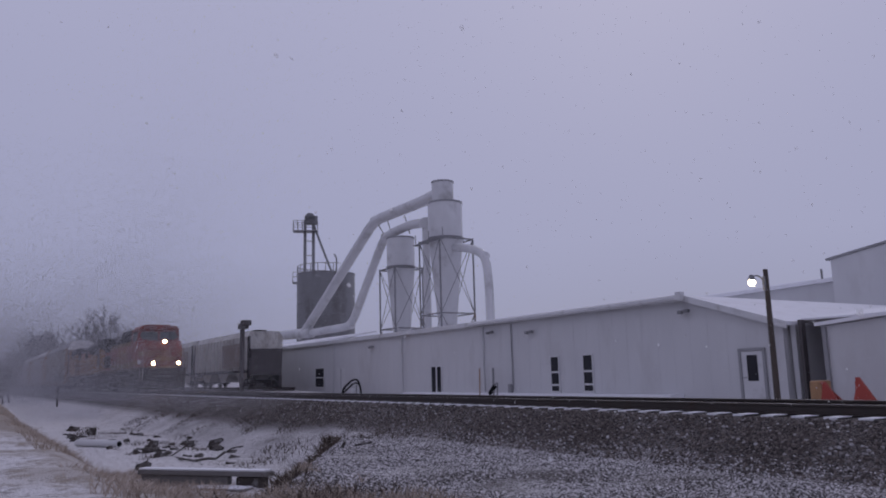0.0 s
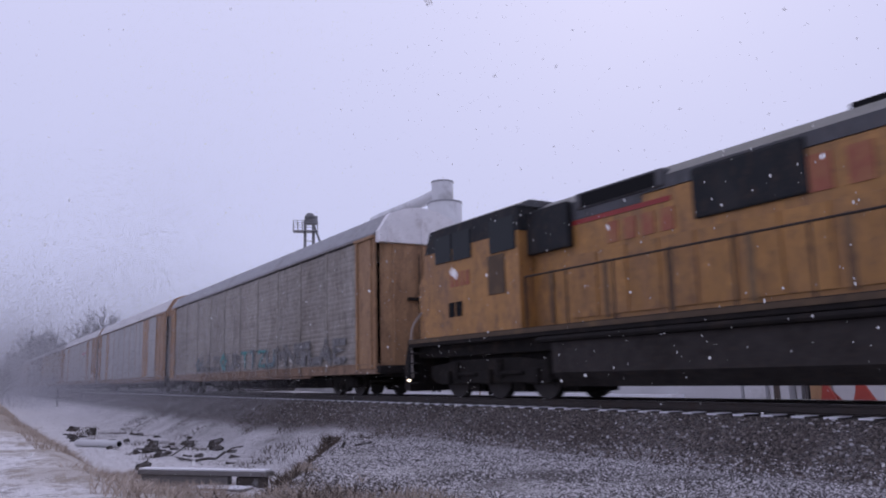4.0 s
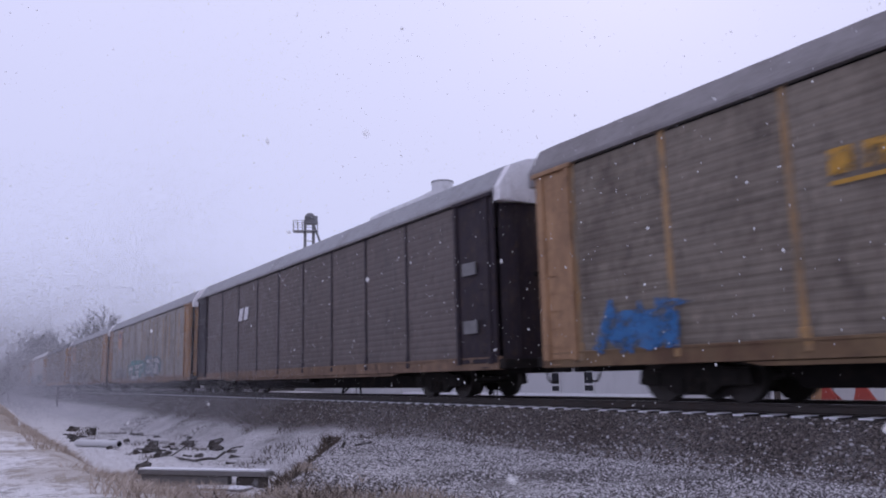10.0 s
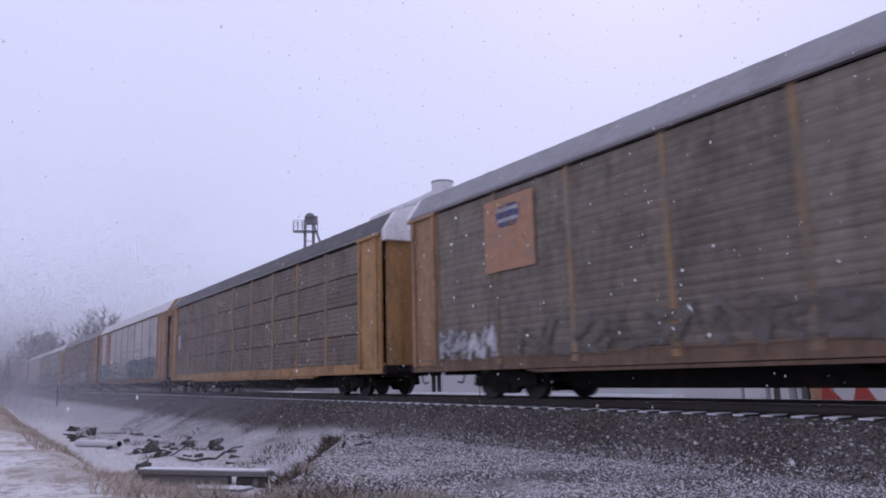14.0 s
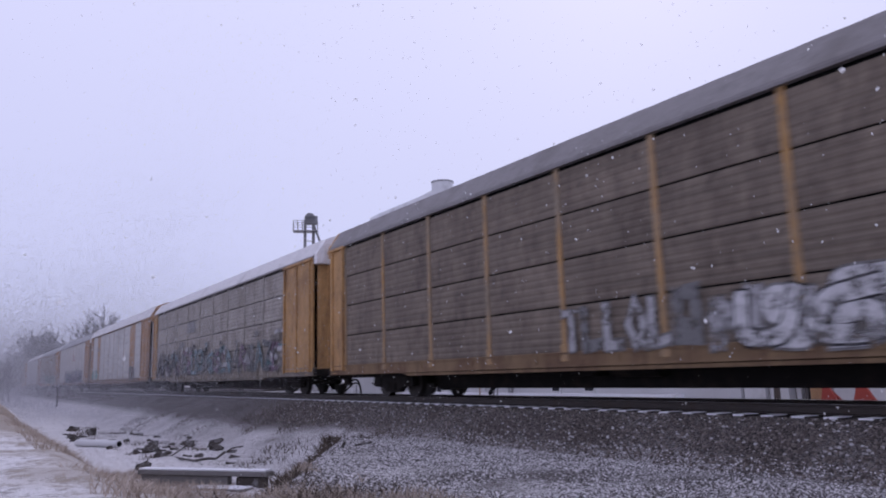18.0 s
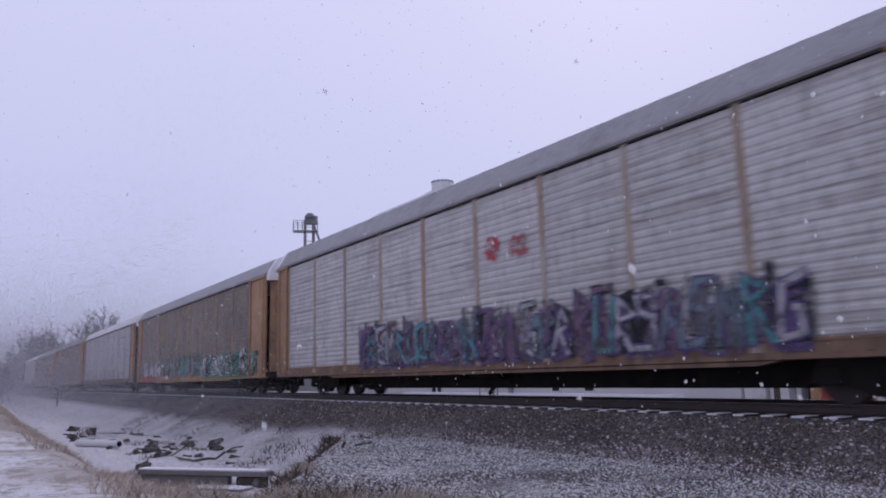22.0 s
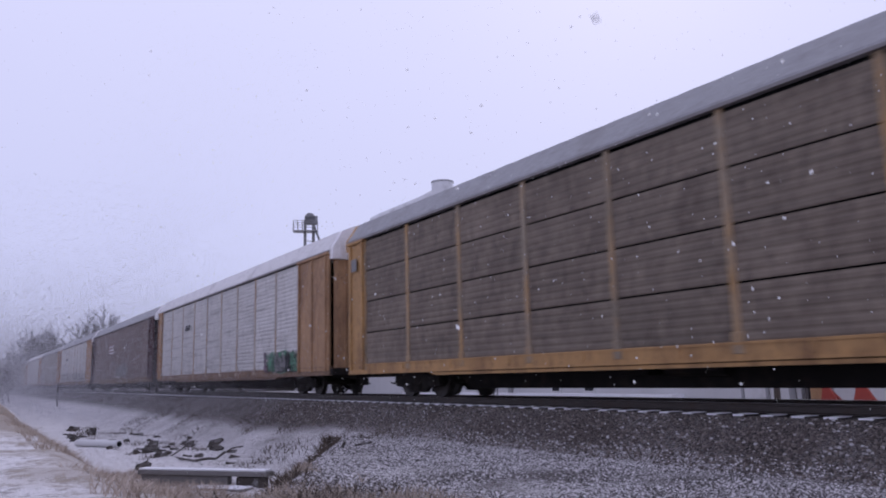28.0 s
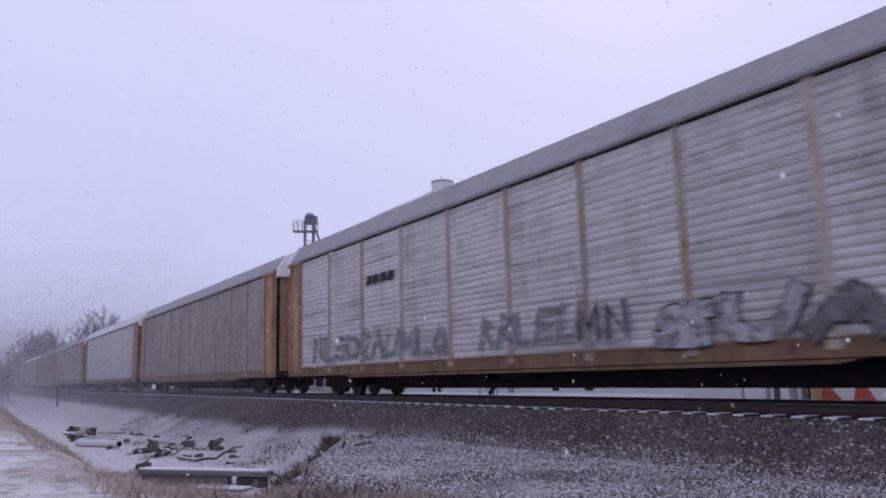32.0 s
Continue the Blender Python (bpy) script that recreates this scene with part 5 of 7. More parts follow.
# letter-like strokes on a unit square; each is one unbroken line
STROKES = [[(0.05, 0), (0.1, 1), (0.9, 0.75), (0.15, 0.5), (0.95, 0)], [(0.95, 0.9), (0.1, 0.95), (0.1, 0.5), (0.9, 0.5), (0.9, 0.05), (0.05, 0.0)], [(0.05, 1), (0.1, 0.0), (0.9, 0.0), (0.95, 1)],
           [(0.0, 0), (0.1, 1), (0.5, 0.35), (0.9, 1), (1.0, 0)], [(0, 0), (0.5, 1), (0.75, 0.4), (0.25, 0.35), (0.95, 0.0)], [(0.95, 1), (0.1, 0.9), (0.05, 0.1), (0.9, 0.0), (0.9, 0.45), (0.5, 0.45)],
           [(0.05, 0.95), (0.95, 1.0), (0.5, 0.95), (0.5, 0.0)], [(0.1, 0), (0.05, 1), (0.9, 0.05), (0.95, 1)], [(0.9, 0.0), (0.1, 0.0), (0.1, 0.5), (0.8, 0.5), (0.1, 0.5), (0.1, 1.0), (0.95, 1.0)],
           [(0.5, 0.0), (0.05, 0.5), (0.5, 1.0), (0.95, 0.5), (0.5, 0.0), (0.9, -0.1)], [(0.05, 1), (0.95, 1), (0.1, 0), (0.95, 0)], [(0.05, 1), (0.1, 0), (0.95, 0.05)],
           [(0.0, 0), (0.5, 1), (0.78, 0.4), (0.3, 0.38), (0.8, 0.42), (1.0, 0)], [(0.1, 0.05), (0.05, 0.9), (0.9, 0.95), (0.95, 0.05), (0.1, 0.0), (0.5, 0.3)]]


def ribbon(bm, points, width, y, sink):
    """A sprayed stroke: one flat band along a bent line, each bend a hair proud of the last."""
    pts = [Vector(p) for p in points]
    rows = []
    for i, p in enumerate(pts):
        a, c = pts[max(i - 1, 0)], pts[min(i + 1, len(pts) - 1)]
        u = (p - a).normalized() if i else (c - p).normalized()
        w = (c - p).normalized() if i < len(pts) - 1 else u
        t = u + w
        t = t.normalized() if t.length > 0.25 else Vector((-u.y, u.x))
        side = Vector((-t.y, t.x)) * width / 2 / max(0.62, abs(t.dot(u)))
        cap = u * (width * 0.45) * (-1 if i == 0 else (1 if i == len(pts) - 1 else 0))
        rows.append([bm.verts.new((q.x, y - sink * i, q.y)) for q in (p + cap - side, p + cap + side)])
    for r0, r1 in zip(rows, rows[1:]):
        bm.faces.new((r0[0], r0[1], r1[1], r1[0]))
    return bm


def rounded(points, steps=3):
    out = [points[0]]
    for a, p, c in zip(points, points[1:], points[2:]):
        s0, e0 = Vector(p).lerp(Vector(a), 0.35), Vector(p).lerp(Vector(c), 0.35)
        out += [tuple(s0.lerp(Vector(p), k / steps).lerp(Vector(p).lerp(e0, k / steps), k / steps)) for k in range(steps + 1)]
    return out + [points[-1]]


def graffiti(car, x0, x1, z0, z1, fills, seed, letters=6, outline="ink", lift=0.055, style="wild", forms=()):
    """Spray-painted letter-like shapes that spell nothing. wild: thin jagged strokes; block: fat straight ones; bubble: fat round ones."""
    r = random.Random(seed)
    step, h = (x1 - x0) / letters, z1 - z0
    y = -SIDE - lift
    tag = thing_part("graffiti", car, "spray-painted graffiti of abstract shapes")
    for k in range(letters):
        xa = x0 + k * step
        jitter, wide, lean = {"wild": (0.16, 0.17, 0.3), "block": (0.05, 0.27, 0.06), "bubble": (0.09, 0.33, 0.12)}[style]
        w = min(step, h * 0.8) * wide * r.uniform(0.85, 1.15)
        slope, top = r.uniform(-0.3, 1.0) * lean * step, h * r.uniform(0.8, 1.0) - w
        shape = STROKES[forms[k % len(forms)]] if forms else r.choice(STROKES)
        pts = [(xa + w * 0.6 + (u + r.uniform(-jitter, jitter)) * (step * 1.02 - w) + slope * v, z0 + w * 0.5 + min(1.0, max(0.0, v + r.uniform(-jitter, jitter))) * top) for u, v in shape]
        if style == "bubble":
            pts = rounded(pts)
        part("sprayed_outline", ribbon(B(), pts, w + 0.09, y, 0.0003), M["s_" + outline], tag)
        part("sprayed_letter", ribbon(B(), pts, w, y - 0.006, 0.0003), M["s_" + fills[r.randrange(len(fills))]], tag)


def thing_part(name, parent, label):
    ob = new(name)
    ob.parent = parent
    ob["label"] = label
    return ob


def patch(car, x0, x1, z0, z1, colour, label, lift=0.054, name="painted_patch", rough=0.0, seed=1, parent=None):
    """A flat painted field on the near side; rough > 0 gives it a sprayed, uneven rim."""
    bm = B()
    r = random.Random(seed)
    y = -SIDE - lift
    if rough:
        n = 22
        pts = []
        for k in range(n):
            t = 2 * math.pi * k / n
            c, s = math.cos(t), math.sin(t)
            sq = max(abs(c), abs(s)) ** -0.8
            m = 1 + r.uniform(-rough, rough)
            pts.append(((x0 + x1) / 2 + c * sq * (x1 - x0) / 2 * m * 0.9, y, (z0 + z1) / 2 + s * sq * (z1 - z0) / 2 * m * 0.9))
        bm.faces.new([bm.verts.new(p) for p in pts])
    else:
        bm.faces.new([bm.verts.new(p) for p in ((x0, y, z0), (x1, y, z0), (x1, y, z1), (x0, y, z1))])
    if rough >= 0.06 and colour.startswith("g_"):
        colour = "s_" + colour[2:]
    return part(name, bm, M[colour], parent or car, label)


def mark(car, x0, x1, z0, z1, colour, seed=1, bars=5, slant=0.06, label="row of plain lettering bars"):
    """Lettering too far or too worn to read, or a mark that must stay blank: a row of plain bars."""
    r = random.Random(seed)
    bm = B()
    step = (x1 - x0) / bars
    for k in range(bars):
        a, w = x0 + k * step, step * 0.72
        cut = [(a, z0), (a + w, z0), (a + w + slant, z1), (a + slant, z1)]
        bm.faces.new([bm.verts.new((px, -SIDE - 0.062, pz)) for px, pz in cut])
    part("lettering", bm, M[colour], car, label)


def autorack(number, side, frame_paint, roof, style="fine", post=None, bands=(), end_paint=None, cap="roof", label="", sill=None, post_w=0.12, rear_w=1.2, front_w=1.3, top=None, door=None):
    """An enclosed car carrier: sills, panels and posts each side, roof, bulged end doors, trucks.
    bands: stretches (from, to) of the side that are solid painted plate; rear_w, front_w: the painted end panels' widths."""
    car = thing("autorack_car", (0, TRACK_Y, 0), label, "freight car", "autorack train")
    post, end_paint, sill = post or frame_paint, end_paint or frame_paint, sill or frame_paint
    sill = "sill_tan" if sill == "frame_tan" else sill
    top = top or "roof_brown"
    lo, hi = -HALF + rear_w, HALF - front_w
    edges = [lo]
    for a, c in list(bands) + [(hi, None)]:
        n = max(1, round((a - edges[-1]) / 2.6))
        edges += [edges[-1] + (a - edges[-1]) * (i + 1) / n for i in range(n)]
        if c is not None:
            edges.append(c)
    painted = {round(a, 3) for a, c in bands}
    for s in (-1, 1):
        turn = Matrix.Identity(4) if s < 0 else Matrix.Diagonal((1, -1, 1, 1))

        def sill_build():
            bm = B()
            box(bm, -HALF, HALF, -SIDE - 0.03, -SIDE + 0.12, SILL_LO + 0.14, SILL_HI, 0.015)
            prism(bm, [(-8.6, SILL_LO + 0.13), (-8.2, SILL_LO + 0.06), (8.2, SILL_LO + 0.06), (8.6, SILL_LO + 0.13)], -SIDE - 0.02, -SIDE + 0.1, "y")
            box(bm, -HALF + 0.1, HALF - 0.1, -SIDE - 0.05, -SIDE - 0.02, SILL_LO + 0.15, SILL_LO + 0.20)
            box(bm, -HALF + 0.2, HALF - 0.2, -SIDE - 0.045, -SIDE - 0.02, SILL_HI - 0.05, SILL_HI - 0.01)
            for x in np.arange(-12.5, 12.6, 2.5):
                box(bm, x - 0.05, x + 0.05, -SIDE - 0.05, -SIDE, SILL_LO + 0.24, SILL_HI)
            return bm
        part("side_sill", shared("side_sill", sill_build, sill), None, car, "worn painted side sill" if s < 0 else "").matrix_basis = turn
        part("top_rail", shared("top_rail", lambda: box(B(), -HALF, HALF, -SIDE - 0.09, -SIDE + 0.05, EAVE - 0.075, EAVE - 0.004, 0.01), top), None, car).matrix_basis = turn
        # black sheet added behind the panels to give the slots their shade
        part("slot_shadow", shared("slot_shadow", lambda: box(B(), -HALF + 0.3, HALF - 0.3, -SIDE + 0.16, -SIDE + 0.2, SILL_HI, EAVE - 0.02), "black"), None, car, "black sheet added behind the side as the slots' shade").matrix_basis = turn
        for a, c in zip(edges, edges[1:]):
            filled = round(a, 3) in painted
            sheets = 4 if style == "slotted" and not filled else 1
            for k2 in range(sheets):
                p = part("side_panel", panel_mesh("plate" if filled else style, frame_paint if filled else side, c - a), None, car, "solid painted plate" if filled else "")
                p.matrix_basis = turn @ Matrix.Translation(((a + c) / 2, -SIDE, k2 * (EAVE - 0.12 - SILL_HI) / 4))
            if not filled:
                p = part("side_post", post_mesh(post, post_w), None, car)
                p.matrix_basis = turn @ Matrix.Translation((a, -SIDE, 0))

        def end_side_build(width):
            bm = B()
            box(bm, HALF - width + 0.03, HALF - 0.02, -SIDE - 0.045, -SIDE + 0.05, SILL_LO + 0.3, EAVE - 0.1, 0.02)
            box(bm, HALF - width + 0.03, HALF - width + 0.15, -SIDE - 0.11, -SIDE, SILL_LO + 0.28, EAVE - 0.06, 0.015)
            box(bm, HALF - 0.30, HALF - 0.18, -SIDE - 0.10, -SIDE, SILL_LO + 0.28, EAVE - 0.08, 0.015)
            if width > 2:
                box(bm, HALF - width * 0.55, HALF - width * 0.55 + 0.1, -SIDE - 0.09, -SIDE, SILL_LO + 0.28, EAVE - 0.08, 0.015)
            for z in np.arange(0.75, 2.7, 0.38):
                box(bm, HALF - 0.62, HALF - 0.32, -SIDE - 0.075, -SIDE - 0.06, z, z + 0.02)
            box(bm, HALF - width - 0.05, HALF + 0.02, -SIDE - 0.13, -SIDE - 0.02, EAVE - 0.16, EAVE - 0.06, 0.02)
            return bm
        for e, width in ((1, front_w), (-1, rear_w)):
            p = part("end_panel", shared("end_panel_%.1f" % width, lambda: end_side_build(width), end_paint), None, car)
            p.matrix_basis = turn @ (Matrix.Identity(4) if e > 0 else Matrix.Diagonal((-1, 1, 1, 1)))
    tall = 1.18 if len(bands) == 2 else (1.1 if style == "ripple" else 1.0)
    part("roof", shared("roof_%.1f" % tall, lambda: roof_build(tall), roof), None, car, "corrugated metal roof")
    for e in (1, -1):
        turn = Matrix.Translation((e * (HALF - 0.1), 0, 0)) @ (Matrix.Identity(4) if e > 0 else Matrix.Rotation(math.pi, 4, "Z"))
        for s in (-1, 1):
            part("end_door", shared("end_door_" + ("l" if s < 0 else "r"), lambda: door_build(s), door or end_paint), None, car, "bulged end door").matrix_basis = turn
        part("latch", shared("latch", latch_build, "under"), None, car, "dark latch rod").matrix_basis = turn
        part("end_cap", shared("end_cap_%.1f" % tall, lambda: end_cap_build(tall), "snow_crust" if cap == "white" else (roof if cap == "roof" else end_paint)), None, car, "arched end cap").matrix_basis = turn
        part("end_sill", shared("end_sill", lambda: box(B(), 0.0, 0.32, -SIDE, SILL_SIDE, 0.72, 0.95, 0.02), "under"), None, car).matrix_basis = turn
        part("coupler", shared("coupler", lambda: box(box(B(), 0.3, 0.72, -0.1, 0.1, 0.62, 0.86, 0.03), 0.5, 0.74, -0.17, 0.17, 0.6, 0.88, 0.05), "under"), None, car).matrix_basis = turn
        part("air_hose", shared("air_hose", lambda: tube(B(), bend([(0.3, -0.3, 0.7), (0.45, -0.34, 0.35), (0.68, -0.3, 0.4)], 0.15), 0.025, 6), "under"), None, car).matrix_basis = turn
        truck(car, e * 10.05)
    part("centre_sill", shared("centre_sill", lambda: prism(B(), [(-13.4, 0.6), (-8.75, 0.6), (-8.3, 0.24), (8.3, 0.24), (8.75, 0.6), (13.4, 0.6), (13.4, 0.88), (-13.4, 0.88)], -0.42, 0.42, "y"), "under"), None, car)
    part("deck", shared("deck", lambda: box(B(), -13.3, 13.3, -1.4, 1.4, 0.88, 1.0), "under"), None, car)
    part("brake_gear", shared("brake_gear", lambda: rod(rod(box(B(), -2.2, -1.4, -0.9, -0.4, 0.5, 0.85, 0.04), (-1.0, -0.7, 0.66), (0.3, -0.7, 0.66), 0.2, 12), (-7.5, -0.5, 0.62), (7.5, -0.5, 0.62), 0.03, 6), "under"), None, car)
    return car


SILL_SIDE = SIDE


def handrail(parent, x0, x1, y, z0, z1, n, material):
    for k in range(n):
        x = x0 + (x1 - x0) * k / (n - 1)
        part("stanchion", rod(B(), (x, y, z0), (x, y, z1), 0.022, 6), material, parent)
    part("handrail", rod(B(), (x0, y, z1), (x1, y, z1), 0.022, 6), material, parent)


def loco_truck(loco, x):
    t = part("truck", shared("loco_truck_frame", loco_truck_build, "under_pale"), None, loco, "heavy three-axle truck")
    t.location.x = x
    for dx in (-1.85, 0.0, 1.85):
        w = part("wheelset", MESH["loco_wheelset"], None, t)
        w.location = (dx, 0, LOCO_R)
        LOCO_WHEELS.append(w)


LOCO_WHEELS = []


def loco_truck_build():
    bm = B()
    for s in (-1, 1):
        prism(bm, [(-2.7, 0.55), (-2.4, 0.40), (2.4, 0.40), (2.7, 0.55), (2.65, 0.85), (1.2, 0.98), (-1.2, 0.98), (-2.65, 0.85)], s * 1.08 - 0.1, s * 1.08 + 0.1, "y")
        for x in (-1.85, 0, 1.85):
            box(bm, x - 0.22, x + 0.22, s * 1.2 - 0.1, s * 1.2 + 0.08, 0.36, 0.72, 0.04)
            rod(bm, (x + 0.55, s * 1.22, 0.5), (x + 0.55, s * 1.22, 0.95), 0.1, 8)
    box(bm, -2.2, 2.2, -0.9, 0.9, 0.7, 1.1)
    for x in (-1.25, 0.6, 2.3):       # traction motors and brake gear between the wheels
        box(bm, x - 0.4, x + 0.4, -0.62, 0.62, 0.16, 0.8, 0.04)
    for s in (-1, 1):
        for x in (-0.95, 0.95):
            box(bm, x - 0.22, x + 0.22, s * 0.9 - 0.05, s * 0.9 + 0.05, 0.18, 0.62, 0.02)
            rod(bm, (x - 0.5, s * 1.21, 0.62), (x + 0.5, s * 1.21, 0.62), 0.05, 8)
    return bm


def snow_fringe(loco, x, material):
    part("pilot", prism(B(), [(x, 0.18), (x + 0.28, 0.22), (x + 0.32, 0.9), (x + 0.1, 1.5), (x, 1.5)] if x > 0 else [(x, 0.18), (x - 0.28, 0.22), (x - 0.32, 0.9), (x - 0.1, 1.5), (x, 1.5)], -1.45, 1.45, "y"), material, loco, "dark pilot plough")


def lit_lens(parent, x, y, z, r, facing=1, material=None):
    part("lens", rod(B(), (x, y, z), (x + 0.03 * facing, y, z), r, 14), material or M["headlight"], parent, "glowing lamp lens")


def lead_locomotive():
    """Orange and dark six-axle road locomotive, cab leading; x runs forward."""
    loco = thing("lead_locomotive", (0, TRACK_Y, 0), "orange-red diesel locomotive with dark roof and lit headlights", "locomotive")
    part("frame", box(box(B(), -10.4, 9.85, -1.52, 1.52, 1.42, 1.70, 0.02), -10.3, 9.8, -1.2, 1.2, 1.12, 1.42), M["under"], loco, "dark frame with walkways")
    part("hood", box(B(), -10.1, 5.0, -1.05, 1.05, 1.70, 3.84, 0.03), M["orange"], loco, "orange long hood")
    part("hood_top", prism(B(), [(-1.06, 3.84), (-1.06, 4.05), (-0.75, 4.34), (0.75, 4.34), (1.06, 4.05), (1.06, 3.84)], -10.05, 5.0), M["dark_green"], loco, "dark hood top")
    part("dynamic_brake", box(B(), -0.3, 5.0, -1.28, 1.28, 3.9, 4.70, 0.05), M["dark_green"], loco, "raised dark equipment box")
    for k in range(6):
        part("louvre", box(B(), 0.1 + k * 0.78, 0.72 + k * 0.78, -1.31, -1.285, 4.02, 4.5), M["black"], loco)
    part("radiator", prism(B(), [(-1.06, 3.70), (-1.55, 3.98), (-1.55, 4.60), (1.55, 4.60), (1.55, 3.98), (1.06, 3.70)], -10.85, -6.4), M["dark_green"], loco, "overhanging radiator wing")
    part("radiator_slope", prism(B(), [(-6.4, 4.05), (-6.4, 4.58), (-5.3, 4.30), (-5.3, 4.05)], -1.2, 1.2, "y"), M["dark_green"], loco)
    part("radiator_screen", box(B(), -10.05, -7.15, -1.13, -1.055, 3.42, 3.86, 0.01), M["dark_green"], loco, "dark screen below the radiator")
    part("exhaust", prism(B(), [(-5.45, 4.3), (-4.65, 4.3), (-4.55, 4.72), (-5.5, 4.72)], -0.35, 0.35, "y"), M["black"], loco, "black boxy exhaust stack")
    part("roof_hatch", box(B(), -3.4, -2.3, -0.5, 0.5, 4.3, 4.44, 0.04), M["black"], loco)
    for x in (-1.7, -1.3):
        part("horn", rod(B(), (x, 0.2, 4.3), (x, 0.2, 4.55), 0.09, 8), M["black"], loco)
    part("rear_panel", box(B(), -10.0, -6.3, -1.12, -1.055, 1.75, 3.40, 0.01), M["orange"], loco, "louvred rear panel")
    for k in range(9):
        part("vent", box(B(), -9.85 + k * 0.38, -9.62 + k * 0.38, -1.15, -1.125, 2.06, 3.08 + 0.12 * (k % 3 == 1)), M["black"], loco)
    for k in range(11):
        x = -6.1 + k * 1.0
        part("hood_door", box(B(), x + 0.03, x + 0.95, -1.075, -1.055, 2.26, 3.48, 0.008), M["orange"], loco)
    for x in np.arange(-5.8, 5, 2.0):
        part("door_latch", box(B(), x, x + 0.06, -1.10, -1.077, 2.5, 2.7), M["black"], loco)
    # gold bands with dark lines along the hood
    for x0, x1, z0, z1, y in ((-7.1, 4.95, 3.58, 3.85, -1.085), (-6.2, 4.95, 1.86, 2.22, -1.10)):
        band = part("gold_band", box(B(), x0, x1, y, -1.052, z0, z1), M["gold"], loco, "soiled gold band")
        for f in (0.25, 0.5, 0.75):
            z = z0 + (z1 - z0) * f
            part("dark_line", box(B(), x0, x1, y - 0.006, y - 0.001, z - 0.016, z + 0.016), M["dark_green"], band)
    part("sill_stripe", box(B(), -10.3, 9.1, -1.545, -1.525, 1.54, 1.76), M["sill_grime"], loco, "rusty soiled walkway edge")
    # plain gold shapes where the hood carries its mark, each with dark red slits
    for x0, x1, cut in ((-3.3, -2.12, 2), (-1.9, -0.78, 1), (-0.62, 0.3, 2), (0.46, 1.2, 1)):
        letter = part("lettering", prism(B(), [(x0, 2.42), (x1 - 0.1, 2.42), (x1, 2.55), (x1 - 0.06, 2.85), (x1, 3.1), (x1 - 0.1, 3.34), (x0 + 0.04, 3.34), (x0 + 0.1, 2.88)], -1.102, -1.08, "y"), M["gold_dim"], loco, "plain gold shape on the hood")
        for k in range(cut):
            z = 2.62 + 0.36 * k
            part("slit", box(B(), x0 + 0.36, x1 - 0.3 + 0.32 * (cut == 1), -1.108, -1.103, z, z + 0.2), M["orange"], letter)
    # cab and nose
    cab = part("cab", prism(B(), [(5.0, 1.70), (7.62, 1.70), (7.62, 3.5), (7.54, 4.40), (7.35, 4.58), (5.0, 4.58)], -1.45, 1.45, "y"), M["orange"], loco, "orange cab")
    part("cab_roof", prism(B(), [(-1.47, 4.52), (-1.2, 4.80), (1.2, 4.80), (1.47, 4.52)], 5.3, 7.6), M["orange"], cab, "orange cab roof")
    part("roof_ac", box(B(), 6.3, 7.3, -0.85, 0.85, 4.80, 4.90, 0.03), M["orange"], cab)
    for x0, x1 in ((6.0, 6.5), (6.6, 7.12)):
        part("side_window", box(B(), x0, x1, -1.475, -1.463, 3.76, 4.28), M["cab_pane"], cab, "grey-green cab window")
    part("window_surround", box(B(), 5.62, 7.22, -1.462, -1.451, 3.68, 4.36), M["dark_green"], cab, "dark window surround")
    part("sunshade", prism(B(), [(-1.46, 4.38), (-1.66, 4.30), (-1.66, 4.32), (-1.46, 4.41)], 5.7, 7.15), M["dark_green"], cab)
    bars = B()
    for k in range(4):
        box(bars, 6.2 + k * 0.28, 6.38 + k * 0.28, -1.46, -1.451, 2.95, 3.3)
    part("number_bars", bars, M["faded_orange"], cab, "blank faded number bars")
    for x in (5.15, 5.55):
        part("panel_seam", box(B(), x, x + 0.03, -1.458, -1.451, 1.8, 3.6), M["dark_green"], cab)
    low_band = part("low_band", box(B(), 5.0, 7.5, -1.47, -1.452, 1.90, 2.26), M["gold_dim"], cab, "soiled gold band")
    for z in (1.99, 2.08, 2.17):
        part("dark_line", box(B(), 5.0, 7.5, -1.476, -1.471, z - 0.014, z + 0.014), M["dark_green"], low_band)
    for sgn in (-1, 1):
        shield = B()
        pts = [(0.06, 3.70), (0.06, 4.36), (1.2, 4.36), (1.36, 4.0), (1.1, 3.76)]
        shield.faces.new([shield.verts.new((7.645 - (z - 3.5) * 0.09, sgn * y, z)) for y, z in pts])
        part("windscreen", shield, M["cab_pane"], cab, "grey-green windscreen pane")
        part("roof_board", box(B(), 7.3, 7.68, sgn * 0.78 - 0.36, sgn * 0.78 + 0.36, 4.5, 4.78, 0.03), M["faded_orange"], cab)
        part("wiper", rod(B(), (7.66, sgn * 0.6, 3.72), (7.61, sgn * 0.75, 4.25), 0.012, 5), M["black"], cab)
    hull = B()
    side_cut = [(7.62, -1.44), (9.25, -1.36), (9.72, -1.0), (9.92, 0.0), (9.72, 1.0), (9.25, 1.36), (7.62, 1.44)]
    low = [hull.verts.new((x, y, 1.70)) for x, y in side_cut]
    mid = [hull.verts.new((7.62 + (x - 7.62) * 0.93, y * 0.99, 3.05)) for x, y in side_cut]
    top = [hull.verts.new((7.62 + (x - 7.62) * 0.79, y * 0.93, 3.66 - 0.03 * (x - 7.62))) for x, y in side_cut]
    for a, c in ((low, mid), (mid, top)):
        for k in range(7):
            hull.faces.new((a[k], a[(k + 1) % 7], c[(k + 1) % 7], c[k]))
    hull.faces.new(low), hull.faces.new(top)
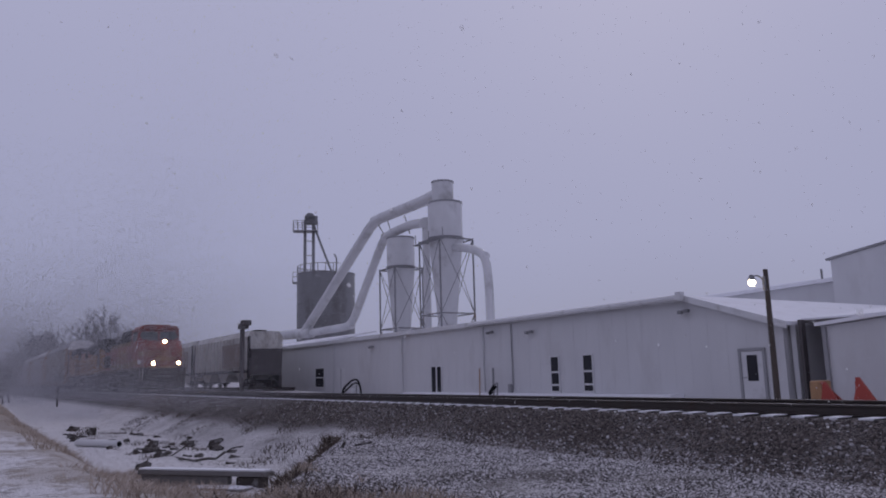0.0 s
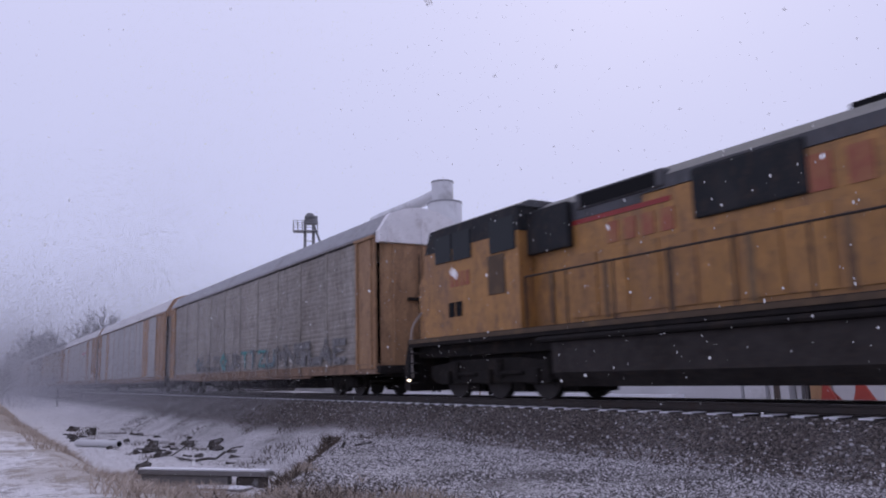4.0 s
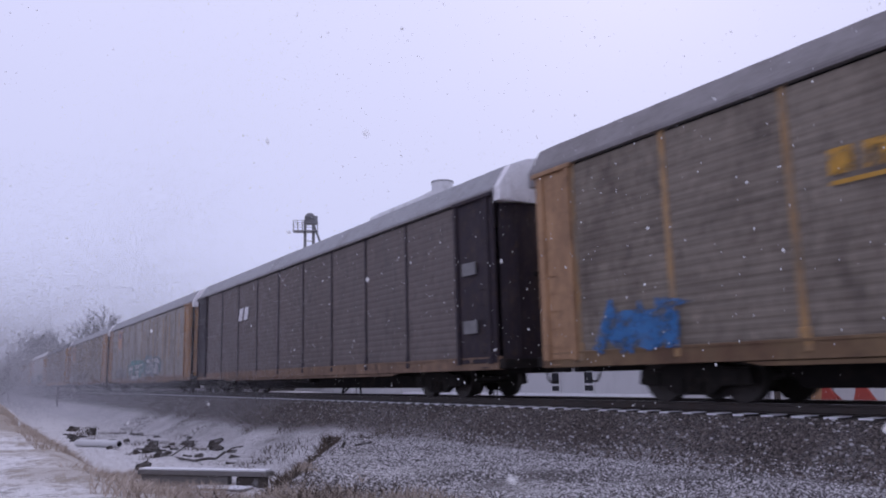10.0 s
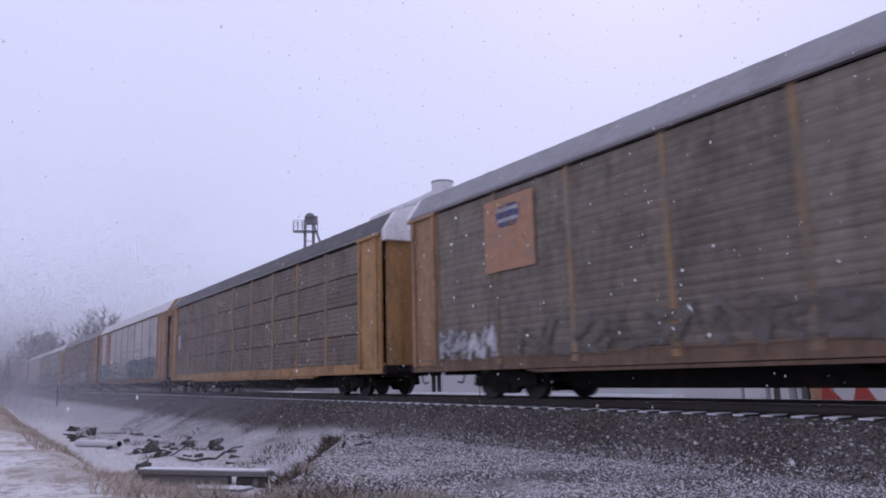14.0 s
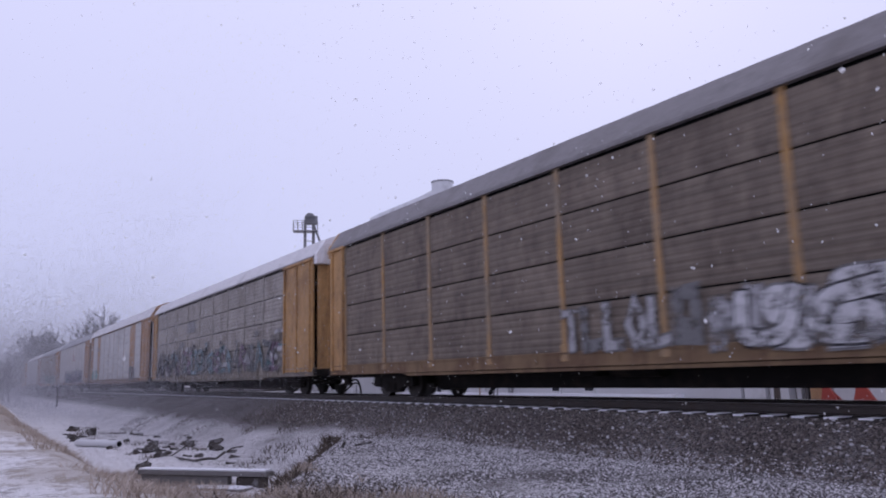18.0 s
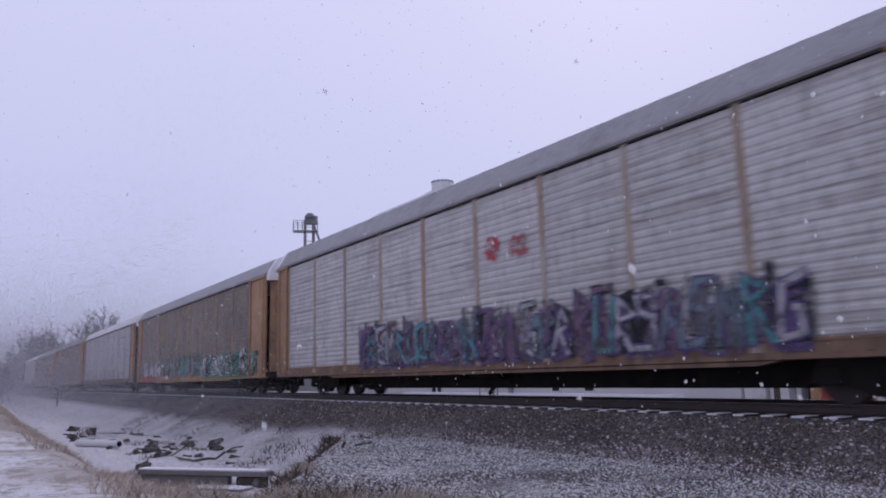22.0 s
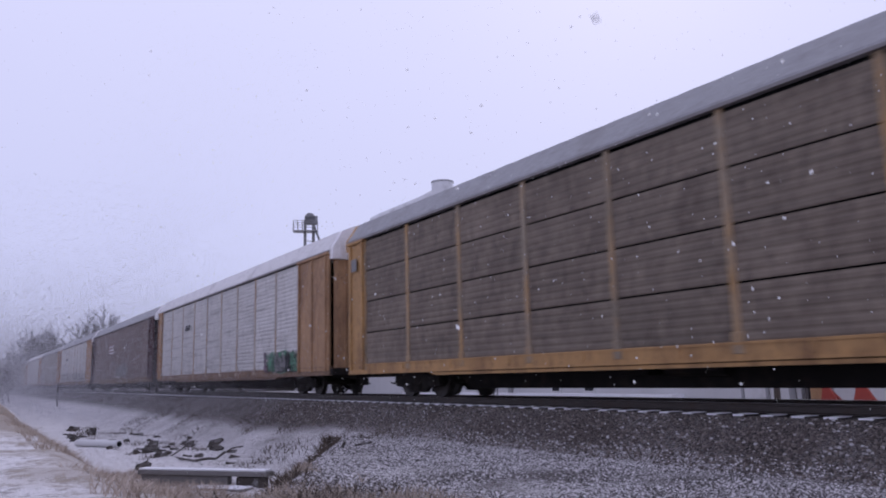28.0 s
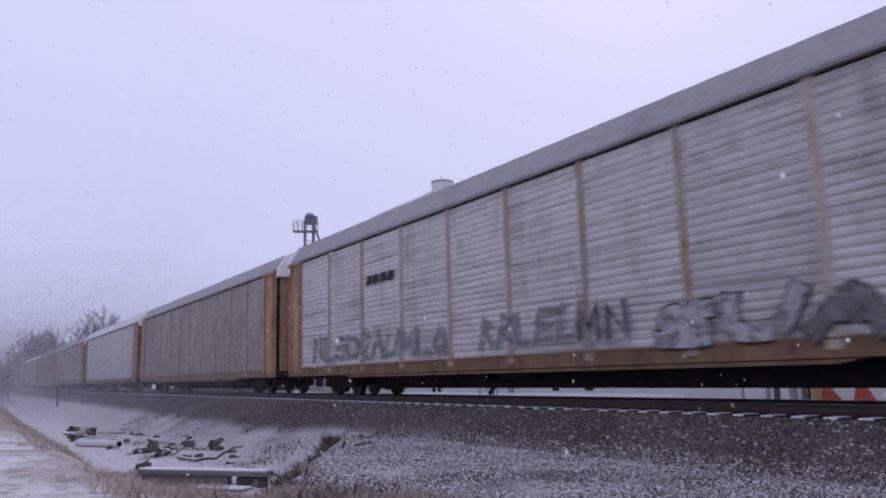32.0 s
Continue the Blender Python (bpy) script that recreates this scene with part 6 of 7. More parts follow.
    nose = part("nose", hull, M["orange"], loco, "broad sloping orange nose")
    for z, tall in ((2.80, 0.07), (2.66, 0.05), (2.52, 0.05), (1.95, 0.06)):
        line = B()
        ring = [(7.62 + (x + 0.015 - 7.62) * (1 - 0.07 * (z - 1.7) / 1.35) + 0.006, y * 1.005) for x, y in side_cut[1:6]]
        for a, c in zip(ring, ring[1:]):
            line.faces.new([line.verts.new(p) for p in ((*a, z), (*c, z), (*c, z + tall), (*a, z + tall))])
        part("nose_line", line, M["gold_dim"], nose, "thin gold line round the nose")
    part("nose_stripe", box(B(), 7.75, 9.2, -1.475, -1.34, 2.55, 2.86), M["gold"], nose, "gold side stripe")
    for z in (2.62, 2.70, 2.78):
        part("band_line", box(B(), 7.75, 9.18, -1.482, -1.477, z, z + 0.025), M["dark_green"], nose)
    part("emblem", prism(B(), [(-0.55, 2.12), (0.55, 2.12), (0.75, 2.3), (0.55, 2.46), (-0.55, 2.46), (-0.75, 2.3)], 9.84, 9.90), M["gold_dim"], nose, "plain soiled emblem shape")
    part("nose_door", box(B(), 9.55, 9.87, 0.45, 0.95, 1.75, 3.0, 0.01), M["orange"], nose)
    part("number_board", box(B(), 8.0, 8.6, -1.52, -1.40, 1.97, 2.26, 0.02), M["white_paint"], nose, "pale blank number board")
    part("anticlimber", prism(B(), [(9.2, -1.3), (9.85, -1.0), (10.08, 0.0), (9.85, 1.0), (9.2, 1.3)], 1.64, 1.80, "z"), M["gold_dim"], nose, "soiled gold front ledge")
    housing = part("headlight_housing", box(B(), 8.9, 9.52, -0.22, 0.22, 3.10, 3.70, 0.04), M["orange"], nose, "headlight housing on the nose")
    for z in (3.26, 3.53):
        lit_lens(housing, 9.522, 0, z, 0.11)
    for y in (-0.86, 0.86):
        ditch = part("ditch_light", rod(B(), (9.9, y, 1.97), (10.15, y, 1.97), 0.16, 14), M["black"], loco, "lit ditch light")
        part("bracket", box(B(), 9.85, 10.05, y - 0.05, y + 0.05, 1.74, 1.9), M["under"], ditch)
        lit_lens(ditch, 10.152, y, 1.97, 0.115)
    pilot = part("pilot", prism(B(), [(9.85, 0.62), (10.1, 0.62), (10.06, 1.62), (9.85, 1.62)], -1.4, 1.4, "y"), M["under_pale"], loco, "dark end platform sheet")
    part("plough", prism(B(), [(9.8, -1.45), (10.25, -0.95), (10.55, 0.0), (10.25, 0.95), (9.8, 1.45)], 0.14, 0.78, "z"), M["tank"], loco, "soiled dark snow plough")
    part("uncoupling_bar", tube(B(), bend([(10.16, -1.35, 1.05), (10.2, -0.4, 1.0), (10.2, 0.4, 1.0), (10.16, 1.35, 1.05)], 0.1), 0.018, 6), M["handrail"], pilot)
    for y in (-1.1, -0.2, 0.25, 1.1):
        part("pilot_post", box(B(), 10.1, 10.16, y - 0.04, y + 0.04, 0.8, 1.6), M["tank"], pilot)
    part("drawbar_box", box(B(), 10.0, 10.3, -0.34, 0.34, 0.55, 1.05, 0.03), M["tank"], pilot)
    for y in (-0.62, -0.5, -0.38, 0.38, 0.5, 0.62):
        part("hose", tube(B(), bend([(10.12, y, 1.15), (10.32, y, 0.95), (10.3, y * 1.1, 0.6)], 0.15), 0.025, 6), M["black"], pilot)
    for sgn in (-1, 1):
        for k in range(4):
            part("step", box(B(), 9.3, 9.8, sgn * 1.5 - 0.12, sgn * 1.5 + 0.12, 0.42 + k * 0.3, 0.45 + k * 0.3), M["step_edge"], loco, "worn pale step edge")
        part("step_well", box(B(), 9.2, 9.85, sgn * 1.18 - 0.16, sgn * 1.18 + 0.16, 0.4, 1.66), M["under"], loco)
        part("grab_rail", tube(B(), bend([(8.98, sgn * 1.52, 0.75), (8.98, sgn * 1.52, 1.75), (9.5, sgn * 1.3, 2.7)], 0.25), 0.022, 6), M["grab"], loco)
        part("grab_rail", tube(B(), bend([(9.86, sgn * 1.5, 0.75), (9.88, sgn * 1.48, 1.75), (9.85, sgn * 1.1, 2.75)], 0.25), 0.022, 6), M["grab"], loco)
        part("grab_rail", rod(B(), (9.98, sgn * 0.35, 1.85), (9.85, sgn * 0.35, 2.85), 0.018, 6), M["handrail"], loco)
    handrail(loco, -10.2, 4.9, -1.46, 1.70, 2.82, 11, M["handrail"])
    part("fuel_tank", box(B(), -3.4, 3.6, -1.45, 1.45, 0.28, 1.25, 0.12), M["tank"], loco, "soiled grey fuel tank")
    for z in (1.0, 0.62):
        part("air_reservoir", rod(B(), (-2.9, -1.52, z), (0.6, -1.52, z), 0.17, 12), M["tank"], loco, "", True)
    part("grey_locker", box(B(), -5.2, -4.4, -1.52, -1.3, 0.75, 1.3, 0.02), M["tank"], loco, "grey equipment locker")
    part("battery_box", box(B(), 0.9, 3.4, -1.5, -1.44, 0.4, 1.2, 0.01), M["tank"], loco)
    for x in (-6.9, 6.3):
        loco_truck(loco, x)
    for s, reach in ((-1, 10.3), (1, 10.1)):
        part("coupler", box(box(B(), s * reach, s * (reach + 0.65), -0.1, 0.1, 0.64, 0.88, 0.03), s * (reach + 0.45), s * (reach + 0.75), -0.17, 0.17, 0.6, 0.9, 0.05), M["under"], loco)
    part("rear_pilot", box(B(), -10.55, -10.4, -1.4, 1.4, 0.3, 1.42), M["under"], loco)
    return loco


def second_locomotive():
    """Yellow and grey six-axle locomotive running long hood first: its cab is at the rear (-x)."""
    loco = thing("trailing_locomotive", (0, TRACK_Y, 0), "yellow diesel locomotive with dark grey roof, running backwards", "locomotive")
    part("frame", box(box(B(), -10.4, 10.4, -1.52, 1.52, 1.40, 1.62, 0.02), -10.3, 10.3, -1.2, 1.2, 1.10, 1.40), M["under"], loco, "dark frame with walkways")
    part("hood", box(B(), -5.2, 9.75, -1.05, 1.05, 1.62, 4.05, 0.04), M["loco_yellow"], loco, "dirty yellow long hood")
    part("hood_top", prism(B(), [(-1.06, 4.05), (-1.06, 4.3), (-0.7, 4.56), (0.7, 4.56), (1.06, 4.3), (1.06, 4.05)], -5.2, 9.70), M["loco_grey"], loco, "dark grey hood top")
    part("radiator", prism(B(), [(-1.06, 3.5), (-1.36, 3.62), (-1.36, 4.35), (-1.0, 4.70), (1.0, 4.70), (1.36, 4.35), (1.36, 3.62), (1.06, 3.5)], 4.6, 9.55), M["loco_grey"], loco, "dark flared radiator section")
    part("radiator_grille", box(B(), 4.75, 9.3, -1.39, -1.365, 3.68, 4.3), M["black"], loco, "black radiator grille")
    part("intake_screen", box(B(), 8.25, 9.45, -1.10, -1.055, 2.35, 3.6, 0.01), M["dark_green"], loco, "dark intake screen")
    for x in (5.6, 7.0, 8.4):
        part("roof_fan", rod(B(), (x, 0, 4.70), (x, 0, 4.84), 0.55, 16), M["black"], loco)
    part("roof_loop", tube(B(), bend([(8.0, -0.7, 4.7), (8.1, -0.7, 4.95), (9.4, -0.7, 4.95), (9.5, -0.7, 4.6)], 0.15), 0.025, 6), M["grab"], loco)
    part("brake_blister", box(B(), -3.6, -1.1, -1.11, 1.11, 4.08, 4.46, 0.06), M["loco_grey"], loco, "dynamic brake blister")
    part("brake_grille", box(B(), -3.4, -1.3, -1.128, -1.112, 4.12, 4.4), M["black"], loco)
    part("equipment_panel", box(B(), -0.45, 1.8, -1.11, -1.055, 3.3, 4.24, 0.04), M["dark_green"], loco, "dark inset intake panel")
    part("electrical_screen", box(B(), -5.19, -3.75, -1.22, -1.055, 3.32, 4.34, 0.03), M["dark_green"], loco, "dark screen behind the cab")
    part("exhaust", box(B(), 2.2, 3.3, -0.4, 0.4, 4.55, 4.78, 0.04), M["black"], loco)
    for x in np.arange(-3.9, 8.0, 0.86):
        part("hood_door", box(B(), x + 0.03, x + 0.81, -1.078, -1.055, 1.75, 3.12, 0.008), M["loco_yellow"], loco)
    part("red_line", box(B(), -5.15, -1.0, -1.068, -1.052, 3.78, 3.88), M["loco_red"], loco, "faded red line under the grey")
    part("side_shade", box(B(), -5.1, -1.7, -1.064, -1.051, 3.89, 4.05), M["loco_grey"], loco)
    for x in np.arange(-4.6, 9.0, 1.72):
        part("rust_streak", box(B(), x, x + 0.13, -1.083, -1.079, 1.7, 2.9), M["frame_rust"], loco, "rusty streak down a door edge")
    part("walkway_line", box(B(), -10.3, 10.3, -1.545, -1.525, 1.5, 1.6), M["sill_grime"], loco)
    for x0, x1, z0, z1, n in ((-2.7, -0.75, 3.22, 3.66, 4), (1.8, 4.4, 3.3, 3.9, 4)):
        for k in range(n):
            a = x0 + (x1 - x0) * k / n
            part("lettering", box(B(), a, a + (x1 - x0) / n * 0.6, -1.072, -1.052, z0, z1), M["faded_red"], loco, "faded red lettering bar")
    part("end_panel", box(B(), 9.73, 9.80, -0.95, 0.95, 1.7, 3.85, 0.01), M["loco_yellow"], loco)
    for z in (3.3, 3.05, 2.8):
        part("end_step", box(B(), 9.80, 9.9, -0.5, 0.1, z, z + 0.04), M["dark_green"], loco)
    part("number_strip", box(B(), 9.80, 9.84, -0.8, 0.8, 3.95, 4.2), M["loco_grey"], loco)
    # cab at the rear, short nose beyond it
    cab = part("cab", prism(B(), [(-9.5, 1.62), (-5.2, 1.62), (-5.2, 4.45), (-9.1, 4.5), (-9.5, 3.7)], -1.46, 1.46, "y"), M["loco_yellow"], loco, "yellow cab")
    part("cab_upper", prism(B(), [(-9.42, 3.92), (-5.18, 3.92), (-5.18, 4.52), (-9.12, 4.52)], -1.475, 1.475, "y"), M["dark_green"], cab, "near-black upper cab")
    part("cab_roof", prism(B(), [(-1.47, 4.5), (-1.1, 4.68), (1.1, 4.68), (1.47, 4.5)], -9.15, -5.15), M["loco_grey"], cab)
    for x0, x1, low in ((-8.85, -8.05, 3.58), (-7.97, -7.15, 3.56), (-6.3, -5.3, 3.5)):
        part("side_window", box(B(), x0, x1, -1.50, -1.462, low, 4.3), M["cab_glass"], cab, "dark cab window")
    part("cab_door", box(B(), -6.42, -5.75, -1.485, -1.462, 2.5, 3.46, 0.01), M["sill_grime"], cab, "rust-brown cab door")
    part("windscreen", prism(B(), [(-9.48, 3.8), (-9.2, 4.38), (-9.23, 4.40), (-9.51, 3.82)], -1.1, 1.1, "y"), M["cab_glass"], cab)
    bm = B()
    for k in range(4):
        box(bm, -8.15 + k * 0.24, -7.98 + k * 0.24, -1.472, -1.462, 2.88, 3.26)
    part("number_bars", bm, M["faded_red"], cab, "blank red number bars")
    for x in (-8.25, -7.9):
        part("louvre", box(B(), x, x + 0.28, -1.475, -1.462, 2.1, 2.48), M["black"], cab)
    nose = part("nose", prism(B(), [(-10.3, 1.62), (-9.5, 1.62), (-9.5, 3.62), (-10.0, 3.5), (-10.3, 3.2)], -1.15, 1.15, "y"), M["loco_yellow"], loco, "short yellow nose")
    part("nose_panel", box(B(), -10.03, -9.4, -1.17, -1.152, 2.0, 3.0), M["loco_yellow"], nose)
    marker = part("marker_light", rod(B(), (-10.45, -0.9, 1.0), (-10.6, -0.9, 1.0), 0.12, 12), M["black"], loco, "lit rear marker light")
    lit_lens(marker, -10.602, -0.9, 1.0, 0.09, -1, M["marker"])
    for x in (-10.1, 10.2):
        step_lamp = part("step_light", box(box(B(), x - 0.07, x + 0.07, -1.66, -1.635, 0.43, 0.55), x - 0.02, x + 0.02, -1.66, -1.6, 0.5, 0.95), M["black"], loco)
        part("lens", box(B(), x - 0.04, x + 0.04, -1.676, -1.661, 0.455, 0.525), M["marker"], step_lamp)
    handrail(loco, -5.0, 8.9, -1.46, 1.62, 2.78, 11, M["handrail"])
    for s in (-1, 1):
        for e in (-1, 1):
            for k in range(4):
                part("step", box(B(), e * 9.7, e * 10.25, s * 1.5 - 0.13, s * 1.5 + 0.13, 0.4 + k * 0.27, 0.44 + k * 0.27), M["under_pale"], loco)
            part("grab_rail", tube(B(), bend([(e * 10.35, s * 1.4, 0.55), (e * 10.4, s * 1.4, 2.0), (e * 10.1, s * 1.0, 2.6)], 0.3), 0.03, 6), M["grab"], loco)
    part("fuel_tank", prism(B(), [(-1.15, 0.3), (-1.45, 0.6), (-1.45, 1.25), (1.45, 1.25), (1.45, 0.6), (1.15, 0.3)], -4.2, 3.9), M["tank"], loco, "long grey fuel tank")
    part("tank_pipe", rod(B(), (-4.6, -1.5, 1.32), (4.2, -1.5, 1.32), 0.07, 8), M["under"], loco)
    for x in (-7.0, 7.0):
        loco_truck(loco, x)
    for s in (-1, 1):
        part("coupler", box(box(B(), s * 10.3, s * 11.0, -0.1, 0.1, 0.64, 0.88, 0.03), s * 10.8, s * 11.25, -0.17, 0.17, 0.6, 0.9, 0.05), M["under"], loco)
        snow_fringe(loco, s * 10.4, M["under"])
    return loco


def hopper_car(x):
    """A covered hopper standing on the siding."""
    car = thing("covered_hopper", (x, SIDING_Y, 0), "grey covered hopper car standing on the siding", "freight car", "hopper cars")
    # the end faces away from the light; its shade is painted as dark siding
    part("end_wall", prism(B(), [(-1.42, 1.0), (-1.48, 3.2), (1.48, 3.2), (1.42, 1.0)], 8.1, 8.22), M["wall_dark"], car, "end wall with its shade painted in")
    part("rust_field", box(B(), 1.4, 7.2, -1.66, -1.625, 1.7, 3.7), M["hopper_rust"], car, "large browned field between the posts")
    part("body", prism(B(), [(-1.45, 1.4), (-1.52, 4.2), (-1.2, 4.66), (1.2, 4.66), (1.52, 4.2), (1.45, 1.4)], -8.1, 8.1), M["hopper_grey"], car, "grey ribbed hopper body")
    for k in range(17):
        x = -8.0 + k
        part("side_post", box(B(), x - 0.06, x + 0.06, -1.62, -1.47, 1.4, 4.2), M["hopper_grey"], car)
    part("side_sill", box(B(), -8.6, 8.6, -1.55, -1.4, 1.25, 1.5), M["under_pale"], car)
    for x in (-5.4, 0, 5.4):
        part("hopper_bay", prism(B(), [(x - 2.2, 1.5), (x + 2.2, 1.5), (x + 0.5, 0.45), (x - 0.5, 0.45)], -1.1, 1.1, "y"), M["hopper_grey"], car)
        part("hatch", box(B(), x - 1.6, x + 1.6, -0.5, 0.5, 4.66, 4.84, 0.05), M["under_pale"], car)
    part("running_board", box(B(), -8.3, 8.3, -0.9, -0.55, 4.68, 4.74), M["under_pale"], car)
    for x in (-8.5, 8.5):
        part("ladder", box(B(), x - 0.25, x + 0.25, -1.55, -1.48, 0.8, 4.2), M["under_pale"], car)
    t = len(WHEEL_FRONT)
    for x in (-6.5, 6.5):
        truck(car, x)
    del WHEEL_FRONT[t:], WHEEL_REAR[t:]
    return car


def build_train():
    """The cars in their order behind the locomotives. Returns [(object, offset of its centre behind the first gap)]."""
    cars = [(lead_locomotive(), 22.6 + 11.7), (second_locomotive(), 11.4)]
    made = []

    def add(*a, **k):
        made.append(autorack(len(made) + 1, *a, **k))
        return made[-1]
    wide = dict(bands=((-9.7, -8.0), (6.4, 8.5)), rear_w=1.4, front_w=2.5, top="frame_rust")
    c = add("side_grey", "frame_tan", "roof_grey", cap="white", post="side_grey", label="grey autorack car with tan ends and faint pale graffiti")
    graffiti(c, -7.5, 11.5, 1.1, 1.95, ["smoke", "dusk", "smoke", "teal", "smoke"], 3, 17, "smoke", style="block")
    c = add("side_silver", "frame_tan", "roof_white", "ripple", post="post_pale", cap="end", door="side_grey", label="silver rippled autorack car with brown bands and snowy roof", post_w=0.18, **wide)
    c = add("side_silver", "frame_tan", "roof_white", "ripple", post="post_pale", cap="end", door="side_grey", label="silver rippled autorack car with a red mark and brown bands", post_w=0.18, **wide)
    patch(c, 3.8, 6.7, 3.58, 3.98, "g_white", "pale field")
    mark(c, 3.9, 6.6, 3.62, 3.92, "g_crimson", 1, 9, 0.12, "plain red mark bars")
    patch(c, 3.8, 6.7, 3.46, 3.54, "g_ink", "dark underline", 0.062)
    c = add("side_brown", "frame_tan", "roof_brown", post="post_streaked", cap="roof", label="browned autorack car with tan ends, a blue patch and faded graffiti", sill="frame_rust")
    patch(c, -11.7, -9.8, 1.0, 1.75, "g_blue", "blue painted patch", rough=0.2)
    graffiti(c, -11.9, -9.6, 0.98, 1.95, ["blue"], 17, 3, "blue", 0.06, style="block")
    graffiti(c, -3.8, 0.4, 1.0, 1.7, ["dusk", "smoke"], 5, 6, "smoke", style="bubble")
    patch(c, 2.3, 5.4, 1.0, 2.0, "g_violet", "dull purple sprayed cloud", 0.045, rough=0.35, seed=22)
    patch(c, -3.7, -0.2, 1.0, 1.6, "g_smoke", "dull grey sprayed cloud", 0.045, rough=0.35, seed=23)
    patch(c, 0.1, 2.5, 1.05, 2.55, "g_pale", "faded pale sprayed cloud", 0.05, rough=0.3, seed=12)
    graffiti(c, 2.2, 7.5, 1.0, 1.8, ["smoke", "violet", "smoke"], 6, 6, "smoke", style="bubble")
    mark(c, -6.8, -5.2, 3.35, 3.75, "s_amber", 2, 3, 0, "faded yellow lettering bars")
    patch(c, -6.8, -5.2, 3.2, 3.27, "g_amber", "faded yellow line")
    c = add("side_dark", "frame_dark", "roof_grey", post="frame_dark", cap="white", label="dark grey autorack car with near-black ends and a white mark", sill="frame_tan", rear_w=1.8, front_w=1.7)
    mark(c, -6.4, -4.9, 3.3, 3.85, "white_paint", 2, 2, 0.18, "plain white mark shapes")
    for z in (1.6, 3.05):
        patch(c, 12.3, 12.9, z, z + 0.32, "g_smoke", "faded square stencil", 0.12)
    c = add("side_grey", "frame_tan", "roof_grey", post="post_faded", cap="white", label="warm grey autorack car with white and teal graffiti", post_w=0.16)
    patch(c, -9.5, -7.8, 3.3, 4.75, "g_peach", "faded orange emblem field")
    patch(c, -9.2, -8.1, 4.15, 4.6, "g_purple", "faded emblem shape", 0.06, rough=0.1)
    patch(c, -4.9, 1.5, 1.0, 2.3, "g_teal", "teal sprayed cloud", 0.05, rough=0.15)
    patch(c, 0.6, 6.5, 1.0, 2.5, "g_dusk", "dark teal sprayed cloud", 0.05, rough=0.2, seed=6)
    graffiti(c, -4.4, 0.9, 0.85, 2.05, ["white"], 8, 4, "ink", 0.06, style="block", forms=(13, 2, 1, 6))
    graffiti(c, 2.0, 6.1, 1.1, 2.35, ["white"], 19, 4, "ink", 0.06, style="block", forms=(10, 7, 13, 0))
    graffiti(c, -10.2, -5.4, 1.05, 1.8, ["smoke", "pale"], 9, 6, "smoke", style="block")
    for x in (1.3, 4.0, 6.85, 8.55, 11.0):
        patch(c, x, x + 0.17, 1.9, 4.85, "frame_yellow", "yellow rust-stained strip", 0.082, rough=0.02, seed=int(x) + 7)
    c = add("side_brown", "frame_tan", "roof_grey", post="post_streaked", cap="white", label="browned autorack car with tan ends and an orange emblem field", sill="frame_tan", front_w=2.0, rear_w=1.4)
    patch(c, -9.9, -8.0, 3.0, 4.75, "g_peach", "faded orange emblem field")
    shield = patch(c, -9.45, -8.45, 4.0, 4.6, "g_indigo", "blue emblem shape", 0.06, rough=0.08)
    for z in (4.15, 4.4):
        patch(c, -9.35, -8.55, z, z + 0.09, "g_pale", "", 0.066, "emblem_bar", parent=shield)
    graffiti(c, -12.2, -9.6, 1.0, 1.85, ["white", "pale"], 21, 4, "pale", style="bubble")
    graffiti(c, -8.8, 2.0, 1.0, 1.8, ["earth"], 22, 12, "earth")
    c = add("side_umber", "frame_yellow", "roof_dark", "slotted", post="post_streaked", cap="white", label="slotted brown autorack car with yellow ends and a black roof", post_w=0.14, front_w=1.5)
    patch(c, -11.9, -11.4, 2.5, 3.3, "g_pale", "white stencil")
    c = add("side_white", "frame_tan", "roof_white", "ripple", cap="end", label="white rippled autorack car with a red emblem and teal graffiti", post="frame_tan", post_w=0.2, bands=((-10.0, -7.7),), rear_w=1.4, front_w=2.5, top="frame_rust")
    emblem = patch(c, -9.5, -8.0, 3.25, 4.85, "g_crimson", "red rounded emblem", 0.06, rough=0.05)
    for z in (3.6, 4.0, 4.4):
        patch(c, -9.25, -8.25, z, z + 0.1, "g_pale", "", 0.066, "emblem_bar", parent=emblem)
    patch(c, -13.2, -7.6, 0.85, 2.35, "g_deep", "dark teal sprayed cloud", 0.05, rough=0.055, seed=8)
    graffiti(c, -13.1, -7.8, 0.9, 2.3, ["deep", "dusk", "teal"], 31, 5, "white", 0.06, style="bubble")
    graffiti(c, -7.5, 0.3, 1.0, 2.2, ["dusk", "ghost", "teal"], 32, 10, "dusk", 0.052)
    patch(c, -7.6, 0.5, 0.9, 1.6, "g_teal", "teal sprayed band", 0.05, rough=0.08)
    graffiti(c, -7.4, 0.2, 1.05, 2.4, ["white", "pale", "white"], 33, 6, "ink", 0.06, style="block")
    patch(c, 0.4, 11.2, 0.9, 2.4, "g_dusk", "dull teal sprayed band", 0.05, rough=0.1, seed=3)
    graffiti(c, 0.6, 11.0, 1.0, 2.4, ["smoke", "dusk", "pale", "teal"], 35, 10, "ink", 0.06)
    c = add("side_umber", "frame_rust", "roof_brown", "slotted", post="post_streaked", end_paint="frame_yellow", door="door_rusted", cap="end", label="brown slotted autorack car with rusty orange ends and faded graffiti", post_w=0.14, sill="frame_rust", front_w=1.6)
    graffiti(c, -1.6, 2.0, 1.0, 2.1, ["pale", "smoke"], 41, 6, "smoke", style="block")
    graffiti(c, 2.1, 7.2, 0.85, 2.15, ["white", "pale"], 43, 5, "smoke", style="bubble")
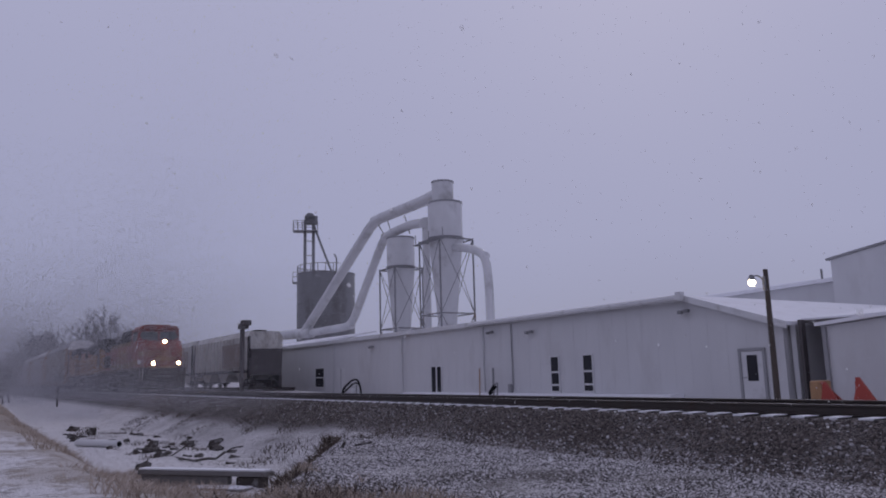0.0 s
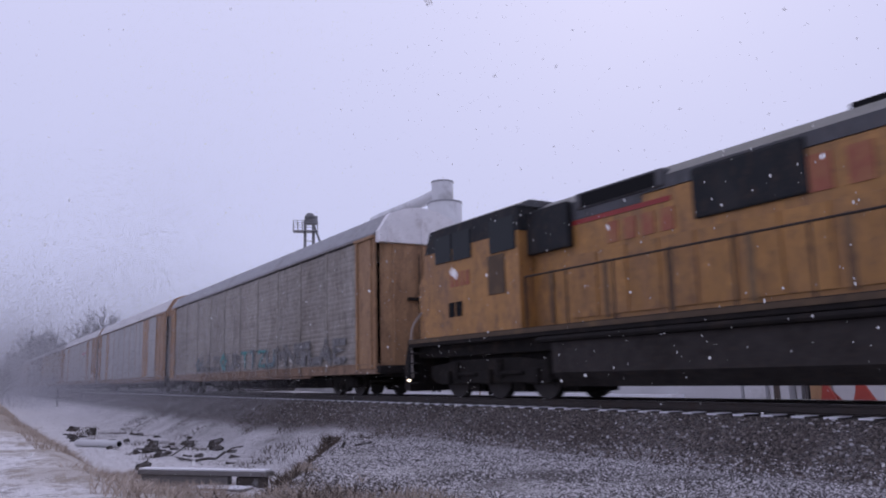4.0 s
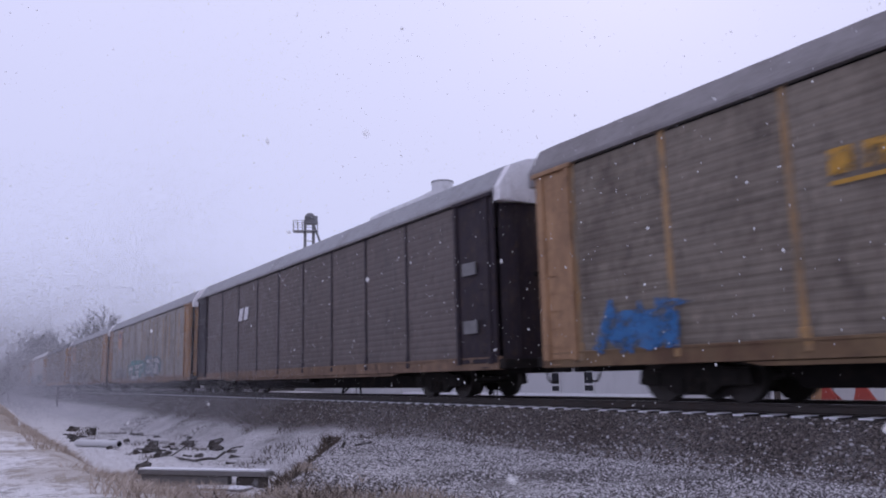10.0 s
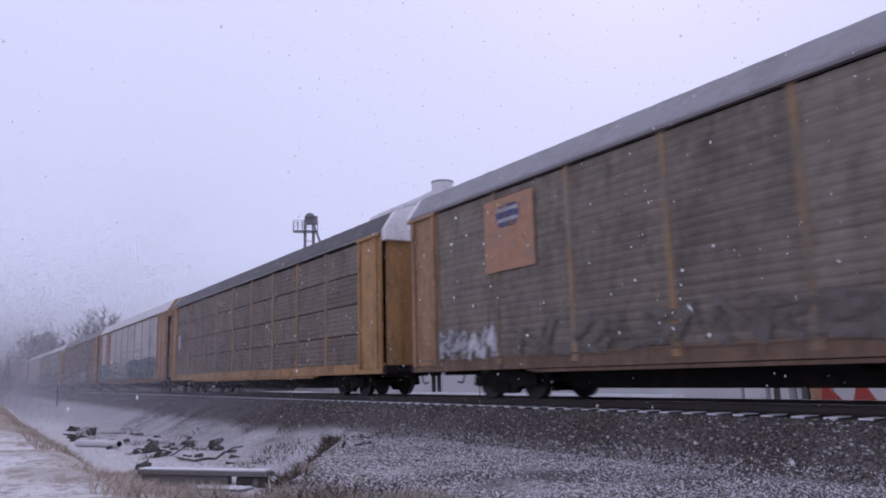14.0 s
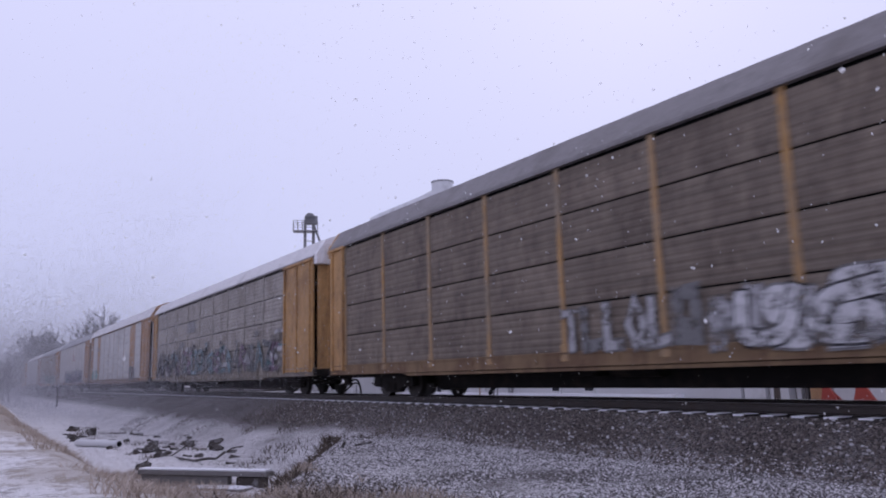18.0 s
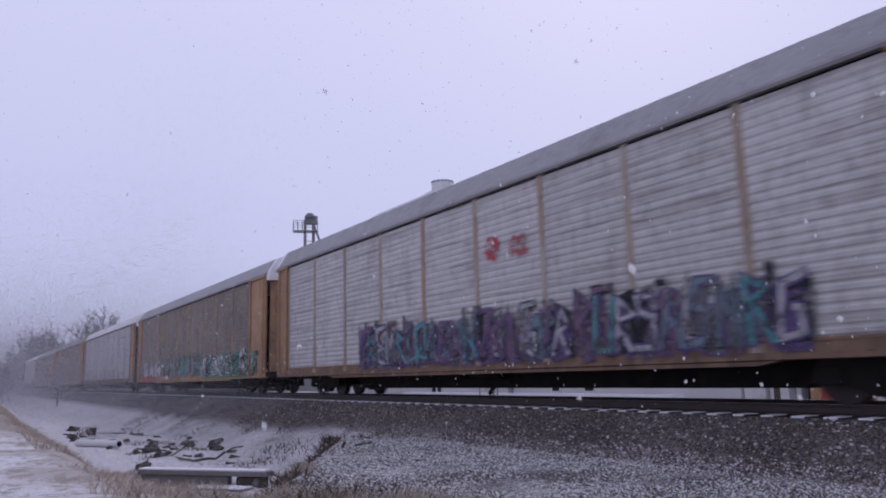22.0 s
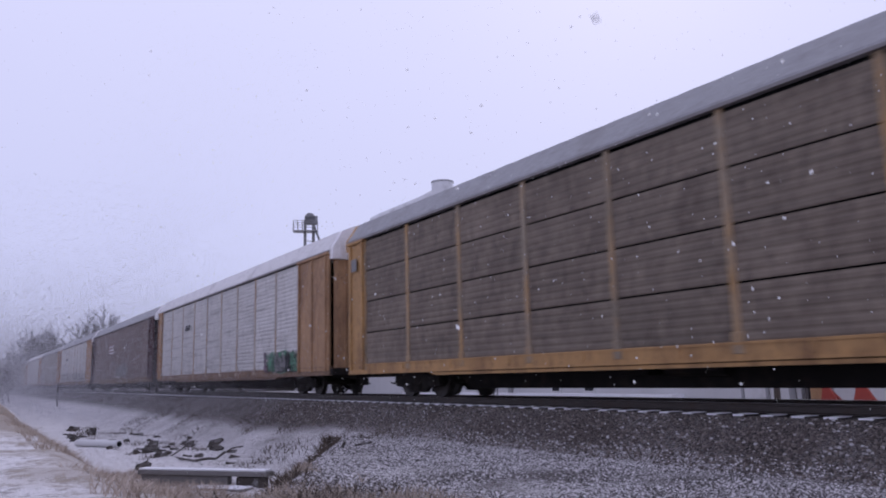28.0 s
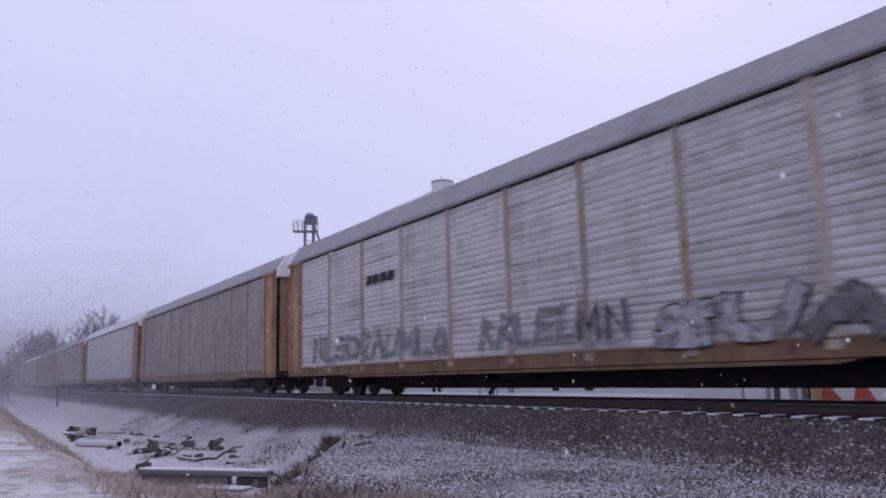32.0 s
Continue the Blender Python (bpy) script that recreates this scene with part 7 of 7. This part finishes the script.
    graffiti(c, 2.6, 7.6, 0.9, 1.9, ["white"], 44, 4, "ink", 0.066, style="bubble")
    c = add("side_grey", "frame_yellow", "roof_white", "slotted", post="side_grey", cap="white", label="grey slotted autorack car covered low down in worn graffiti", sill="side_brown", post_w=0.1, front_w=2.9)
    mixed = random.Random(5)
    for k in range(110):
        x, z = -12.3 + 22.6 * mixed.random(), 0.95 + 1.5 * mixed.random() ** 1.6
        patch(c, x, x + mixed.uniform(0.35, 1.3), z, z + mixed.uniform(0.16, 0.5), "g_" + mixed.choice(("smoke", "pale", "dusk", "ghost", "violet", "smoke", "ghost", "ink", "earth", "pale", "deep")), "worn sprayed cloud", 0.055 + 0.0004 * k, rough=0.4, seed=200 + k)
    graffiti(c, -6.4, 10.4, 1.0, 2.3, ["smoke", "dusk", "ghost", "violet"], 52, 16, "ghost", 0.105)
    graffiti(c, -12.0, -6.6, 0.95, 2.6, ["ink"], 57, 3, "smoke", 0.112, style="block", forms=(12, 3, 12))
    patch(c, -4.6, -2.9, 3.3, 3.9, "g_smoke", "pale stencil block")
    c = add("side_white", "frame_tan", "roof_white", "ripple", post="post_pale", cap="end", door="side_white", label="white rippled autorack car with brown bands and teal patches", post_w=0.14, **wide)
    patch(c, -12.4, -10.6, 1.0, 1.8, "g_mint", "mint green painted patch", 0.085, rough=0.1, seed=2)
    patch(c, -10.2, -8.5, 1.05, 1.95, "g_mint", "mint green painted patch", 0.085, rough=0.1, seed=3)
    patch(c, 6.6, 9.2, 0.85, 1.9, "g_ghost", "dark grey painted patch", 0.085, rough=0.06, seed=4)
    mark(c, -9.6, -8.2, 3.6, 3.95, "g_smoke", 5, 4, 0.03)
    c = add("side_white", "frame_tan", "roof_grey", "ripple", post="post_pale", cap="white", label="white rippled autorack car with tan ends and purple graffiti", post_w=0.16, front_w=2.8)
    patch(c, -6.4, 9.3, 0.85, 1.7, "g_violet", "dull purple sprayed band", 0.05, rough=0.12, seed=5)
    graffiti(c, -6.1, 9.2, 0.85, 2.15, ["purple", "violet", "ghost", "dusk", "purple"], 61, 20, "purple", 0.058, style="bubble")
    graffiti(c, -6.1, 9.2, 0.95, 2.3, ["purple", "ink", "dusk", "violet", "ink", "pale"], 63, 26, "ink", 0.07)
    graffiti(c, -6.0, 9.2, 0.95, 2.2, ["dusk", "violet", "pale", "teal"], 64, 26, "purple", 0.084)
    patch(c, 0.9, 1.5, 3.3, 3.9, "g_crimson", "small red emblem", rough=0.2)
    patch(c, 1.9, 2.6, 3.25, 3.8, "g_crimson", "small red emblem", rough=0.2, seed=3)
    c = add("side_brown", "frame_tan", "roof_grey", post="post_streaked", cap="white", label="browned autorack car with tan ends and bright graffiti along its foot", sill="frame_yellow", front_w=2.0)
    patch(c, -11.9, -7.0, 0.62, 1.15, "g_crimson", "red sprayed band", 0.05, rough=0.06)
    graffiti(c, -11.8, -4.8, 1.0, 2.1, ["white", "pale", "smoke", "white"], 71, 11, "smoke", style="bubble")
    graffiti(c, -4.9, 3.4, 0.9, 2.1, ["purple", "brick", "mint", "crimson", "teal", "pale"], 73, 13, "violet", style="bubble")
    graffiti(c, -4.8, 3.4, 0.95, 2.25, ["mint", "teal", "pale", "purple", "brick"], 74, 15, "green", 0.068)
    graffiti(c, 3.6, 12.6, 0.85, 2.05, ["white", "pale", "white", "brick", "teal"], 75, 11, "green", style="bubble")
    graffiti(c, 3.6, 12.6, 0.9, 1.95, ["white", "green", "brick", "teal"], 76, 16, "ink", 0.07)
    patch(c, 3.0, 13.0, 0.7, 1.1, "g_green", "green sprayed band", 0.05, rough=0.06)
    mark(c, -6.8, -5.4, 3.3, 3.7, "s_amber", 2, 3, 0.05, "faded yellow lettering bars")
    patch(c, -6.8, -5.4, 3.17, 3.22, "s_amber", "faded yellow line")
    c = add("side_silver", "frame_tan", "roof_white", "fine", post="side_silver", cap="white", label="pale silver autorack car with tan ends", sill="frame_rust", front_w=1.5)
    for x in np.arange(-9, 11, 2.3):
        patch(c, x, x + 0.5, 1.05, 1.05 + 0.5 + 0.3 * math.sin(x * 3), "g_smoke", "grey grime smear", 0.05, rough=0.35, seed=int(x * 3) + 40)
    c = add("side_brown", "frame_yellow", "roof_brown", "fine", post="post_streaked", cap="end", end_paint="frame_yellow", label="browned autorack car with yellow posts and a blue graffiti tag", post_w=0.2, sill="frame_yellow")
    graffiti(c, -10.8, -5.9, 1.0, 2.05, ["azure", "azure", "blue"], 91, 7, "azure", style="bubble")
    graffiti(c, -10.6, -6.2, 1.0, 2.1, ["azure", "dusk", "blue"], 92, 8, "azure", 0.066)
    patch(c, -13.2, -12.8, 4.0, 4.45, "g_blue", "small blue stencil", 0.12, rough=0.1)
    c = add("side_umber", "frame_yellow", "roof_grey", "slotted", post="post_streaked", cap="end", end_paint="frame_yellow", door="door_rusted", label="slotted brown autorack car with yellow ends and pale brown posts", post_w=0.15, sill="frame_yellow", front_w=1.5)
    patch(c, -13.2, -12.8, 4.0, 4.4, "g_smoke", "small square stencil", 0.12)
    c = add("side_white", "frame_tan", "roof_white", "ripple", post="post_pale", cap="white", label="white rippled autorack car with tan ends and green graffiti", post_w=0.17, sill="frame_tan", front_w=2.8)
    patch(c, 6.8, 10.7, 0.85, 1.8, "g_green", "dull green sprayed cloud", 0.05, rough=0.25, seed=7)
    graffiti(c, 6.9, 10.7, 0.9, 1.75, ["ink", "green", "violet", "green", "smoke"], 103, 6, "ink", 0.06, style="bubble")
    mark(c, -6.5, -5.4, 3.45, 3.75, "g_ink", 2, 3, 0.1, "plain dark mark")
    c = add("side_maroon", "frame_maroon", "roof_grey", post="side_maroon", cap="white", label="dark maroon autorack car with a white lined emblem", sill="frame_rust")
    patch(c, -4.5, -1.3, 3.0, 3.95, "g_wine", "dark red field behind the emblem", 0.05, rough=0.05)
    patch(c, -4.2, -1.9, 3.12, 3.24, "g_white", "white emblem line")
    patch(c, -1.9, -1.5, 2.3, 2.65, "g_smoke", "flaked pale spot", 0.05, rough=0.3, seed=4)
    patch(c, -2.6, -2.2, 1.7, 1.9, "g_smoke", "flaked pale spot", 0.05, rough=0.3, seed=5)
    patch(c, 0.3, 4.6, 1.05, 2.2, "g_smoke", "greyed-over patch", 0.05, rough=0.35, seed=19)
    patch(c, -4.2, -1.8, 3.36, 3.47, "g_white", "white emblem line")
    patch(c, -2.2, -1.5, 3.45, 3.85, "g_white", "white emblem curve", rough=0.15)
    mark(c, -4.1, -2.5, 3.6, 3.75, "g_white", 3, 6, 0.03)
    patch(c, -0.7, 1.5, 1.05, 2.0, "g_smoke", "greyed-over patch", 0.05, rough=0.3, seed=9)
    c = add("side_white", "frame_tan", "roof_grey", "ripple", post="post_pale", cap="white", label="white rippled autorack car with rust-stained posts and black graffiti", post_w=0.17, sill="frame_rust", front_w=2.8)
    graffiti(c, -11.2, -2.2, 1.15, 2.1, ["smoke", "smoke"], 111, 10, "pale")
    graffiti(c, -0.8, 4.2, 1.2, 2.1, ["smoke", "ink", "smoke"], 113, 7, "pale")
    graffiti(c, 4.8, 10.6, 0.95, 1.95, ["pale", "smoke"], 115, 4, "ink", style="bubble")
    mark(c, -6.9, -5.0, 3.45, 3.75, "g_ink", 2, 4, 0.12, "plain dark mark")
    more = (("side_grey", "frame_tan", "roof_grey", "fine"), ("side_white", "frame_tan", "roof_white", "ripple"), ("side_grey", "frame_tan", "roof_grey", "fine"),
            ("side_brown", "frame_yellow", "roof_brown", "slotted"), ("side_grey", "frame_tan", "roof_white", "fine"), ("side_silver", "frame_tan", "roof_grey", "fine"), ("side_brown", "frame_tan", "roof_grey", "fine"))
    words = {"side_grey": "grey autorack car with tan ends, following in the mist", "side_white": "white rippled autorack car following in the mist", "side_brown": "browned autorack car following in the mist", "side_silver": "silver autorack car following in the mist"}
    for a in more:
        add(*a, label=words[a[0]], cap="white", post=a[0])
    for k, car in enumerate(made):
        slack = [SLACK[min(i, len(SLACK) - 1)] for i in (k, k + 1)]
        cars.append((car, -PITCH * (k + 0.5) + sum(slack) / 2))
    return cars


TRAIN = build_train()
for x in (-70.0, -88.2):
    hopper_car(x)


# ---- falling snow ----
def flakes(name, count, low, high, size, seed, label, shape=None):
    """A drift of snowflakes in a box, joined: small crossed plates, each turned its own way."""
    r = np.random.RandomState(seed)
    at = r.uniform(low, high, (count, 3))
    if shape is not None:
        at = at[shape(at)]
    n = len(at)
    s = size * (0.4 + 1.7 * r.beta(1.3, 3.4, (n, 1, 1))) * r.uniform(0.7, 1.3, (n, 1, 3))
    a, c = r.normal(size=(n, 3)), r.normal(size=(n, 3))
    a /= np.linalg.norm(a, axis=1, keepdims=True)
    c -= a * (a * c).sum(1, keepdims=True)
    c /= np.linalg.norm(c, axis=1, keepdims=True)
    d = np.cross(a, c)
    octa = np.stack([a, c, -a, -c, d * 0.7, -d * 0.7], 1) * s
    v = (at[:, None] + octa).reshape(-1, 3)
    f = np.array([(0, 1, 4), (1, 2, 4), (2, 3, 4), (3, 0, 4), (1, 0, 5), (2, 1, 5), (3, 2, 5), (0, 3, 5)])
    me = bpy.data.meshes.new(name)
    me.from_pydata(v.tolist(), [], (np.arange(n)[:, None, None] * 6 + f[None]).reshape(-1, 3).tolist())
    me.materials.append(M["flake"])
    return tagged(new(name, me), label, "snowfall", kind="stuff")


def mist_flakes(name, count, low, high, size, seed, label, depth=3.4):
    """Distant snowfall that stands in for haze: single small plates, thinning out upwards, far too many to count."""
    r = np.random.RandomState(seed)
    at = r.uniform(low, high, (count, 3))
    at[:, 0] = 1.0 / r.uniform(1.0 / high[0], 1.0 / low[0], count)
    at[:, 2] = low[2] + np.minimum(r.exponential(1.0, count) * (depth + 0.018 * np.abs(at[:, 0])), 16.0)
    a, c = r.normal(size=(count, 3)), r.normal(size=(count, 3))
    a /= np.linalg.norm(a, axis=1, keepdims=True)
    c -= a * (a * c).sum(1, keepdims=True)
    c /= np.linalg.norm(c, axis=1, keepdims=True)
    s = size * np.abs(at[:, 0]).reshape(-1, 1, 1) * r.uniform(0.6, 1.3, (count, 1, 1))
    v = (at[:, None] + np.stack([a, c, -a, -c], 1) * s).reshape(-1, 3)
    me = bpy.data.meshes.new(name)
    me.vertices.add(4 * count)
    me.vertices.foreach_set("co", v.astype(np.float32).ravel())
    me.loops.add(4 * count)
    me.loops.foreach_set("vertex_index", np.arange(4 * count, dtype=np.int32))
    me.polygons.add(count)
    me.polygons.foreach_set("loop_start", np.arange(0, 4 * count, 4, dtype=np.int32))
    me.update(calc_edges=True)
    me.materials.append(M["far_flake"])
    return tagged(new(name, me), label, "snowfall", kind="stuff")


FALL = 1.5
SNOW = []
for k, (drift, seed) in enumerate((((0.8, -0.15), 1), ((0.2, -0.3), 2), ((1.3, 0.1), 3))):
    reach = DURATION
    lo = (-26 - drift[0] * reach, 0.8 - max(0, drift[1]) * reach, -0.6)
    hi = (2 - min(0, drift[0]) * reach, 16 - min(0, drift[1]) * reach, 10 + (FALL + 0.2 * k) * reach)
    ob = flakes("falling_snow", int(11000 * (hi[0] - lo[0]) / 40), lo, hi, 0.012, seed, "small white snowflakes falling past the track")
    SNOW.append((ob, (drift[0], drift[1], -(FALL + 0.2 * k))))
for k, seed in enumerate((11, 12)):
    lo, hi = (-9 - 0.7 * DURATION, 2.2 + 0.1 * DURATION, -0.3), (-1.0, 7.0 + 0.1 * DURATION, 5.0 + 1.6 * DURATION)
    ob = flakes("falling_snow", 5200, lo, hi, 0.012, seed, "large white snowflakes close to the viewer")
    SNOW.append((ob, (0.7, -0.1, -1.6 - 0.25 * k)))
MIST = [mist_flakes("distant_snowfall", 560000, (-300, -1.5, -0.5), (-50, 16, 17), 0.00028, 21, "dense distant snowfall that greys the far train"),
        mist_flakes("distant_snowfall", 215000, (-52, 5.0, -0.4), (-26, 11.0, 9), 0.00022, 23, "thin snowfall before the middle of the train", 3.0),
        mist_flakes("distant_snowfall", 150000, (-200, 14, -0.5), (-95, 46, 24), 0.00018, 22, "dense distant snowfall before the trees", 5.0)]


# ---- ties, last ----
TIE = tie_mesh()
for k in range(190):
    t = part("tie", TIE, None, MAIN)
    t.location = (-92 + 0.53 * k, 0, 0)
for k in range(60):
    t = part("tie", TIE, None, SIDING)
    t.location = (-94 + 0.6 * k, 0, 0)
far = B()
for k in range(300):
    x = -92 - 0.53 * (k + 1)
    box(far, x - 0.115, x + 0.115, -1.295, 1.295, -0.345, -0.168)
tagged(part("far_ties", far, M["tie"], MAIN), kind="stuff")
build_stones()


# ---- motion ----
def train_at(t):
    """Where the gap behind the second locomotive is at t seconds."""
    return GAP0 + SPEED * t


def share_turning(wheels, radius):
    """All wheelsets of one place in their trucks turn alike, so they share the keys of the first."""
    first = wheels[0]
    x, z = first.location.x, radius
    step = 0.0333333
    rows = []
    t = 0.0
    while t < DURATION + 0.5 * step:
        rows.append((t, pose(x, 0, z, 0, math.degrees(SPEED * t / radius) % 360.0, 0)))
        t += step
    walk(first, rows)
    keys = first.animation_data
    for w in wheels[1:]:
        w.rotation_mode = "QUATERNION"
        made = w.animation_data_create()
        made.action = keys.action
        made.action_slot = keys.action_slot


def motions():
    times = (0.0, 8.0, 16.0, 24.0, DURATION)
    for car, offset in TRAIN:
        walk(car, [(t, pose(train_at(t) + offset, TRACK_Y, 0)) for t in times])
    share_turning(WHEEL_FRONT, WHEEL_R)
    share_turning(WHEEL_REAR, WHEEL_R)
    for dx in (-1.85, 0.0, 1.85):
        share_turning([w for w in LOCO_WHEELS if abs(w.location.x - dx) < 0.01], LOCO_R)
    for ob, v in SNOW:
        walk(ob, [(t, pose(v[0] * t, v[1] * t, v[2] * t)) for t in (0.0, 16.0, DURATION)])
    for ob in MIST:
        walk(ob, [(t, pose(0.05 * t, 0, -0.1 * t)) for t in (0.0, 16.0, DURATION)])


motions()
